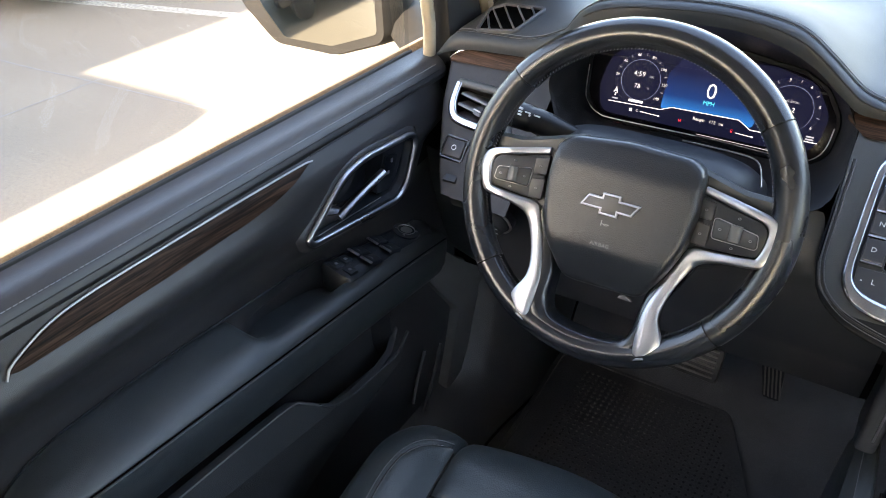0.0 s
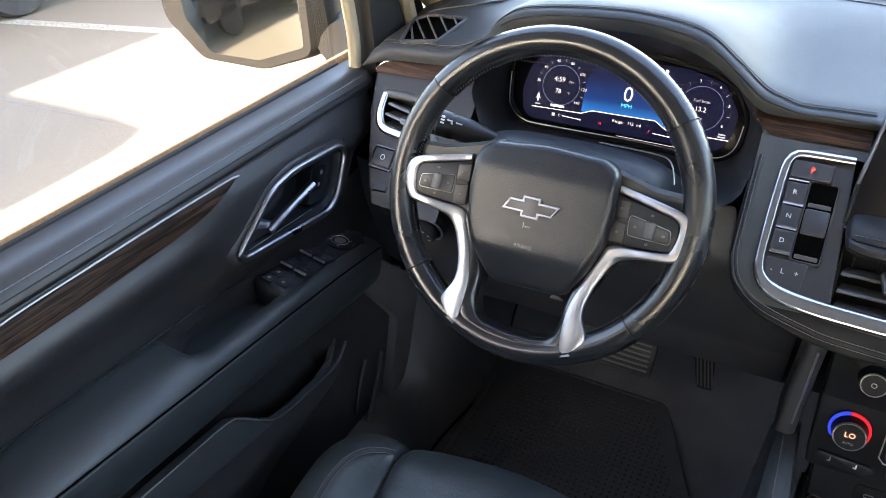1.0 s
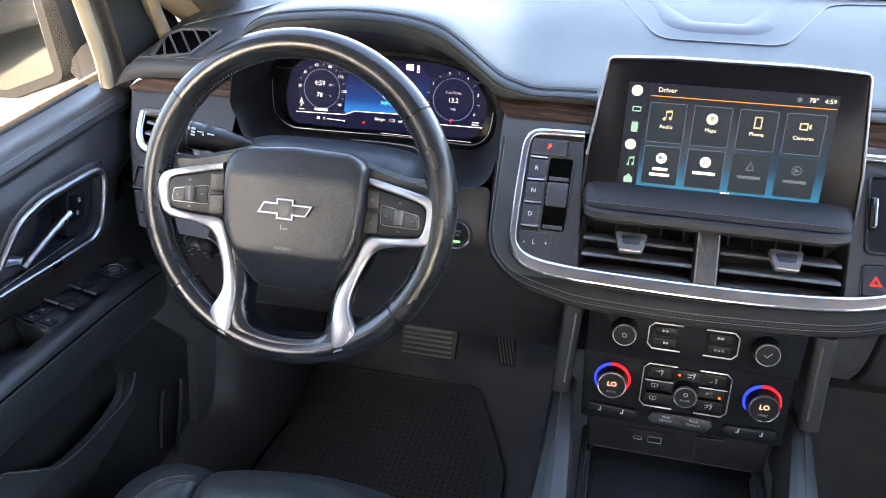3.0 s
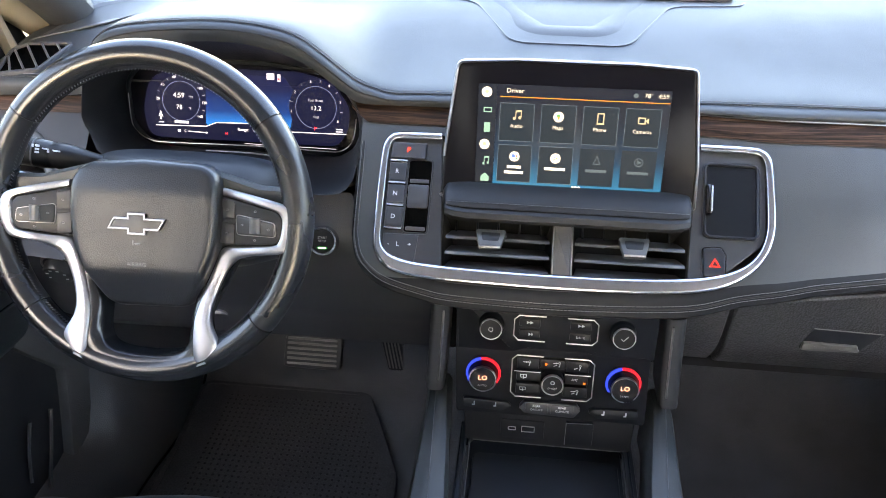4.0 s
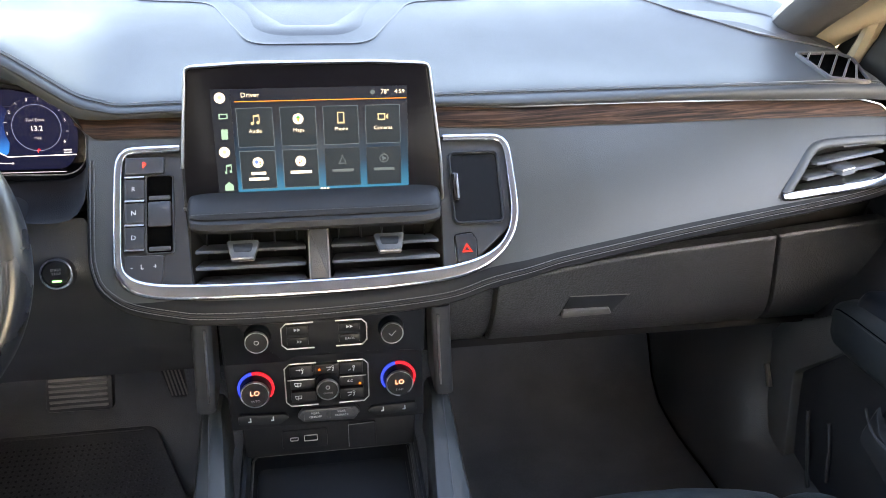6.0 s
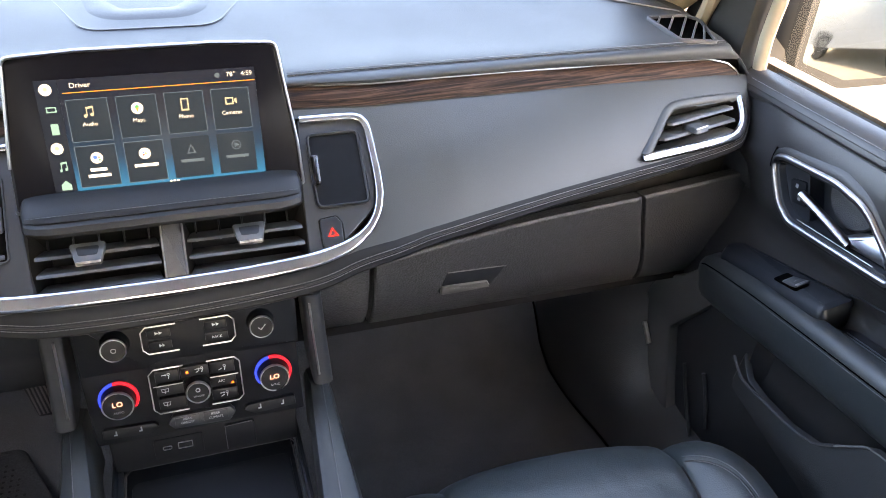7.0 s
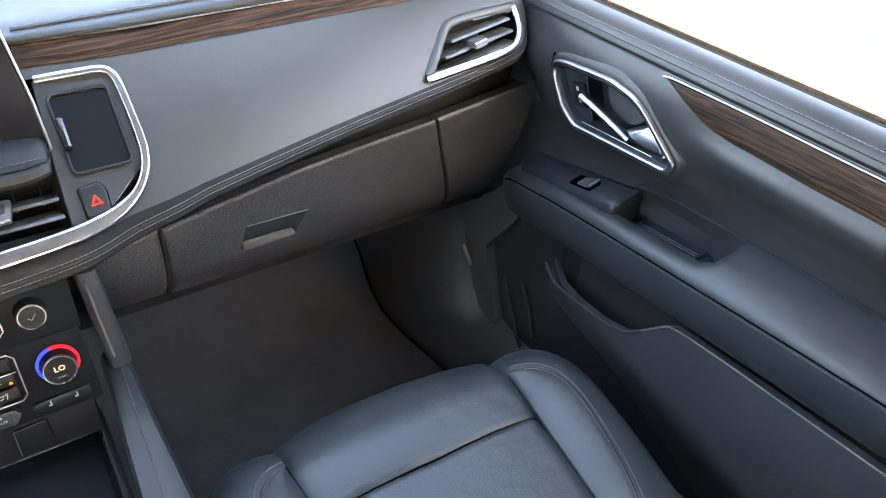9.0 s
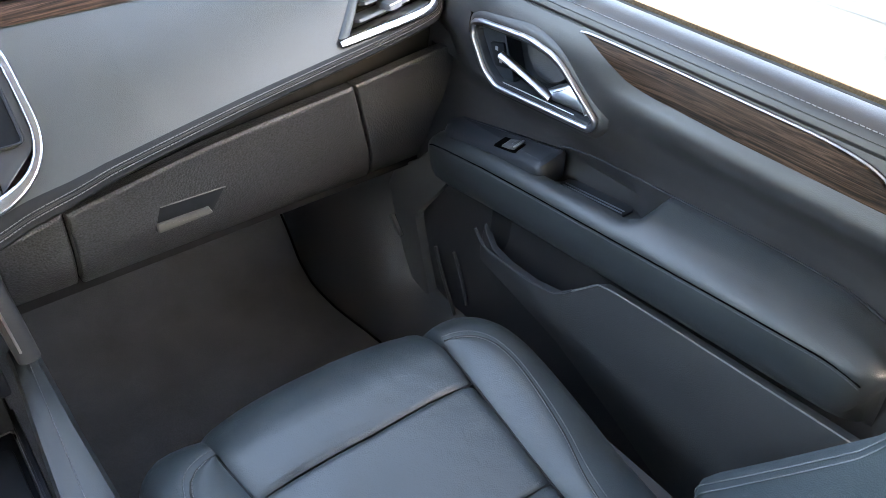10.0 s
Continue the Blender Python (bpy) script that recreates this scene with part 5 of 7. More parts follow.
for x, z, u_, d_, g_ in ((-.033, 1.106, 1, 0, 0), (.005, 1.107, 1, 1, 0), (.031, 1.105, 0, 1, 0), (-.036, 1.088, 0, 0, 1), (-.036, 1.071, 0, 0, 1), (.030, 1.071, 1, 1, 0)):
    airflow(x, z, u_, d_, g_)
letters("key_mark", "A/C", .0048, fK, KEY_PRINT, stack, (.0285, K(1.088)), .0034)
# seat heat keys and rear climate keys
for s in (-1, 1):
    o = fillet([(s * .055, K(1.0475)), (s * .113, K(1.0500)), (s * .113, K(1.0365)), (s * .062, K(1.0340)), (s * .049, K(1.0415))], .003, 3)
    o = o if s > 0 else o[::-1]
    part("seat_heat_key", plate(o, -.004, .002, fK, .001), KEY_BLACK, stack, "black seat heating key")
    for x in (.070, .098):
        part("key_mark", merge(plate(box2(s * x - .0008, s * x + .0008, K(1.0425) - .003, K(1.0425) + .003), .002, .0026, fK, .0001), plate(box2(s * x - .003, s * x + .0008, K(1.0425) - .003, K(1.0425) - .0015), .002, .0026, fK, .0001)), KEY_PRINT, stack, "white seat symbol")
part("rear_key", plate(fillet([(-.040, K(1.0555) - .012), (-.033, K(1.0365) - .002), (.032, K(1.0345) - .002), (.040, K(1.0435)), (.034, K(1.0525)), (-.033, K(1.0525))], .003, 3), -.004, .004, fK, .0015), DARK, stack, "dark grey rear climate keys")
for x, a, b in ((-.017, "REAR", "ON/OFF"), (.016, "REAR", "CLIMATE")):
    part("rear_key", plate(fillet(box2(x - .0145, x + .0145, K(1.0372), K(1.0508)), .001, 2), .003, .0052, fK, .0008), DARK, stack)
    letters("key_mark", a, .0044, fK, KEY_PRINT, stack, (x, K(1.0472)), .0056)
    letters("key_mark", b, .0044, fK, KEY_PRINT, stack, (x, K(1.0415)), .0056)
# lower face with the charging ports
part("port_face", plate(fillet([(-.112, K(1.030)), (-.109, K(.981)), (.111, K(.981)), (.114, K(1.030))], .003), -.05, -.012, fK, .002), SOOT, stack, "black lower face")
part("port_plate", plate(fillet(box2(-.062, -.004, K(.990), K(1.016)), .003), -.014, -.010, fK, .001), SOOT, stack, "charging port plate")
part("port", rim(fillet(box2(-.052, -.041, K(1.0015), K(1.0065)), .0022, 3), .0008, -.011, -.0085, fK, .0003), SILVER, stack, "small charging port")
part("port", rim(fillet(box2(-.034, -.0165, K(1.0000), K(1.0085)), .001, 3), .0009, -.011, -.0085, fK, .0003), SILVER, stack, "wide charging port")
part("socket_cover", plate(fillet(box2(.024, .060, K(.987), K(1.020)), .003), -.014, -.007, fK, .001), SOOT, stack, "socket cover")
part("socket_edge", tube([fK(.024, K(.988), -.007), fK(.024, K(1.019), -.007), fK(.058, K(1.0205), -.007)], .0007, n=5), PLASTIC, stack)
for s in (-1, 1):
    post = thing("console_post", (s * .15, .88, 1.04), "satin dark metal post flanking the centre stack", "post", "console posts")
    rg = []
    for z, dx, dy in ((1.175, -.002, .004), (1.14, 0, 0), (1.10, .002, -.005), (1.06, .0045, -.010), (1.043, .0055, -.012)):
        o = fillet(box2(s * (.1475 + dx) - .0125, s * (.1475 + dx) + .0125, .884 + dy, .94), [.010, .010, .002, .002], 5)
        rg.append([Vector((p[0], p[1], z)) for p in o])
    part("post", loft(rg), mat("dark_satin_metal", (.032, .035, .041), .36, metal=.35, blotch=.05), post)
    part("edge_line", tube([Vector((s * .1420, .886, 1.165)), Vector((s * .1440, .881, 1.12)), Vector((s * .1475, .874, 1.06))], .0016, n=6), TRIM_LINE, post, "bright edge of the post")

# ---- centre console ----
con = thing("center_console", (0, .5, .60), "black centre console with leather rails and open bin", "console")
for s in (-1, 1):
    rg = []
    for y, z, xi, xo in ((.925, 1.030, .133, .166), (.885, 1.040, .133, .1655), (.80, 1.010, .1255, .169), (.72, .985, .1195, .174), (.60, .968, .1135, .180), (.40, .962, .109, .185), (-.2, .962, .107, .19)):
        rg.append([Vector((s * a, y, b)) for a, b in ((xi, z - .10), (xi, z - .012), (xi + .004, z - .003), (xi + .012, z), (xo - .018, z - .002), (xo - .006, z - .010), (xo, z - .028), (xo + .006, z - .12), (xo + .012, .60))])
    part("side_rail", loft(rg, closed=False, caps=False), ARM_LEATHER, con, "soft leather side rail")
    part("seam_thread", stitches([Vector((s * x, y, z + .0002)) for x, y, z in ((.1515, .885, 1.0400), (.1475, .80, 1.0098), (.1440, .72, .9848), (.1410, .60, .9678), (.139, .45, .9635))], .0052, .004, .0006), STITCH, con)
part("bin_front", rbox(-.112, .114, .896, .910, .92, 1.02, .002, .002), SOOT, con, "black front wall of the bin")
part("bin_floor", rbox(-.106, .106, .45, .90, .925, .934, .01, .002), DARK, con, "smooth black bin floor")
part("bin_edge", tube([Vector(p) for p in ((-.102, .46, .9435), (-.1045, .879, .9435), (-.099, .887, .9435), (.104, .887, .9435), (.110, .879, .9435), (.106, .46, .9435))], .0016, n=6), PLASTIC, con, "raised edge round the bin")
part("bin_mat", rbox(-.098, .100, .56, .868, .935, .939, .012, .002), DARK, con, "thin rubber inlay")
for s in (-1, 1):
    part("bin_wall", rbox(s * .113 - .004, s * .113 + .004, .45, .90, .93, .965, .002, .002), DARK, con)
part("console_top", rbox(-.112, .112, -.30, .45, .90, .975, .02, .01), LEATHER, con, "padded leather lid")

# ---- steering wheel ----
WC = Vector((-.4556, .7938, 1.3351))
TILT = radians(24.4)
fW = plane_map(WC, (1, 0, 0), (0, math.sin(TILT), math.cos(TILT)))
wheel = thing("steering_wheel", WC, "black leather steering wheel with silver spokes and worn rim", "steering wheel")
RIM_R = .1690


def rim_shape(a0, a1, n, r, flat=1.0):
    rings = []
    for a in line(a0, a1, n):
        c, s = math.cos(a), math.sin(a)
        rings.append([fW(c * (RIM_R + r * .92 * math.cos(b)), s * (RIM_R + r * .92 * math.cos(b)), r * 1.08 * math.sin(b)) for b in line(0, math.tau * 15 / 16, 16)])
    return rings


RIM_LEATHER = mat("worn_wheel_leather", (.0115, .0130, .0165), .28, spec=.5, coat=.05, bump=.15, bump_scale=1200, voronoi=True, blotch=.1, rough_var=.05)
SMOOTH_RIM = mat("smooth_wheel_leather", (.0125, .0142, .0180), .22, spec=.52, coat=.08, blotch=.1, rough_var=.04, bump=.12, bump_scale=700, voronoi=True)
seams = [math.radians(a) for a in (38, 143, 220.5, 320)]
for k in range(4):
    a0, a1 = seams[k], seams[(k + 1) % 4] + (math.tau if k == 3 else 0)
    part("rim_section", loft(rim_shape(a0 + .004, a1 - .004, 40 if k in (0, 2) else 30, .0177 if k in (0, 2) else .0172)), SMOOTH_RIM if k in (0, 2) else RIM_LEATHER, wheel, "smooth leather rim" if k in (0, 2) else "grained leather grip")
part("rim_core", loft(rim_shape(0, math.tau, 80, .0160), caps=False), DEEP, wheel)
sh = []
for a in line(0, math.tau, 260)[:-1]:
    rr_ = RIM_R - .0159
    p = fW(math.cos(a) * rr_, math.sin(a) * rr_, .0065)
    q = fW(math.cos(a + .012) * (rr_ - .0004), math.sin(a + .012) * (rr_ - .0004), .0035)
    sh.append(tube([p, q], .0006, n=4))
part("rim_stitching", merge(*sh), mat("rim_thread", (.075, .075, .078), .7), wheel, "grey baseball stitching inside the rim")

hub = fillet([(-.060, .054), (0, .060), (.066, .0575), (.083, .048), (.087, .006), (.083, -.034), (.070, -.066), (.050, -.100), (-.040, -.103), (-.061, -.068), (-.0735, -.036), (-.0775, .004), (-.075, .044)],
             [.02, .1, .02, .02, .1, .05, .05, .022, .022, .05, .05, .1, .02], 5)
hub = [(q.x, q.y) for q in resample([Vector((p[0], p[1], 0)) for p in hub], 72, closed=True)]
hrings = []
cx, cy = .004, -.014


def hub_w(v):
    """The cover's front: a flat middle field, a brow above and a chin below."""
    return .0215 - .30 * max(0, v - .027) - .42 * max(0, -v - .058)


for sc, w in ((.97, -.032), (1.0, -.016), (1.0, -.012), (.992, -.0065), (.975, -.003), (.95, -.0012), (.915, -.0003), (.88, 0), (.82, 0), (.76, 0), (.70, 0), (.62, 0), (.54, 0), (.45, 0), (.3, 0), (.1, 0)):
    hrings.append([fW(cx + (p[0] - cx) * sc, cy + (p[1] - cy) * sc, (hub_w(cy + (p[1] - cy) * sc) if sc < .999 or w > -.013 else .006) + w) for p in hub])
part("airbag_cover", loft(hrings), mat("airbag_skin", (.0165, .0190, .0235), .32, spec=.5, bump=.28, bump_scale=800, voronoi=True), wheel, "grained black airbag cover", sharp=50)
for s in (-1, 1):
    up = fillet([(s * .05, .058), (s * .085, .0475), (s * .122, .0375), (s * .166, .036), (s * .170, -.026), (s * .11, -.044), (s * .05, -.03)], [.006, .02, .03, .01, .012, .012, .012], 4)
    up = up if s > 0 else up[::-1]
    part("spoke", loft([[fW(p[0], p[1], w) for p in inset(up, d)] for d, w in ((.006, -.026), (0, -.018), (0, -.009), (.004, -.004))]), DASH_SOFT, wheel, "black side spoke")
low_out = [(-.100, -.036), (-.084, -.072), (-.070, -.106), (-.073, -.135), (-.058, -.160), (.002, -.170), (.062, -.160), (.075, -.135), (.072, -.106), (.086, -.072), (.102, -.036)]
low_in = [(-.066, -.036), (-.053, -.072), (-.048, -.106), (-.046, -.132), (-.034, -.147), (.003, -.1515), (.040, -.147), (.051, -.132), (.053, -.106), (.058, -.072), (.070, -.036)]


def fL_(u, v, w):
    """The lower spokes rise towards the rim's face as they near it."""
    t = min(1, max(0, (-v - .05) / .10))
    return fW(u, v, w + .0165 * t * t * (3 - 2 * t))


part("lower_spoke", ribbon(low_out, low_in, ((0, -.024), (0, -.006), (.10, -.0015), (.45, -.0008), (.75, -.0018), (.92, -.0055), (1, -.012), (1, -.030)), fL_), SMOOTH_RIM, wheel, "black lower spoke", sharp=60)
def over_rim(u, v, w):
    """The side trims and keys rise outward, to lie on the inner half of the rim."""
    t = min(1, max(0, (abs(u) - .085) / .055)) * min(1, max(0, (v + .075) / .035))
    h = .0135 * t * t * (3 - 2 * t)
    k = min(1, max(0, (-v - .05) / .10))
    return fW(u + h * (.27 - u) / .787, v + h * (.09 - v) / .787, w + h + .0165 * k * k * (3 - 2 * k))


silver_out = [(.086, .0335), (.118, .0268), (.150, .0195), (.1625, .0120), (.1668, -.003), (.1620, -.023), (.1520, -.0335), (.1195, -.0380), (.0985, -.0460), (.0865, -.066), (.0775, -.093), (.0770, -.112), (.0865, -.133), (.0825, -.147), (.0770, -.1545)]
silver_in = [(.086, .0255), (.117, .0185), (.145, .0115), (.1525, .0035), (.1520, -.011), (.1490, -.0215), (.1430, -.0255), (.1140, -.0285), (.0875, -.0305), (.0785, -.049), (.0700, -.071), (.0605, -.104), (.0595, -.125), (.0605, -.142), (.0625, -.1605)]
WHEEL_SILVER = mat("wheel_satin_silver", (.42, .425, .45), .40, metal=1.0, blotch=.06)
for m_ in (-1, 1):
    part("silver_trim", ribbon([(m_ * a, b) for a, b in silver_out], [(m_ * a, b) for a, b in silver_in], ((0, -.006), (0, .0006), (.05, .0016), (.30, .0024), (.70, .0024), (.95, .0016), (1, .0006), (1, -.006)), over_rim), WHEEL_SILVER, wheel,
         "satin silver spoke trim", sharp=60)
PADM = mat("key_plastic", (.035, .036, .038), .45)
for s in (-1, 1):
    fQ = lambda u, v, w: over_rim(u, v, w + .0006)
    q = fillet([(s * .0845, .0245), (s * .146, .0112), (s * .1525, .0035), (s * .1520, -.012), (s * .1475, -.0235), (s * .0870, -.0275)], [.002, .006, .005, .006, .006, .003], 4)
    q = q if s > 0 else q[::-1]
    pad_ = part("key_pad", plate(q, -.006, .0008, fQ, .001), DARK, wheel, "black spoke key pad")
    ring_ = fillet([(s * .1015, .0060), (s * .1445, -.0015), (s * .1465, -.0155), (s * .1030, -.0150)], .0035, 4)
    ring_ = ring_ if s > 0 else ring_[::-1]
    part("rocker", plate(ring_, .000, .0036, fQ, .0015), PADM, pad_, "four-way rocker")
    part("rocker_edge", rim(inset(ring_, -.0008), .0009, .000, .0022, fQ, .0002), TRIM_LINE, pad_, "thin bright outline")
    part("roller", tube([fQ(s * .124, -.0130, .0036), fQ(s * .124, .0035, .0036)], .0058, .0034, 10), SLAT, pad_, "ribbed dark roller")
    for (a, b) in ((.0020, .0215), (-.0250, -.0020)):
        k_ = fillet([(s * .0835, a), (s * .100, a - .001), (s * .100, b - .002), (s * .0835, b)], .002, 3)
        k_ = k_ if s > 0 else k_[::-1]
        part("key", plate(k_, .000, .0028, fQ, .001), PADM, pad_, "black key")
    for u, v in ((s * .092, .011), (s * .092, -.014), (s * .109, -.0045), (s * .139, -.008), (s * .124, .0105), (s * .124, -.0200)):
        part("key_mark", rim([(u + .0016 * math.cos(a), v + .0013 * math.sin(a)) for a in line(0, 5.6, 9)], .0006, .0026, .0042, fQ, .0001), PRINT_DIM, pad_, "grey key symbol")

# emblem: a plain cross shape in chrome with a dark field
bow = [(-.0315, -.0085), (-.0245, .0035), (-.0095, .0035), (-.0095, .0085), (.0095, .0085), (.0095, .0035), (.0315, .0035), (.0245, -.0085), (.0095, -.0085), (.0095, -.0135), (-.0095, -.0135), (-.0095, -.0085)]
bow = [(u + .001, v - .0055) for u, v in bow]
em = part("emblem", plate(bow, .0205, .0242, fW, .0008), mat("emblem_field", (.10, .10, .10), .45, metal=.6, grain=.5, grain_scale=2500), wheel, "chrome-edged cross emblem")
part("emblem_edge", rim(inset(bow, -.0004), .0021, .0205, .0254, fW, .0007), SATIN, em, "chrome outline")
letters("airbag_mark", "AIRBAG", .0062, fW, PRINT_DIM, wheel, (0, -.0515), .0222)
part("belt_mark", merge(plate(box2(-.0045, -.0035, -.0315, -.0255), .0212, .0222, fW, .0001), rim([(.001 + .0035 * math.cos(a), -.0285 + .0022 * math.sin(a)) for a in line(3.2, 6.2, 8)], .0006, .0212, .0222, fW, .0001)), PRINT_DIM, wheel)

# ---- column, stalk, switches, pedals ----
col = thing("steering_column", (-.458, .95, 1.22), "black steering column shroud behind the wheel", "steering column")
rg = []
for w, ru, rv, dv in ((-.030, .060, .048, -.004), (-.055, .098, .060, -.002), (-.085, .121, .0680, 0), (-.15, .124, .0680, -.004), (-.24, .122, .066, -.012)):
    rg.append([fW(ru * math.copysign(abs(math.cos(a)) ** .5, math.cos(a)), dv + rv * math.copysign(abs(math.sin(a)) ** .5, math.sin(a)), w) for a in line(0, math.tau * 47 / 48, 48)])
part("shroud", loft(rg), DARK, col)
part("shroud_line", tube(curve([fW(.030, .0700, -.086), fW(.0960, .0690, -.086), fW(.1150, .0630, -.087), fW(.1235, .040, -.088)], 24), .0010, n=5), RING, col)
stk = thing("turn_signal_stalk", (-.58, .87, 1.36), "black turn signal stalk with white symbols", "stalk")
A, B = Vector((-.545, .884, 1.348)), Vector((-.645, .868, 1.368))
ax = (B - A).normalized()
STALK = mat("stalk_black", (.011, .011, .012), .4, spec=.3)
side_, upw = ax.cross(Vector((0, -.4, 1))).normalized(), Vector((0, -.4, 1)).normalized()
part("lever", loft([[A + ax * d + side_ * (r_ * math.cos(a)) + upw * (r_ * math.sin(a)) for a in line(0, math.tau * 17 / 18, 18)] for d, r_ in ((0, .0085), (.02, .0120), (.035, .0150), (.052, .0158), (.054, .0150), (.058, .0150), (.060, .0162), (.10, .0172), (.104, .0160), (.1045, .010))]), STALK, stk)
fL = plane_map(A + Vector((0, -.0118, .0122)), -ax, (0, .55, .83))
for k, (u, v, w_, h_) in enumerate(((-.101, .0030, .0030, .0014), (-.101, -.0030, .0022, .0026), (-.093, .0030, .0026, .0026), (-.093, -.0025, .0034, .0012), (-.088, -.0050, .0014, .0034), (-.072, .0030, .0010, .0030),
                                    (-.067, .0035, .0026, .0022), (-.067, -.0005, .0026, .0018), (-.067, -.0040, .0026, .0018), (-.058, .0010, .0040, .0012), (-.055, -.0015, .0012, .0022), (-.046, .0005, .0044, .0014))):
    part("mark", plate(fillet(box2(u - w_ * .9, u + w_ * .9, v - h_ * .6, v + h_ * .6), .0003, 2), -.0012, .0006, fL, .0001), PRINT, stk, "white symbol")
part("ring_groove", tube([A + ax * .0765, A + ax * .0785], .0174, .0174, 14, up=(0, -.4, 1)), SLAT, stk)

pk = thing("parking_brake_switch", on_dash(-.764, 1.244), "black parking brake key in the dash end", "switch")
fP = lambda u, v, w: on_dash(u, v, w)
po = fillet(box2(-.785, -.743, 1.2305, 1.2570), .005, 4)
part("frame", rim(po, .003, -.004, .002, fP, .001), GLOSS, pk)
part("key", plate(fillet(box2(-.780, -.748, 1.2345, 1.2530), .003, 3), -.004, .0025, fP, .001), DARK, pk)
part("mark", rim([(-.764 + .004 * math.cos(a), 1.2445 + .003 * math.sin(a)) for a in line(0, 5.9, 14)], .0008, .002, .0032, fP, .0002), PRINT, pk)
hl = thing("headlight_knob", (-.69, .95, 1.15), "round black headlight knob with white symbols", "knob")
fH = plane_map((-.690, .950, 1.150), (1, 0, 0), (0, -.45, 1))
part("knob", lathe([(.030, -.008), (.030, .002), (.027, .004), (.022, .005), (.021, .016), (.019, .019), (.0004, .019)], fH), DARK, hl)
part("ring", lathe([(.029, .003), (.0285, .005), (.0255, .005), (.025, .003)], fH), SILVER, hl, "thin grey ring")
for a in (20, 65, 110, 155, 200, 330):
    u, v = .0135 * math.cos(math.radians(a)), .0135 * math.sin(math.radians(a))
    part("mark", plate(box2(u - .002, u + .002, v - .001, v + .001), .0185, .0195, fH, .0001), PRINT, hl)
for k in range(3):
    part("side_key", plate(fillet(box2(-.072, -.050, .052 - k * .022, .070 - k * .022), .002, 3), -.008, .003, fH, .001), DARK, hl, "small black key")
st = thing("start_button", (-.301, .927, 1.229), "round start button with green lamp and chrome ring", "button")
fB = plane_map((-.3022, .926, 1.2325), (1, 0, 0), (0, .45, 1))
part("ring", lathe([(.0192, -.012), (.0192, .002), (.0182, .0045), (.0160, .0045), (.0155, .001)], fB), CHROME, st, "chrome ring")
part("button", lathe([(.0156, -.004), (.0153, .003), (.0138, .0042), (.0004, .0042)], fB), KEY_BLACK, st)
part("lamp", plate(fillet(box2(-.0052, .0052, -.0098, -.0075), .001, 2), .004, .0048, fB, .0002), glow("green_lamp", (.1, 1.0, .2), 1.6), st, "lit green lamp")
letters("mark", "START", .0042, fB, PRINT_DIM, st, (0, .0045), .0046)
letters("mark", "STOP", .0042, fB, PRINT_DIM, st, (0, 0), .0046)

brk = thing("brake_pedal", (-.42, 1.2, .80), "wide worn rubber brake pedal with ridges", "pedal")
fBr = plane_map((-.424, 1.20, .812), (1, 0, 0), (0, .55, 1))
part("pad", plate(fillet([(-.056, -.032), (.054, -.034), (.056, .030), (-.052, .032)], .010, 4), -.012, .004, fBr, .003), DARK, brk)
for k in range(6):
    part("ridge", plate(fillet(box2(-.048, .047, -.026 + k * .0095, -.0215 + k * .0095), .001, 2), .003, .007, fBr, .001), RUBBER, brk, "rubber ridge")
part("arm", tube(curve([fBr(0, 0, -.012), (-.424, 1.30, .86), (-.424, 1.36, 1.05)], 10), .012, .008, 8), DARK, brk)
acc = thing("accelerator_pedal", (-.29, 1.3, .70), "narrow ribbed black accelerator pedal", "pedal")
fAc = plane_map((-.289, 1.30, .737), (1, 0, 0), (-.25, .4, 1))
part("pad", plate(fillet([(-.017, -.036), (.013, -.036), (.024, .042), (-.021, .042)], .006, 4), -.010, .003, fAc, .002), DARK, acc)
for k in range(5):
    u = -.013 + k * .0068
    part("ridge", plate(box2(u - .0014, u + .0014, -.031, .033), .002, .006, fAc, .0008), RUBBER, acc, "rubber ridge")
part("arm", tube(curve([fAc(0, .0, -.010), (-.285, 1.36, .80), (-.28, 1.42, .98)], 10), .010, .007, 8), SOOT, acc)

# ---- doors ----
SECT_Z = [1.300, 1.335, 1.3445, 1.3475, 1.347, 1.344, 1.338, 1.328, 1.316, 1.300, 1.281, 1.268, 1.258, 1.245, 1.215, 1.18, 1.14, 1.10, 1.06, 1.0, .93, .84, .74, .66]
SECT_X = [.890, .889, .884, .876, .866, .857, .849, .842, .838, .834, .832, .824, .819, .823, .846, .857, .855, .845, .828, .815, .812, .814, .820, .826]


def door_x(y, z):
    """How far out the door's inner skin stands."""
    x = interp(-z, [-v for v in SECT_Z[6:]], SECT_X[6:])
    # flat boss that carries the handle
    hy, hz = abs(y - .805) / .165, abs(z - 1.237) / .068
    k = math.exp(-hy ** 5 - hz ** 5)
    x += (.823 - x) * k
    if .58 < y < .84 and .90 < z < 1.055:
        x += .03
    # the pull cup is let into the door
    x += .022 * math.exp(-(abs(y - .672) / .072) ** 6 - (abs(z - 1.095) / .040) ** 6)
    if y > .92:
        x += .02 * ((y - .92) / .14) ** 2
    return x


ARM_Y = [1.025, 1.005, .98, .94, .84, .73, .63, .535, .44, .34, .265, .25]
ARM_Z = [1.020, 1.045, 1.066, 1.081, 1.100, 1.114, 1.125, 1.135, 1.144, 1.150, 1.150, 1.140]
ARM_IN = [.835, .812, .798, .788, .781, .777, .774, .772, .771, .773, .780, .805]


def arm_edge(y):
    return interp(-y, [-v for v in ARM_Y], ARM_IN), interp(-y, [-v for v in ARM_Y], ARM_Z)


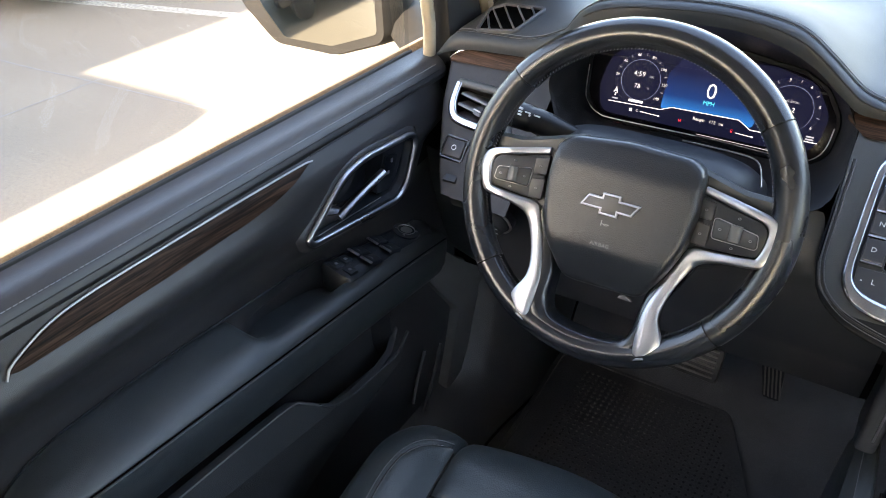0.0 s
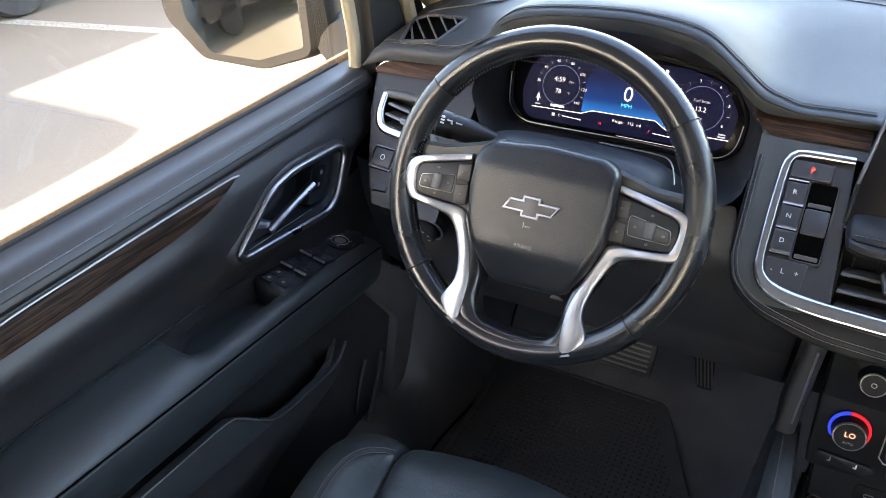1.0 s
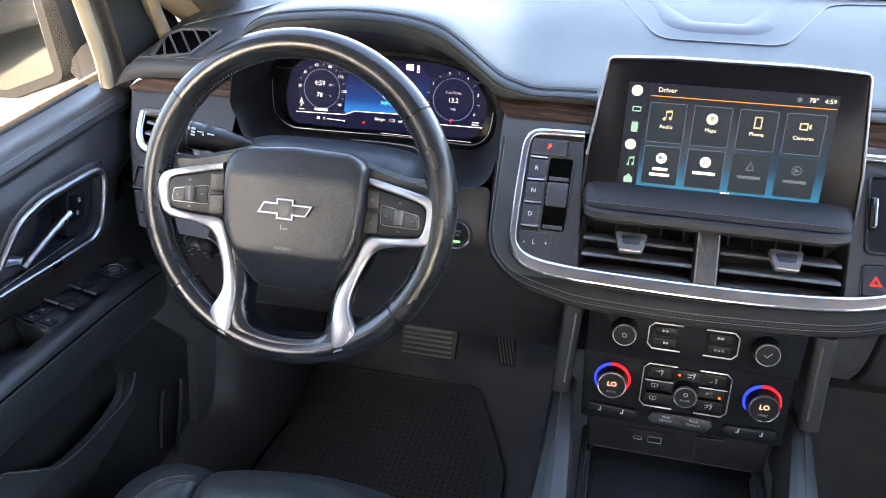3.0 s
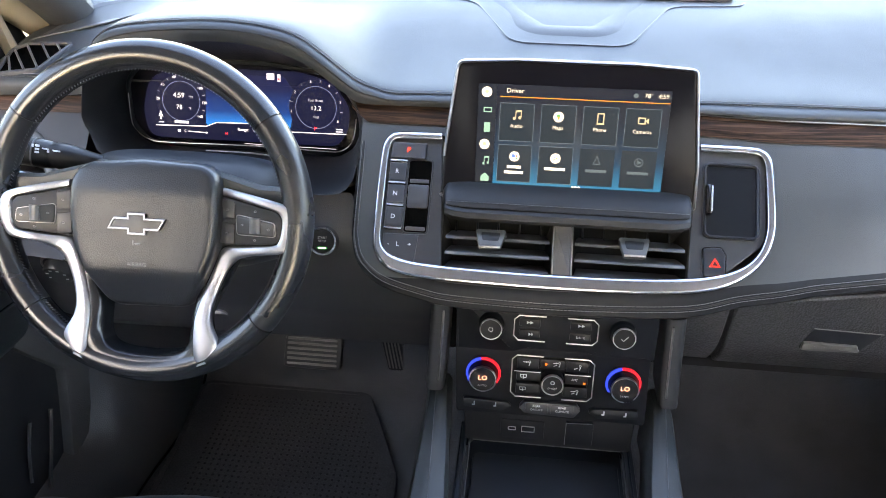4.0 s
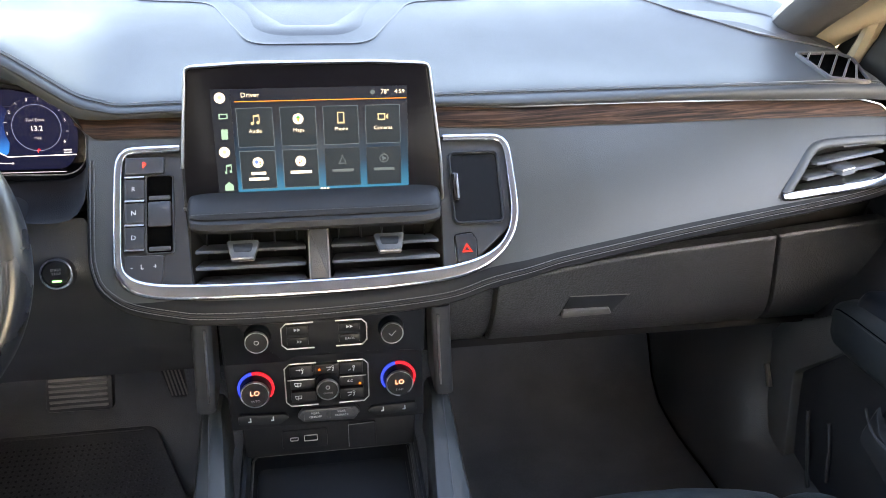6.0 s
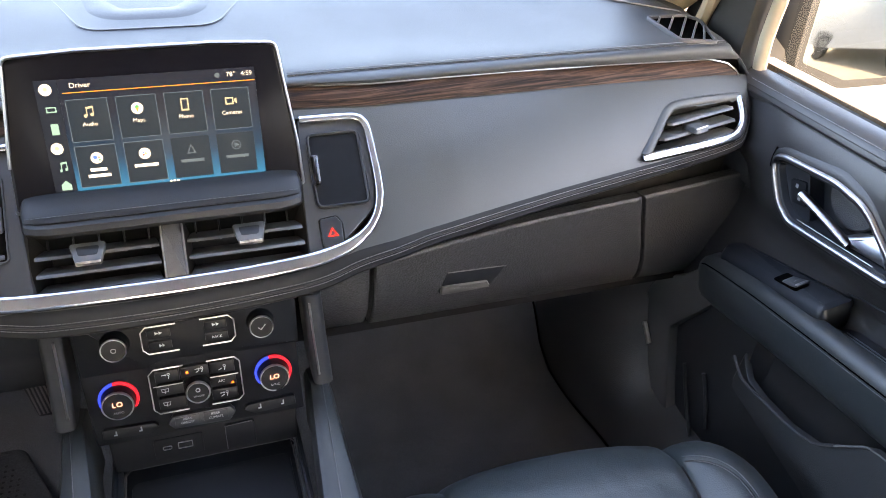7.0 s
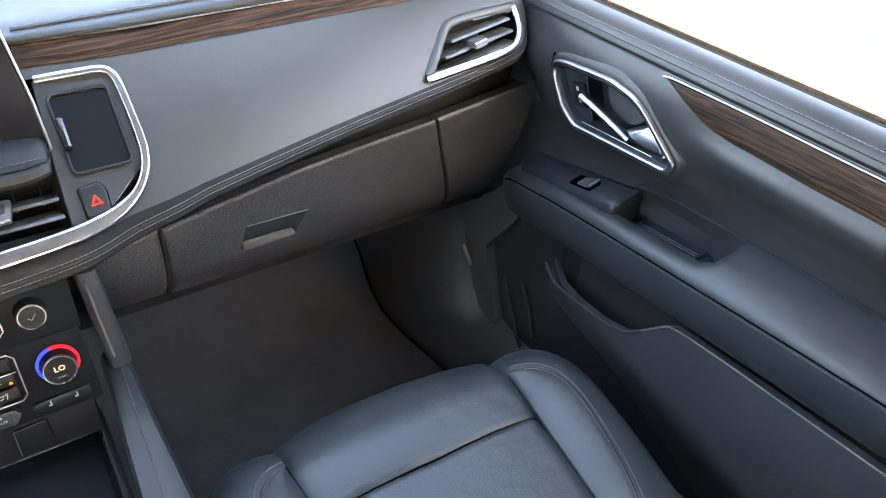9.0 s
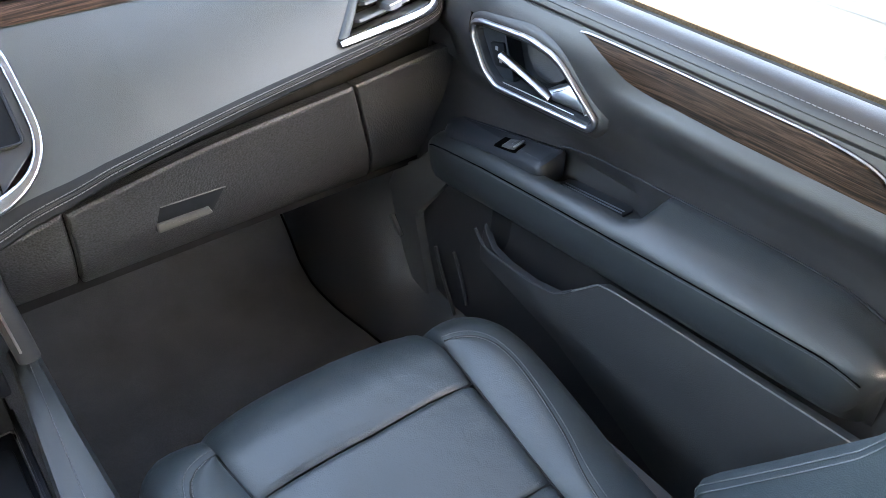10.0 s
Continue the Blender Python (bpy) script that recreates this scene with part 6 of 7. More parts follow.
def car_door(s, label):
    """A front door: skin, belt pad, wood, handle, armrest, pocket, window."""
    door = thing("vehicle_door", (s * .9, .35, .62), label, "car door", "front doors")
    lift = .003 if s > 0 else -.008

    def P(x, y, z):
        """A point of this door; the belt line sits a little differently on either side."""
        t = min(1, max(0, (z - 1.285) / .02)) if x < .88 else 0
        return Vector((s * x, y, z + lift * t))

    ys = line(1.065, -.30, 92)
    zs = [1.319, 1.310, 1.300, 1.290, 1.28, 1.27, 1.26, 1.25, 1.24, 1.23, 1.22, 1.21, 1.20, 1.19, 1.18, 1.16, 1.14, 1.12, 1.10, 1.08, 1.06, 1.04, 1.02, 1.0, .97, .93, .88, .84, .78, .72, .66]
    ring = ([(.948, 1.265), (.82, 1.275), (.772, 1.268), (.692, 1.212), (.703, 1.201), (.884, 1.177), (.910, 1.190)] if s < 0 else
            [(.932, 1.274), (.805, 1.285), (.752, 1.277), (.674, 1.220), (.685, 1.206), (.862, 1.193), (.890, 1.210)])
    fR = lambda u, v, w: P(.8215 - w, u, v)
    cup = inset(fillet(ring, .012, 4), -.003)
    part("skin", grid(lambda y, z: P(door_x(y, z), y, z), ys, zs, lambda y, z: not inside(cup, y, z)), DOOR_LEATHER, door, "soft black door panel")
    # belt pad along the window
    rg = []
    for y in line(1.06, -.30, 40):
        rg.append([P(a, y, b) for a, b in zip(SECT_X[:8], SECT_Z[:8])] + [P(.8405, y, 1.322), P(.845, y, 1.312), P(.87, y, 1.30)])
    part("belt_pad", loft(rg), DOOR_LEATHER, door, "padded leather belt line")
    part("seam_thread", stitches([P(.8475, y, 1.3375) for y in line(1.04, -.28, 40)], .0062, .0045, .0006), DARKSTITCH, door, "grey thread seam")
    part("seam_groove", tube([P(.8425, y, 1.3290) for y in line(1.04, -.28, 30)], .0008, n=5), DEEP, door)
    part("seam_groove", tube([P(door_x(y, 1.319), y, 1.319) for y in line(1.05, .735, 20)], .0012, n=5), DEEP, door)
    part("window_seal", tube([P(.8905, y, 1.3425) for y in line(1.035, -.30, 6)], .0040, .0045, 8), DEEP, door, "black rubber window seal")
    # Driver's ledge is narrowed in place of the shade on that side.
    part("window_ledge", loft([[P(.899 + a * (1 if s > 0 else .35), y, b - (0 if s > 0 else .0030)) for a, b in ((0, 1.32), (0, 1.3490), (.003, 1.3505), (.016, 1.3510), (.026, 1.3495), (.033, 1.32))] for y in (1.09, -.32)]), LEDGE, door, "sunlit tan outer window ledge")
    # wood strip and its chrome edge
    wd = [(.728, 1.3145), (.70, 1.3150), (.50, 1.3150), (.40, 1.3135), (.352, 1.306), (.325, 1.292), (.312, 1.2795), (.33, 1.2785), (.50, 1.2785), (.61, 1.281), (.645, 1.286), (.685, 1.2995)]
    wd = [(q.x, q.y) for q in resample([Vector((a, b, 0)) for a, b in wd], 60, closed=True)]
    fD = lambda u, v, w: P(door_x(u, v) - w, u, v)
    part("wood_trim", plate(wd, -.004, .0035, fD, .001), WOOD, door, "dark brown open-pore wood strip")
    ce = [(.732, 1.3145), (.70, 1.3168), (.50, 1.3168), (.40, 1.3155), (.350, 1.308), (.322, 1.293), (.309, 1.278)]
    part("chrome_line", tube([fD(a, b, .0035) for a, b in [(q.x, q.y) for q in curve([(a, b, 0) for a, b in ce], 40)]], .0013, .0013, 6), TRIM_LINE, door, "thin chrome line")
    # handle
    bz = fillet(ring, [.022, .12, .08, .010, .010, .03, .05], 8)
    bz = [(q.x, q.y) for q in resample([Vector((p[0], p[1], 0)) for p in bz], 110, closed=True)]
    handle = part("handle_bezel", tube([fR(a, b, .002) for a, b in bz], .0046, .0042, 10, closed=True, up=(s, 0, 0)), SATIN, door, "satin chrome handle surround")
    part("bezel_lip", loft([[P(min(.8225 - w, door_x(a, b) - w), a, b) for a, b in inset(bz, d)] for d, w in ((-.015, -.006), (-.010, -.0005), (-.005, .0012), (.0, .0015))], caps=False), DOOR_LEATHER, door, "soft rim round the handle", sharp=60)
    part("bezel_wall", loft([[fR(a, b, w) for a, b in inset(bz, d)] for d, w in ((.003, .002), (.008, .000), (.011, -.008), (.016, -.034))], caps="end"), DARK, door, "dark handle recess", smooth=False)
    dz = -.006 if s < 0 else 0
    part("recess_edge", tube([fR(a, b + dz, -.0005) for a, b in ((.850, 1.2045), (.80, 1.208), (.715, 1.2135))], .0007, n=6), SILVER, door)
    lv = [fR(.852 - .092 * t, 1.2465 - .026 * t - .004 * t * t + dz, .006 - .010 * t) for t in line(0, 1, 14)]
    part("lever", tube(lv, .0052, .0068, 12, up=(s, 0, 0)), SATIN, door, "bright chrome release lever")
    root = fillet([(.690, 1.2185 + dz), (.776, 1.2125 + dz), (.776, 1.222 + dz), (.752, 1.236 + dz), (.735, 1.2475 + dz), (.716, 1.2415 + dz)], [.003, .004, .006, .03, .006, .006], 5)
    part("lever_root", plate(root, -.03, -.0035, lambda u, v, w: fR(u, v, w - (.42 * (v - 1.2125 - dz) - .003 if w > -.02 else 0)), .006), SATIN, door, "brushed lever root")
    fC = plane_map(fR(.797, 1.262 + dz, -.0325), (0, s, 0), (0, 0, 1)) if s < 0 else plane_map(fR(.797, 1.262 + dz, -.0325), (0, -1, 0), (0, 0, 1))
    part("cup_disc", lathe([(.044, .0), (.042, .003), (.040, .003), (.036, .0005), (.0004, .0)], fC), PLASTIC, door, "round dished cup")
    # front field of the recess with the lock keys
    o = fillet([(.917, 1.2625), (.862, 1.268), (.836, 1.2055), (.866, 1.2015), (.887, 1.2165)], .005, 4)
    part("lock_field", plate([(a + (.014 if s < 0 else 0), b + dz) for a, b in o], -.034, -.009, fR, .0012), DARK, door, "dark field beside the lever", smooth=False)
    lk = part("lock_keys", plate(fillet([(a + (.014 if s < 0 else 0), b + dz) for a, b in ((.861, 1.257), (.889, 1.250), (.875, 1.219), (.848, 1.224))], .004, 3), -.010, -.0055, fR, .001), KEY_BLACK, door, "black lock keys")
    for a, b in ((.873, 1.2455), (.863, 1.2305)):
        a, b = a + (.014 if s < 0 else 0), b + dz
        part("mark", plate(fillet([(a - .0025, b - .003), (a + .0030, b - .003), (a + .0035, b + .003), (a - .0015, b + .003)], .001, 3), -.006, -.0050, fR, .0002), PRINT_DIM, lk, "grey padlock symbol")
    # armrest: rail with its rolled edge, pad behind the cup
    crease_z = lambda y: interp(y, [.25, .275, .30, .34, .40, .47, .54, .60, .68, .73, .77], [1.128, 1.145, 1.156, 1.1640, 1.1645, 1.1620, 1.1575, 1.1545, 1.1505, 1.142, 1.132])
    rg = []
    for y in [1.025, 1.018, 1.005, .985] + line(.965, .61, 16) + [.600, .594, .590, .586, .582, .577, .572, .567, .562, .558, .550, .540, .525] + line(.51, .29, 10) + [.275, .26, .254, .250]:
        xi, ze = arm_edge(y)
        ze -= s * .004
        k = min(1, max(.15, (y - .246) / .03)) if y < .28 else min(1, (1.032 - y) / .05 + .15)
        t = max(0, min(1, (.594 - y) / .034))
        t = t * t * (3 - 2 * t)
        e = min(1, max(0, (y - .250) / .07)) ** .5
        zo = max(.004, 1.164 - ze) * e * t
        zc = crease_z(y) * t + (ze - .022) * (1 - t)
        dx = door_x(y, zc)
        sec = [(dx + .012, zc - .006), (dx + .001, zc - .003), (dx - .006, zc + .003 * t), (dx - .018, ze + (zc - ze) * .84 + .005 * t), (xi + .036, ze + (zc - ze) * .46 + .006 * t)] if t > 0 else \
              [(.885, ze - .022), (.86, ze - .022), (.835, ze - .022), (xi + .034, ze - .022), (xi + .032, ze - .010)]
        rg.append([P(a, y, b) for a, b in sec] + [P(xi + a * k, y, ze + b * k + zo * c) for a, b, c in ((.030, .005, .32), (.021, .0050, .17), (.012, .003, .05), (.004, -.004, 0), (.0, -.014, 0), (.001, -.034, 0), (.004, -.056, 0), (.009, -.075, 0), (.020, -.090, 0))] + [P(.83, y, ze - .102)])
    part("armrest", loft(rg, closed=False, caps=False), ARM_LEATHER, door, "padded leather armrest with rolled edge", sharp=60)
    # Dark tube laid in the crease paints the contact shade.
    part("pad_crease_shade", tube([P(door_x(y, crease_z(y)) - .0030, y, crease_z(y) + .0016) for y in line(.755, .262, 50)], .0016, n=8), DARK, door, "dark tube for the shade in the crease above the pad")
    part("seam_thread", stitches([P(arm_edge(y)[0] + .0003, y, arm_edge(y)[1] - s * .006 - .0142 - .012 * max(0, (.32 - y) / .06) ** 2) for y in line(.985, .268, 50)], .0055, .0044, .0007), STITCH, door)
    part("seam_groove", tube([P(arm_edge(y)[0] + .0006, y, arm_edge(y)[1] - s * .006 - .010 - .012 * max(0, (.32 - y) / .06) ** 2) for y in line(.99, .268, 50)], .0011, n=5), GAP_SHADE, door)
    # pull cup between pad and switch plate
    fU = lambda u, v, w: P(v, u, arm_edge(u)[1] - s * .004 - (.0218 if s > 0 else .030) + w)
    part("cup_inlay", plate(fillet(box2(.618, .735, .822, .862), .006, 3), -.002, .0040, fU, .001), DARK, door, "dark cup inlay")
    for xx in ((.838, .844) if s > 0 else (.838,)):
        part("cup_line", tube([fU(.622, xx, .0046), fU(.728, xx, .0046)], .0010, n=5), SATIN, door, "thin bright line in the pull cup")
    # switch plate
    fw = lambda u, v, w: P(v, u, interp(u, [.70, .95], [1.138, 1.090]) + w + .012 * max(0, (v - .80) / .05))
    part("switch_plate", plate(fillet([(.738, .797), (.955, .804), (.972, .825), (.957, .850), (.738, .854)], [.016, .02, .02, .012, .012], 5), -.045, .0, fw, .012), DARK, door, "black switch plate")
    if s > 0:
        # No hollow is cut; this black plate paints the shade round the switch.
        part("switch_recess_shade", plate(fillet(box2(.798, .842, .806, .829), .003, 3), -.001, .0012, fw, .0004), GAP_SHADE, door, "flat black plate for the shade round the switch")
    keys_ = ((.803, .820), (.850, .822)) if s < 0 else ((.815, .8175),)
    for y, x in keys_:
        for dx in ((-.0115, .0115) if s < 0 else (0,)):
            k_ = part("window_switch", plate(fillet(box2(y - .015, y + .013, x + dx - .0095, x + dx + .0095), .002, 3), -.002, .003, lambda u, v, w, y=y: fw(u, v, w + .006 * max(0, (y + .004 - u)) / .02), .0015), SLAT if s > 0 else DARK, door, "black window switch")
            part("mark", rim([(y - .004 + .0032 * math.cos(a), x + dx + .004 * math.sin(a)) for a in line(0, 5.6, 9)], .0009, .0055, .0062, fw, .0001), PRINT_DIM, k_, "white window symbol")
            part("switch_tip", plate(box2(y - .0155, y - .011, x + dx - .0095, x + dx + .0095), .006, .0082, fw, .0008), SILVER, k_)
    if s < 0:
        part("mirror_pad", lathe([(.020, 0), (.020, .003), (.017, .0045), (.0004, .0035)], lambda a, b, c: fw(.912 + a * 1.15, .826 + b, c)), DARK, door, "round mirror adjuster")
        part("mirror_ring", lathe([(.013, .004), (.0135, .0048), (.0125, .0052), (.012, .004)], lambda a, b, c: fw(.912 + a * 1.1, .826 + b, c)), SILVER, door)
        for y, x in ((.757, .812), (.772, .832), (.752, .832)):
            k_ = part("small_key", plate(fillet(box2(y - .008, y + .008, x - .008, x + .008), .0015, 2), -.002, .002, fw, .001), DARK, door, "small black key")
            part("mark", plate(box2(y - .0025, y + .0025, x - .002, x + .002), .002, .0026, fw, .0001), PRINT_DIM, k_)
        for a in (30, 120, 210, 300):
            part("mark", plate(box2(.912 + .019 * math.cos(math.radians(a)) - .0018, .912 + .019 * math.cos(math.radians(a)) + .0018, .826 + .014 * math.sin(math.radians(a)) - .0018, .826 + .014 * math.sin(math.radians(a)) + .0018), .003, .0048, fw, .0001), PRINT_DIM, door)
    # lower trim, map pocket with its bright edge
    pk_ = [(.855, .70), (.862, .90), (.850, .962), (.838, .950), (.818, .9375), (.775, .939), (.715, .943), (.668, .955), (.640, .980), (.614, 1.006), (.590, 1.0235), (.50, 1.0325), (.34, 1.043), (.10, 1.058), (-.28, 1.08), (-.28, .70)]
    part("map_pocket", plate([(a, b) for a, b in pk_], -.012, .0, lambda u, v, w: P(.788 - w + .028 * max(0, (.86 - v) / .2) + .02 * max(0, (u - .74) / .11) ** 2, u, v), .003), mat("pocket_plastic", (.034, .0355, .0375), .45, bump=.5, bump_scale=620, voronoi=True), door, "black moulded map pocket")
    part("pocket_edge", tube(curve([P(.787, a, b + .001) for a, b in pk_[8:15]], 50), .0012, .0012, 6), mat("light_edge", (.15, .15, .145), .45), door, "light grey line along the pocket edge")
    part("pocket_lip", tube(curve([P(.789, a, b + .001) for a, b in pk_[2:9]], 30), .0028, .0024, 6), PLASTIC, door)
    # speaker housing at the front foot of the door
    sp = fillet([(1.02, .60), (1.10, .68), (1.14, .78), (1.152, .85), (1.10, .94), (1.033, .99), (.977, 1.048), (.925, 1.016), (.968, .955), (1.032, .873), (1.003, .778), (.972, .68), (.95, .60)], .02, 4)
    part("speaker_grille", plate(sp, -.03, .0, lambda u, v, w: P(.806 - w + .012 * max(0, (u - 1.05) / .1) ** 2, u, v), .008), mat("speaker_trim", (.080, .079, .078), .5, bump=.6, bump_scale=700, voronoi=True), door, "dark speaker grille housing")
    if s > 0:
        part("speaker_badge", plate(fillet([(1.104, .832), (1.097, .838), (1.069, .806), (1.076, .800)], .002, 3), -.003, .003, lambda u, v, w: P(.8045 - w, u, v), .0008), SILVER, door, "small bright badge bar")
    part("trim_ridge", tube(curve([P(.804, .966, .845), P(.806, .945, .79), P(.812, .907, .70)], 10), .0035, .0035, 6), mat("ridge_plastic", (.055, .054, .054), .4), door, "raised moulding on the lower trim")
    part("trim_ridge", tube(curve([P(.806, .918, .862), P(.809, .900, .82), P(.813, .885, .76)], 10), .0035, .0035, 6), PLASTIC, door)
    # window frame and pane
    part("window_frame", tube(curve([P(.868, 1.052, 1.335), P(.867, 1.050, 1.42), P(.868, 1.00, 1.60), P(.868, .80, 1.76), P(.868, .55, 1.835), P(.868, -.30, 1.85)], 60), .012, .009, 10, up=(s, 0, 0)), BEIGE, door, "tan window frame")
    pane = part("window_pane", ([P(.897, 1.04, 1.325), P(.895, 1.04, 1.45), P(.892, .99, 1.62), P(.890, .80, 1.765), P(.888, .55, 1.83), P(.888, -.3, 1.85), P(.897, -.3, 1.325)], [[0, 1, 2, 6], [2, 3, 5, 6], [3, 4, 5]]), PANE, door, "dusty side window glass", smooth=False)
    pane.visible_shadow = False
    return door


car_door(-1, "black leather-trimmed driver door with wood strip and switches")
car_door(1, "black leather-trimmed passenger door with wood strip and switch")


HOUSING = mat("mirror_housing_plastic", (.0085, .0078, .007), .6, spec=.1)


def side_mirror(s):
    mir = thing("side_mirror", (s * 1.08, 1.17, 1.25), "black door mirror with dusty glass outside the window", "door mirror", "door mirrors")
    # the face looks rearward and in
    f = plane_map((s * 1.235, 1.20, 1.37), (1, .12 * s, 0), (0, .05, 1))
    o = fillet([(-.180 * s, -.075), (-.06 * s, -.125), (.09 * s, -.135), (.180 * s, -.07), (.195 * s, .03), (.165 * s, .14), (-.17 * s, .14)], [.03, .05, .05, .05, .05, .04, .03], 6)
    o = [(u * 1.12, v) for u, v in (o if s > 0 else o[::-1])]
    part("housing", loft([[f(p[0], p[1], w) for p in inset(o, d)] for d, w in ((.0, .012), (-.004, -.004), (-.004, -.05), (.02, -.10), (.05, -.115))], caps=True), HOUSING, mir, "dark plastic housing")
    part("frame", plate(inset(o, .001), .0, .0100, f, .004), HOUSING, mir, "broad dark face of the housing")
    part("glass", plate([(u * .74 if s * u > 0 else u, v) for u, v in inset(o, .016)], .009, .0135, f, .001), MIRROR, mir, "dusty mirror glass, its dim reflection put into the colour")
    part("foot", tube(curve([(s * .905, 1.12, 1.30), (s * .98, 1.20, 1.30), (s * 1.10, 1.27, 1.33)], 8), .05, .03, 10), HOUSING, mir)


side_mirror(-1)
side_mirror(1)

# ---- seats ----
def car_seat(cx, label, nose=0.0):
    """A leather bucket seat: front panel, centre panel, bolsters, backrest."""
    seat = thing("bucket_seat", (cx, .35, .62), label, "car seat", "front seats")

    def P(x, y, z):
        """A point of the seat; the passenger cushion reaches a little further forward beside the console."""
        k = min(1, max(0, (y - .50) / .20)) * min(1, max(0, -x / .22)) if nose else 0
        return Vector((cx + x - .007 * k, y + .020 * k, z))

    def top_z(y):
        """Height of the cushion along its length."""
        return interp(y, [.06, .20, .40, .55, .66, .78], [.865, .872, .888, .906, .917, .917])

    def half(y):
        return interp(y, [.06, .45, .64, .755], [.126, .139, .154, .1655])

    def seam_bow(x, y):
        """The cross seams bow forward in the middle."""
        return .007 * max(0, 1 - (x / half(y)) ** 2) * min(1, max(0, (y - .40) / .20))

    def panel(name, y0, y1, puff, lab, nx=41, ny=45, front=False):
        """A puffed cushion field whose edges dip into the seams."""
        def at(u, v):
            y = y0 + (y1 - y0) * v
            hw = half(y)
            x = -hw + 2 * hw * u
            ex = min(u, 1 - u) * 2 * hw
            ey = min(v, 1 - v) * (y1 - y0) if not front else v * (y1 - y0)
            dip_ = max(0, 1 - ex / .016) ** 2 * .007 + max(0, 1 - ey / .008) ** 2 * .004
            z = top_z(y) + puff * math.sin(math.pi * min(.999, max(.001, u))) ** .6 - dip_ + .0016 * noise.noise(Vector((x * 14, y * 26, cx))) + .0009 * noise.noise(Vector((x * 60 + y * 30, y * 22, 3 + cx)))
            dome = 1 - (2 * u - 1) ** 2
            y += seam_bow(x, y)
            if front:
                k = v * v * (3 - 2 * v)
                q = max(0, (v - .46) / .54)
                a = min(1, q) * math.pi / 2
                y = y0 + (.700 - y0) * min(1, v / .46) + seam_bow(x, y0) * (1 - min(1, v / .46))
                return P(x * (1 - .01 * q), y + (.074 + nose + .024 * dome) * math.sin(a), z + (.007 + .008 * dome) * k - .085 * (1 - math.cos(a)))
            return P(x, y, z)
        return part(name, grid(at, line(0, 1, nx), line(0, 1, ny)), SEAT_LEATHER, seat, lab)

    panel("front_panel", .640, .768, .005, "smooth front cushion field", front=True)
    panel("center_panel", .474, .638, .004, "creased centre cushion field")
    panel("rear_panel", .06, .472, .004, "rear cushion field")
    part("front_skirt", grid(lambda u, v: P(-.20 + .40 * u, .768 + nose - .055 * v - .03 * abs(2 * u - 1) ** 3, .845 - .20 * v), line(0, 1, 13), line(0, 1, 6)), SEAT_LEATHER, seat, "leather front skirt")
    part("seat_base", rbox(cx - .22, cx + .22, .05, .69, .64, .80, .03, .02), PLASTIC, seat, "black seat base")
    for s in (-1, 1):
        n = 44
        I_ = curve([(.1640, .714, 0), (.158, .66, 0), (.150, .58, 0), (.139, .45, 0), (.131, .25, 0), (.126, .06, 0)], n)
        S_ = curve([(.1645, .714, 0), (.185, .706, 0), (.204, .688, 0), (.214, .655, 0), (.211, .60, 0), (.189, .505, 0), (.163, .43, 0), (.153, .34, 0), (.146, .06, 0)], n)
        O_ = curve([(.1675, .764 + nose * .5, 0), (.194, .765 + nose * .5, 0), (.225, .756 + nose * .4, 0), (.250, .730 + nose * .2, 0), (.2645, .688, 0), (.265, .62, 0), (.254, .52, 0), (.240, .40, 0), (.228, .06, 0)], n)
        rows_in, rows_out = [], []
        for i in range(n):
            zi = top_z(I_[i].y) - .004
            zs_ = top_z(S_[i].y) + .019 - .012 * max(0, 1 - i / 9) ** 2
            zo_ = top_z(O_[i].y) - .014 - .045 * max(0, 1 - i / 8) ** 1.5
            r1 = []
            for t in (0, .06, .14, .3, .5, .7, .88, 1):
                p = I_[i].lerp(S_[i], t)
                r1.append(P(s * p.x, p.y, zi + (zs_ - zi) * math.sin(t * math.pi / 2) ** .8 - (.0015 if t == 1 else 0)))
            r2 = []
            for t in (0, .1, .25, .4, .55, .7, .82, .92, 1):
                p = S_[i].lerp(O_[i], math.sin(t * math.pi / 2))
                r2.append(P(s * p.x, p.y, zs_ - (.0015 if t == 0 else 0) - (zs_ - zo_) * (1 - math.cos(t * math.pi / 2))))
            for dz, k in ((.03, .0), (.07, -.004), (.13, -.012), (.2, -.03)):
                r2.append(P(s * (O_[i].x + k), O_[i].y + k * .5 * max(0, 1 - i / 14), zo_ - dz))
            if i == 0:
                rows_out.append([P((p.x - cx) - s * .006, p.y - .002, p.z - .02) for p in r2])
            rows_in.append(r1)
            rows_out.append(r2)
        part("bolster", merge(loft(rows_in, closed=False, caps=False), loft(rows_out, closed=False, caps=False)), SEAT_LEATHER, seat, "stitched side bolster", sharp=70)
        up_ = Vector((0, 0, .0007))
        part("seam_thread", stitches([r_[-2].lerp(r_[-1], .80) + up_ for r_ in rows_in], .0058, .0043, .0007), DARKSTITCH, seat, "grey double seam")
        part("seam_thread", stitches([r_[0].lerp(r_[1], .9) + up_ for r_ in rows_out[1:]], .0058, .0043, .0007), DARKSTITCH, seat, "grey double seam")
        part("seam_groove", tube([r_[0] + Vector((0, 0, .0006)) for r_ in rows_out[1:]], .0012, n=5), DEEP, seat)
        part("seam_groove", tube([P(s * p.x, p.y, top_z(p.y) - .0045) for p in I_], .0018, n=5), DEEP, seat)
        part("side_shield", grid(lambda u, v, s=s: P(s * (.250 + .012 * math.sin(v * 3)), -.02 + .66 * u, .64 + .13 * v), line(0, 1, 8), line(0, 1, 5)), PLASTIC, seat, "black side shield")
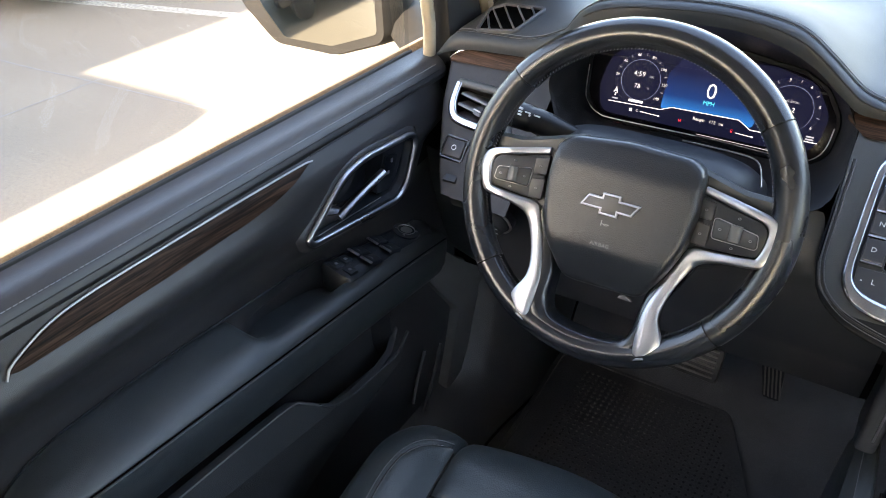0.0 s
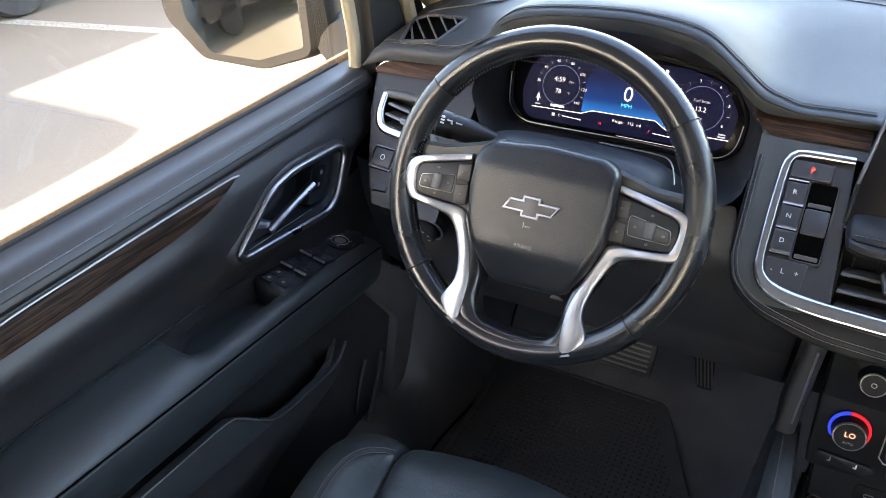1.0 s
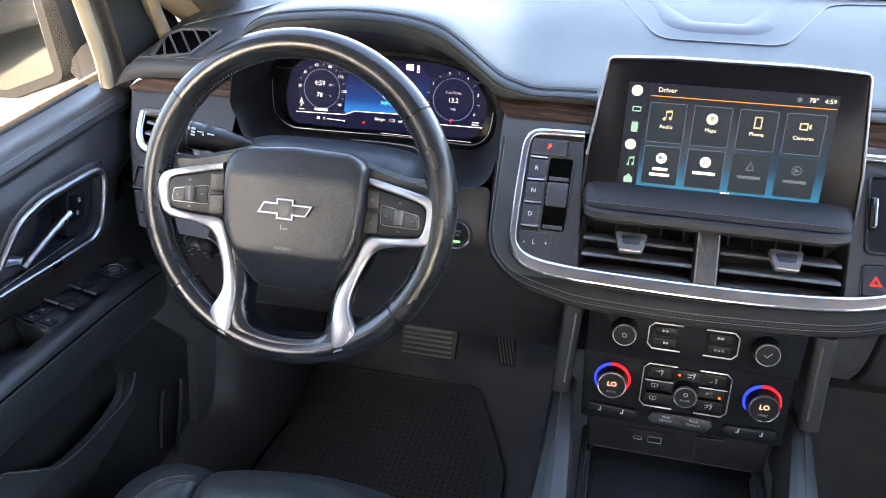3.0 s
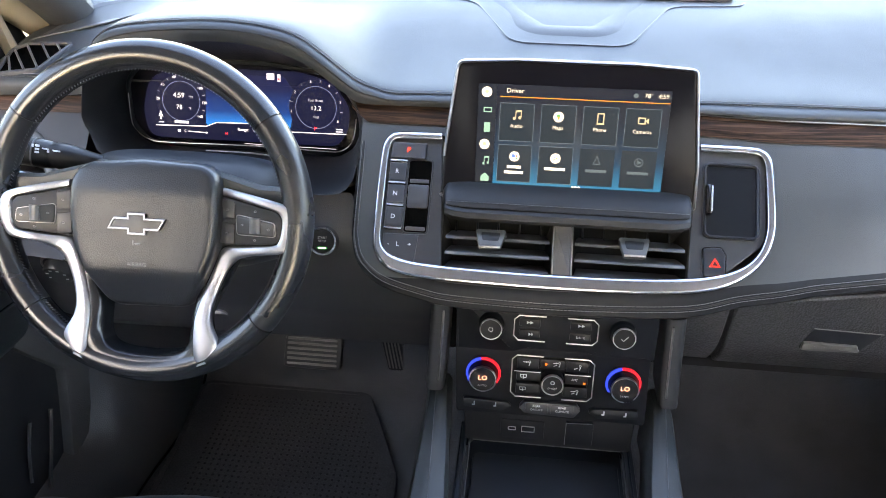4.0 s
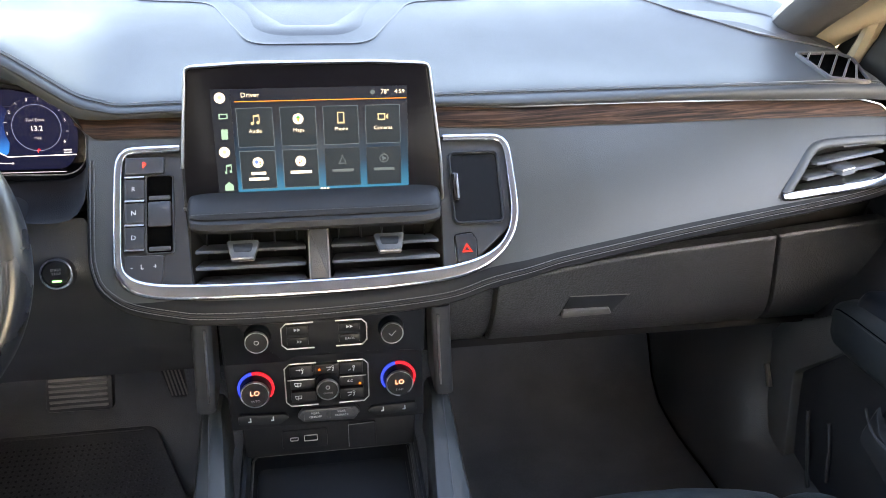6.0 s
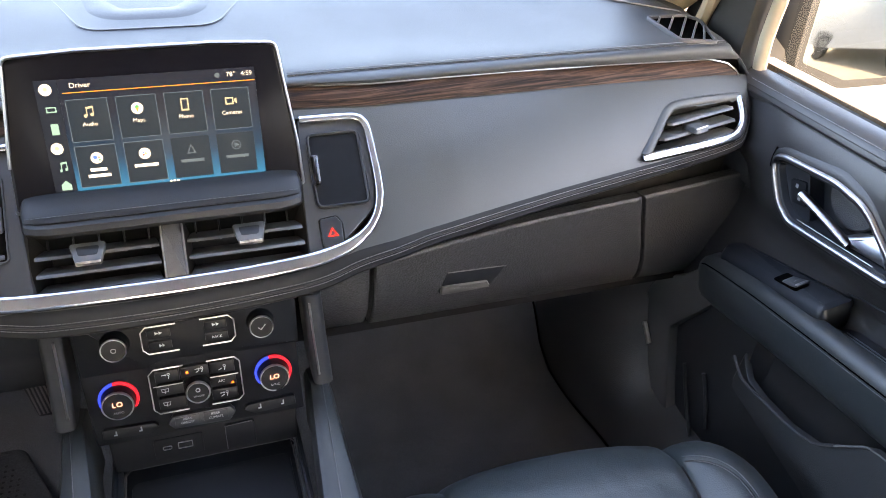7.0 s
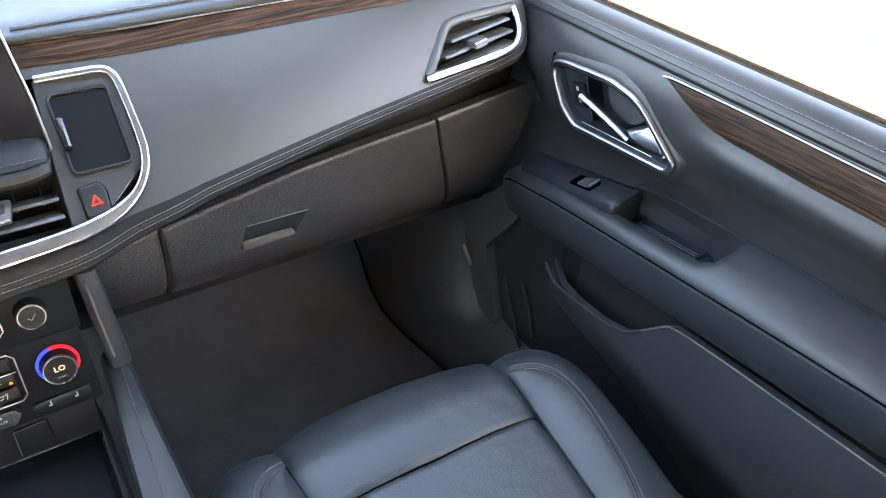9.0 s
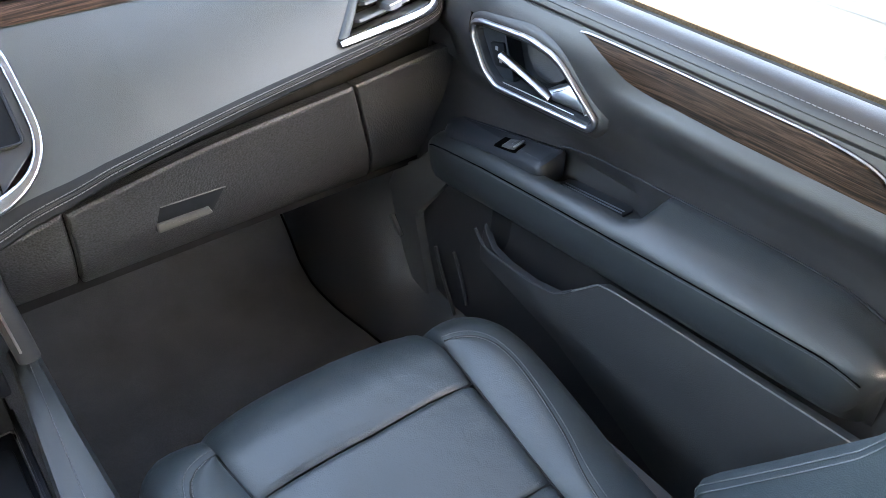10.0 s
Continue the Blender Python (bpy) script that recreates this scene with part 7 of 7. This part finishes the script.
    for y in (.639, .473):
        part("seam_groove", tube([P(x, y + seam_bow(x, y), top_z(y) - .005) for x in line(-half(y), half(y), 24)], .0014, n=5), DEEP, seat)

    # backrest, leaning back
    def back(u, t):
        """u across from -1 to 1, t up from 0 to 1."""
        y0, z0 = .262 - .22 * t, .90 + .64 * t
        x = u * (.235 - .03 * t)
        b = max(0, (abs(u) - .62) / .38)
        bol = .10 * (1 - .3 * t) * (.12 + 1.02 * math.sin(min(1, t / .13) * math.pi / 2) - .50 * min(1, max(0, (t - .10) / .32))) * math.sin(min(1, b * 1.25) * math.pi / 1.6)
        roll_ = max(0, (abs(u) - .90) / .10) ** 2 * .11
        return P(x + math.copysign(.045 * min(1, b), u), y0 + bol - roll_ - .012 * math.cos(u * 1.5), z0 + .02 * bol)
    part("backrest", grid(back, line(-1, 1, 45), line(0, .3, 24) + line(.33, 1, 16)), SEAT_LEATHER, seat, "leather backrest with side bolsters")
    part("back_shell", grid(lambda u, t: P(u * (.27 - .03 * t), .06 - .22 * t, .90 + .65 * t), line(-1, 1, 9), line(0, 1, 8)), PLASTIC, seat, "black back shell")
    for s in (-1, 1):
        for u in (.80, .825):
            part("seam_thread", stitches([back(s * u, t) + Vector((0, .0012, .0006)) for t in line(.02, .3, 22) + line(.33, .98, 16)], .0058, .0043, .0007), DARKSTITCH, seat, "grey double seam")
    return seat


car_seat(-.455, "black leather driver seat with stitched bolsters")
car_seat(.455, "black leather passenger seat with creased cushion", .018)

# ---- floor mat and sills ----
KICK = mat("kick_trim", (.058, .0575, .058), .42, bump=.35, bump_scale=500, voronoi=True)
fm = thing("floor_mat", (-.47, 1.1, .61), "black ribbed floor mat in the driver footwell", "floor mat")
mo = fillet([(-.695, .72), (-.70, 1.10), (-.715, 1.31), (-.345, 1.31), (-.25, 1.09), (-.235, .72)], .03, 4)
fl = lambda x, y: .606
part("mat", plate(mo, .0, .010, lambda u, v, w: Vector((u, v, fl(u, v) + w)), .004), mat("mat_rubber", (.058, .060, .064), .75, grain=.4, grain_scale=300, bump=.5, bump_scale=260, blotch=.35), fm, "worn black rubber mat")
dots = []
for i in range(32):
    for j in range(38):
        x, y = -.66 + i * .0126, .84 + j * .0126
        if inside(inset(mo, .03), x, y) and x > -.64:
            dots.append(lathe([(.0027, .0), (.0023, .0006), (.0004, .0007)], lambda a, b, c, x=x, y=y: Vector((x + a, y + b, fl(x, y) + .0102 + c)), 6))
tagged(part("nub_field", merge(*dots), mat("dark_pores", (.014, .014, .014), .8), fm, "small dark perforations"), kind="stuff")
part("binding", stitches([Vector((p[0], p[1], fl(p[0], p[1]) + .0108)) for p in inset(mo, .012)[4:16]], .010, .007, .0012), PLASTIC, fm, "stitched binding")
FOOT_X = ([-.3, .6, 1.01, 1.06, 1.11, 1.16, 1.21, 1.26, 1.32, 1.39, 1.7], [.732, .732, .7275, .7235, .716, .7095, .7075, .7085, .716, .7285, .745])
SILL = [(0, 0), (.003, .010), (.009, .024), (.022, .050), (.040, .080), (.060, .103), (.085, .118), (.112, .126)]
COVE = [(0, 0), (.003, .010), (.010, .040), (.024, .090), (.046, .165), (.078, .270), (.108, .390), (.128, .560)]
for s, nm in ((-1, "left"), (1, "right")):
    rg = []
    for y in [-.3, .3, .6, .9, 1.0, 1.04, 1.07, 1.10, 1.13, 1.16, 1.19, 1.22, 1.26, 1.30, 1.35, 1.40, 1.46, 1.54, 1.62, 1.70]:
        e, zf = interp(y, *FOOT_X), interp(y, fy, fz)
        t = min(1, max(0, (y - 1.03) / .16))
        t = t * t * (3 - 2 * t)
        sink = max(0, 1 - (zf - .60) / .70)
        rg.append([Vector((s * min(.868, e + a0 + (a1 - a0) * t), y, zf + (b0 + (b1 - b0) * t) * sink)) for (a0, b0), (a1, b1) in zip(SILL, COVE)])
    tagged(part("kick_panel_" + nm, loft(rg, closed=False, caps=False), KICK), "moulded dark sill trim and footwell kick panel", "kick panel", kind="structure")
    # Black tube paints the shadow line where carpet meets kick panel.
    tagged(part("carpet_gap_shade_" + nm, tube([Vector((s * (interp(y, *FOOT_X) - .004), y, interp(y, fy, fz) + .003)) for y in line(.5, 1.42, 40)], .0026, .0024, 6), GAP_SHADE), "black tube for the shadow line between the carpet and the kick panel", "trim", kind="structure")

# ---- what the instrument cluster shows ----
NAVY = glow("cluster_navy", (.005, .007, .032), .34)


def rising_blue():
    """Blue that is brightest at the horizon line and fades upwards."""
    m = bpy.data.materials.new("cluster_blue")
    m.use_nodes = True
    nt = m.node_tree
    b_ = nt.nodes["Principled BSDF"]
    tc = nt.nodes.new("ShaderNodeTexCoord")
    sp_ = nt.nodes.new("ShaderNodeSeparateXYZ")
    nt.links.new(tc.outputs["Object"], sp_.inputs[0])
    mr = nt.nodes.new("ShaderNodeMapRange")
    mr.inputs["From Min"].default_value, mr.inputs["From Max"].default_value = 1.305, 1.355
    nt.links.new(sp_.outputs["Z"], mr.inputs["Value"])
    ra = nt.nodes.new("ShaderNodeValToRGB")
    e = ra.color_ramp.elements
    e[0].color, e[1].color = (.010, .16, .55, 1), (.006, .009, .045, 1)
    mid_ = e.new(.35)
    mid_.color = (.006, .035, .17, 1)
    nt.links.new(mr.outputs[0], ra.inputs[0])
    nt.links.new(ra.outputs[0], b_.inputs["Emission Color"])
    b_.inputs["Emission Strength"].default_value = .5 * LIT
    b_.inputs["Base Color"].default_value = (.01, .01, .012, 1)
    b_.inputs["Specular IOR Level"].default_value = .05
    return m


BLUE = rising_blue()
DIAL = glow("cluster_dial", (.005, .007, .034), .36)
CW = glow("cluster_white", (.85, .85, .92), .62)
CG = glow("cluster_grey", (.45, .47, .58), .5)
DIAL_RING = glow("cluster_ring", (.16, .20, .36), .6)
CYAN = glow("cluster_cyan", (.05, .65, .85), .8)
CRED = glow("cluster_red", (1.0, .04, .06), .9)
area = fillet([(-.165, -.050), (.118, -.051), (.133, -.030), (.137, .002), (.112, .040), (.06, .052), (-.09, .052), (-.160, .040), (-.172, -.010)], [.03, .02, .03, .03, .03, .04, .04, .04, .04], 6)
part("lit_area", plate(area, -.0002, .0006, fc, .0002), NAVY, cluster, "dark blue lit area")
part("lit_band", plate(fillet([(-.078, -.0315), (-.062, -.0250), (.030, -.0235), (.048, -.0335), (.058, .02), (.040, .044), (-.060, .044), (-.076, .02)], .006, 4), .0004, .0009, fc, .0002), BLUE, cluster, "bright blue band")
part("horizon_line", tube([fc(u, v, .0012) for u, v in ((-.1537, -.0327), (-.0770, -.0312), (-.0614, -.0250), (.030, -.0235), (.047, -.0335), (.131, -.0330))], .0007, n=5), CW, cluster)
part("horizon_line", tube([fc(u, v, .0012) for u, v in ((-.020, -.0535), (.116, -.0550))], .0005, n=5), CG, cluster)


def dial(cu_, cv_, r, nums, a0, a1):
    d = part("dial", lathe([(r, .0010), (r * .99, .0014), (.0004, .0014)], lambda a, b, c: fc(cu_ + a, cv_ + b, c), 32), DIAL, cluster, "round lit dial")
    part("dial_ring", rim([(cu_ + r * .76 * math.cos(a), cv_ + r * .76 * math.sin(a)) for a in line(0, math.tau * 31 / 32, 32)], .0005, .0014, .0018, fc, .0001), DIAL_RING, d)
    n = len(nums)
    for i, t in enumerate(nums):
        a = math.radians(a0 + (a1 - a0) * i / (n - 1))
        letters("number", t, .0058, fc, CW, d, (cu_ + r * .93 * math.cos(a), cv_ + r * .93 * math.sin(a)), .0018)
        if i < n - 1:
            b = math.radians(a0 + (a1 - a0) * (i + .5) / (n - 1))
            part("tick", tube([fc(cu_ + r * q * math.cos(b), cv_ + r * q * math.sin(b), .0018) for q in (.90, 1.0)], .0004, n=4), CG, d)
    return d


d1 = dial(-.1135, .0035, .0375, ("20", "40", "60", "80", "100", "120", "140"), 176, -38)
letters("clock", "4:59", .0100, fc, CW, d1, (-.1165, .0115), .0020)
letters("clock", "PM", .0052, fc, CG, d1, (-.0985, .0095), .0020)
letters("temperature", "78", .0092, fc, CW, d1, (-.1165, -.0055), .0020)
letters("temperature", "°F", .0052, fc, CG, d1, (-.1005, -.0070), .0020)
part("odometer_bar", plate(box2(-.1245, -.1035, -.0285, -.0250), .0014, .0020, fc, .0001), CW, d1)
part("compass_mark", merge(plate([(-.149, -.0205), (-.1455, -.0175), (-.142, -.0205), (-.1455, -.011)], .0014, .0020, fc, .0001), plate(box2(-.1465, -.1445, -.024, -.0195), .0014, .0020, fc, .0001)), CW, d1)
part("compass_mark", plate(box2(-.149, -.141, -.0290, -.0270), .0014, .0020, fc, .0001), CG, d1)
d2 = dial(.0868, .0030, .0395, ("1", "2", "3", "4", "5", "6"), 190, -30)
letters("reading", "Fuel Econ.", .0056, fc, CG, d2, (.0868, .0130), .0020)
letters("reading", "13.2", .0092, fc, CW, d2, (.0868, .0020), .0020)
letters("reading", "mpg", .0050, fc, CG, d2, (.0868, -.0095), .0020)
part("reading_bar", plate(box2(.116, .126, -.0275, -.0255), .0014, .0020, fc, .0001), CG, d2)
part("reading_bar", plate(box2(.116, .126, -.0310, -.0290), .0014, .0020, fc, .0001), CG, d2)
letters("gear", "P", .0078, fc, CRED, cluster, (.0860, -.0270), .0020)
letters("speed", "0", .0300, fc, CW, cluster, (-.0135, .0050), .0018)
letters("speed_unit", "MPH", .0080, fc, CYAN, cluster, (-.0135, -.0105), .0018)
letters("speed_title", "Speed", .0062, fc, CG, cluster, (-.0135, .0300), .0018)
letters("range", "Range:", .0062, fc, CW, cluster, (-.0215, -.0335), .0018)
letters("range", "112", .0062, fc, CW, cluster, (-.0030, -.0338), .0018)
letters("range", "mi", .0062, fc, CW, cluster, (.0090, -.0340), .0018)
for u0, u1, v in ((-.1045, -.0770, -.0395), (.0300, .0520, -.0410)):
    part("gauge_line", tube([fc(u0, v, .0016), fc(u1, v - .001, .0016)], .0006, n=5), CW, cluster)
    part("gauge_dot", lathe([(.0001, .002), (.0013, .002), (.0013, .0012)], lambda a, b, c, u1=u1, v=v: fc(u1 + a, v - .001 + b, c), 10), CW, cluster)
letters("gauge_mark", "C", .0054, fc, CW, cluster, (-.1090, -.0395), .0018)
letters("gauge_mark", "H", .0054, fc, CRED, cluster, (-.0466, -.0405), .0018)
letters("gauge_mark", "E", .0054, fc, CRED, cluster, (.0244, -.0400), .0018)
part("gauge_mark", plate(box2(-.1205, -.1165, -.0415, -.0375), .0008, .0016, fc, .0001), CW, cluster)
part("flag_mark", plate(box2(.0150, .0260, .0395, .0480), .0008, .0016, fc, .0001), CW, cluster)
part("flag_mark", plate(box2(.0310, .0350, .0370, .0470), .0008, .0016, fc, .0001), CW, cluster)
part("flag_mark", plate(box2(.0317, .0343, .0385, .0420), .0014, .0020, fc, .0001), CRED, cluster)
part("belt_lamp", plate([(-.1350, -.0680), (-.1302, -.0680), (-.1308, -.0620), (-.1326, -.0598), (-.1344, -.0620)], .001, .0022, fc, .0002), CRED, cluster, "lit red belt lamp")
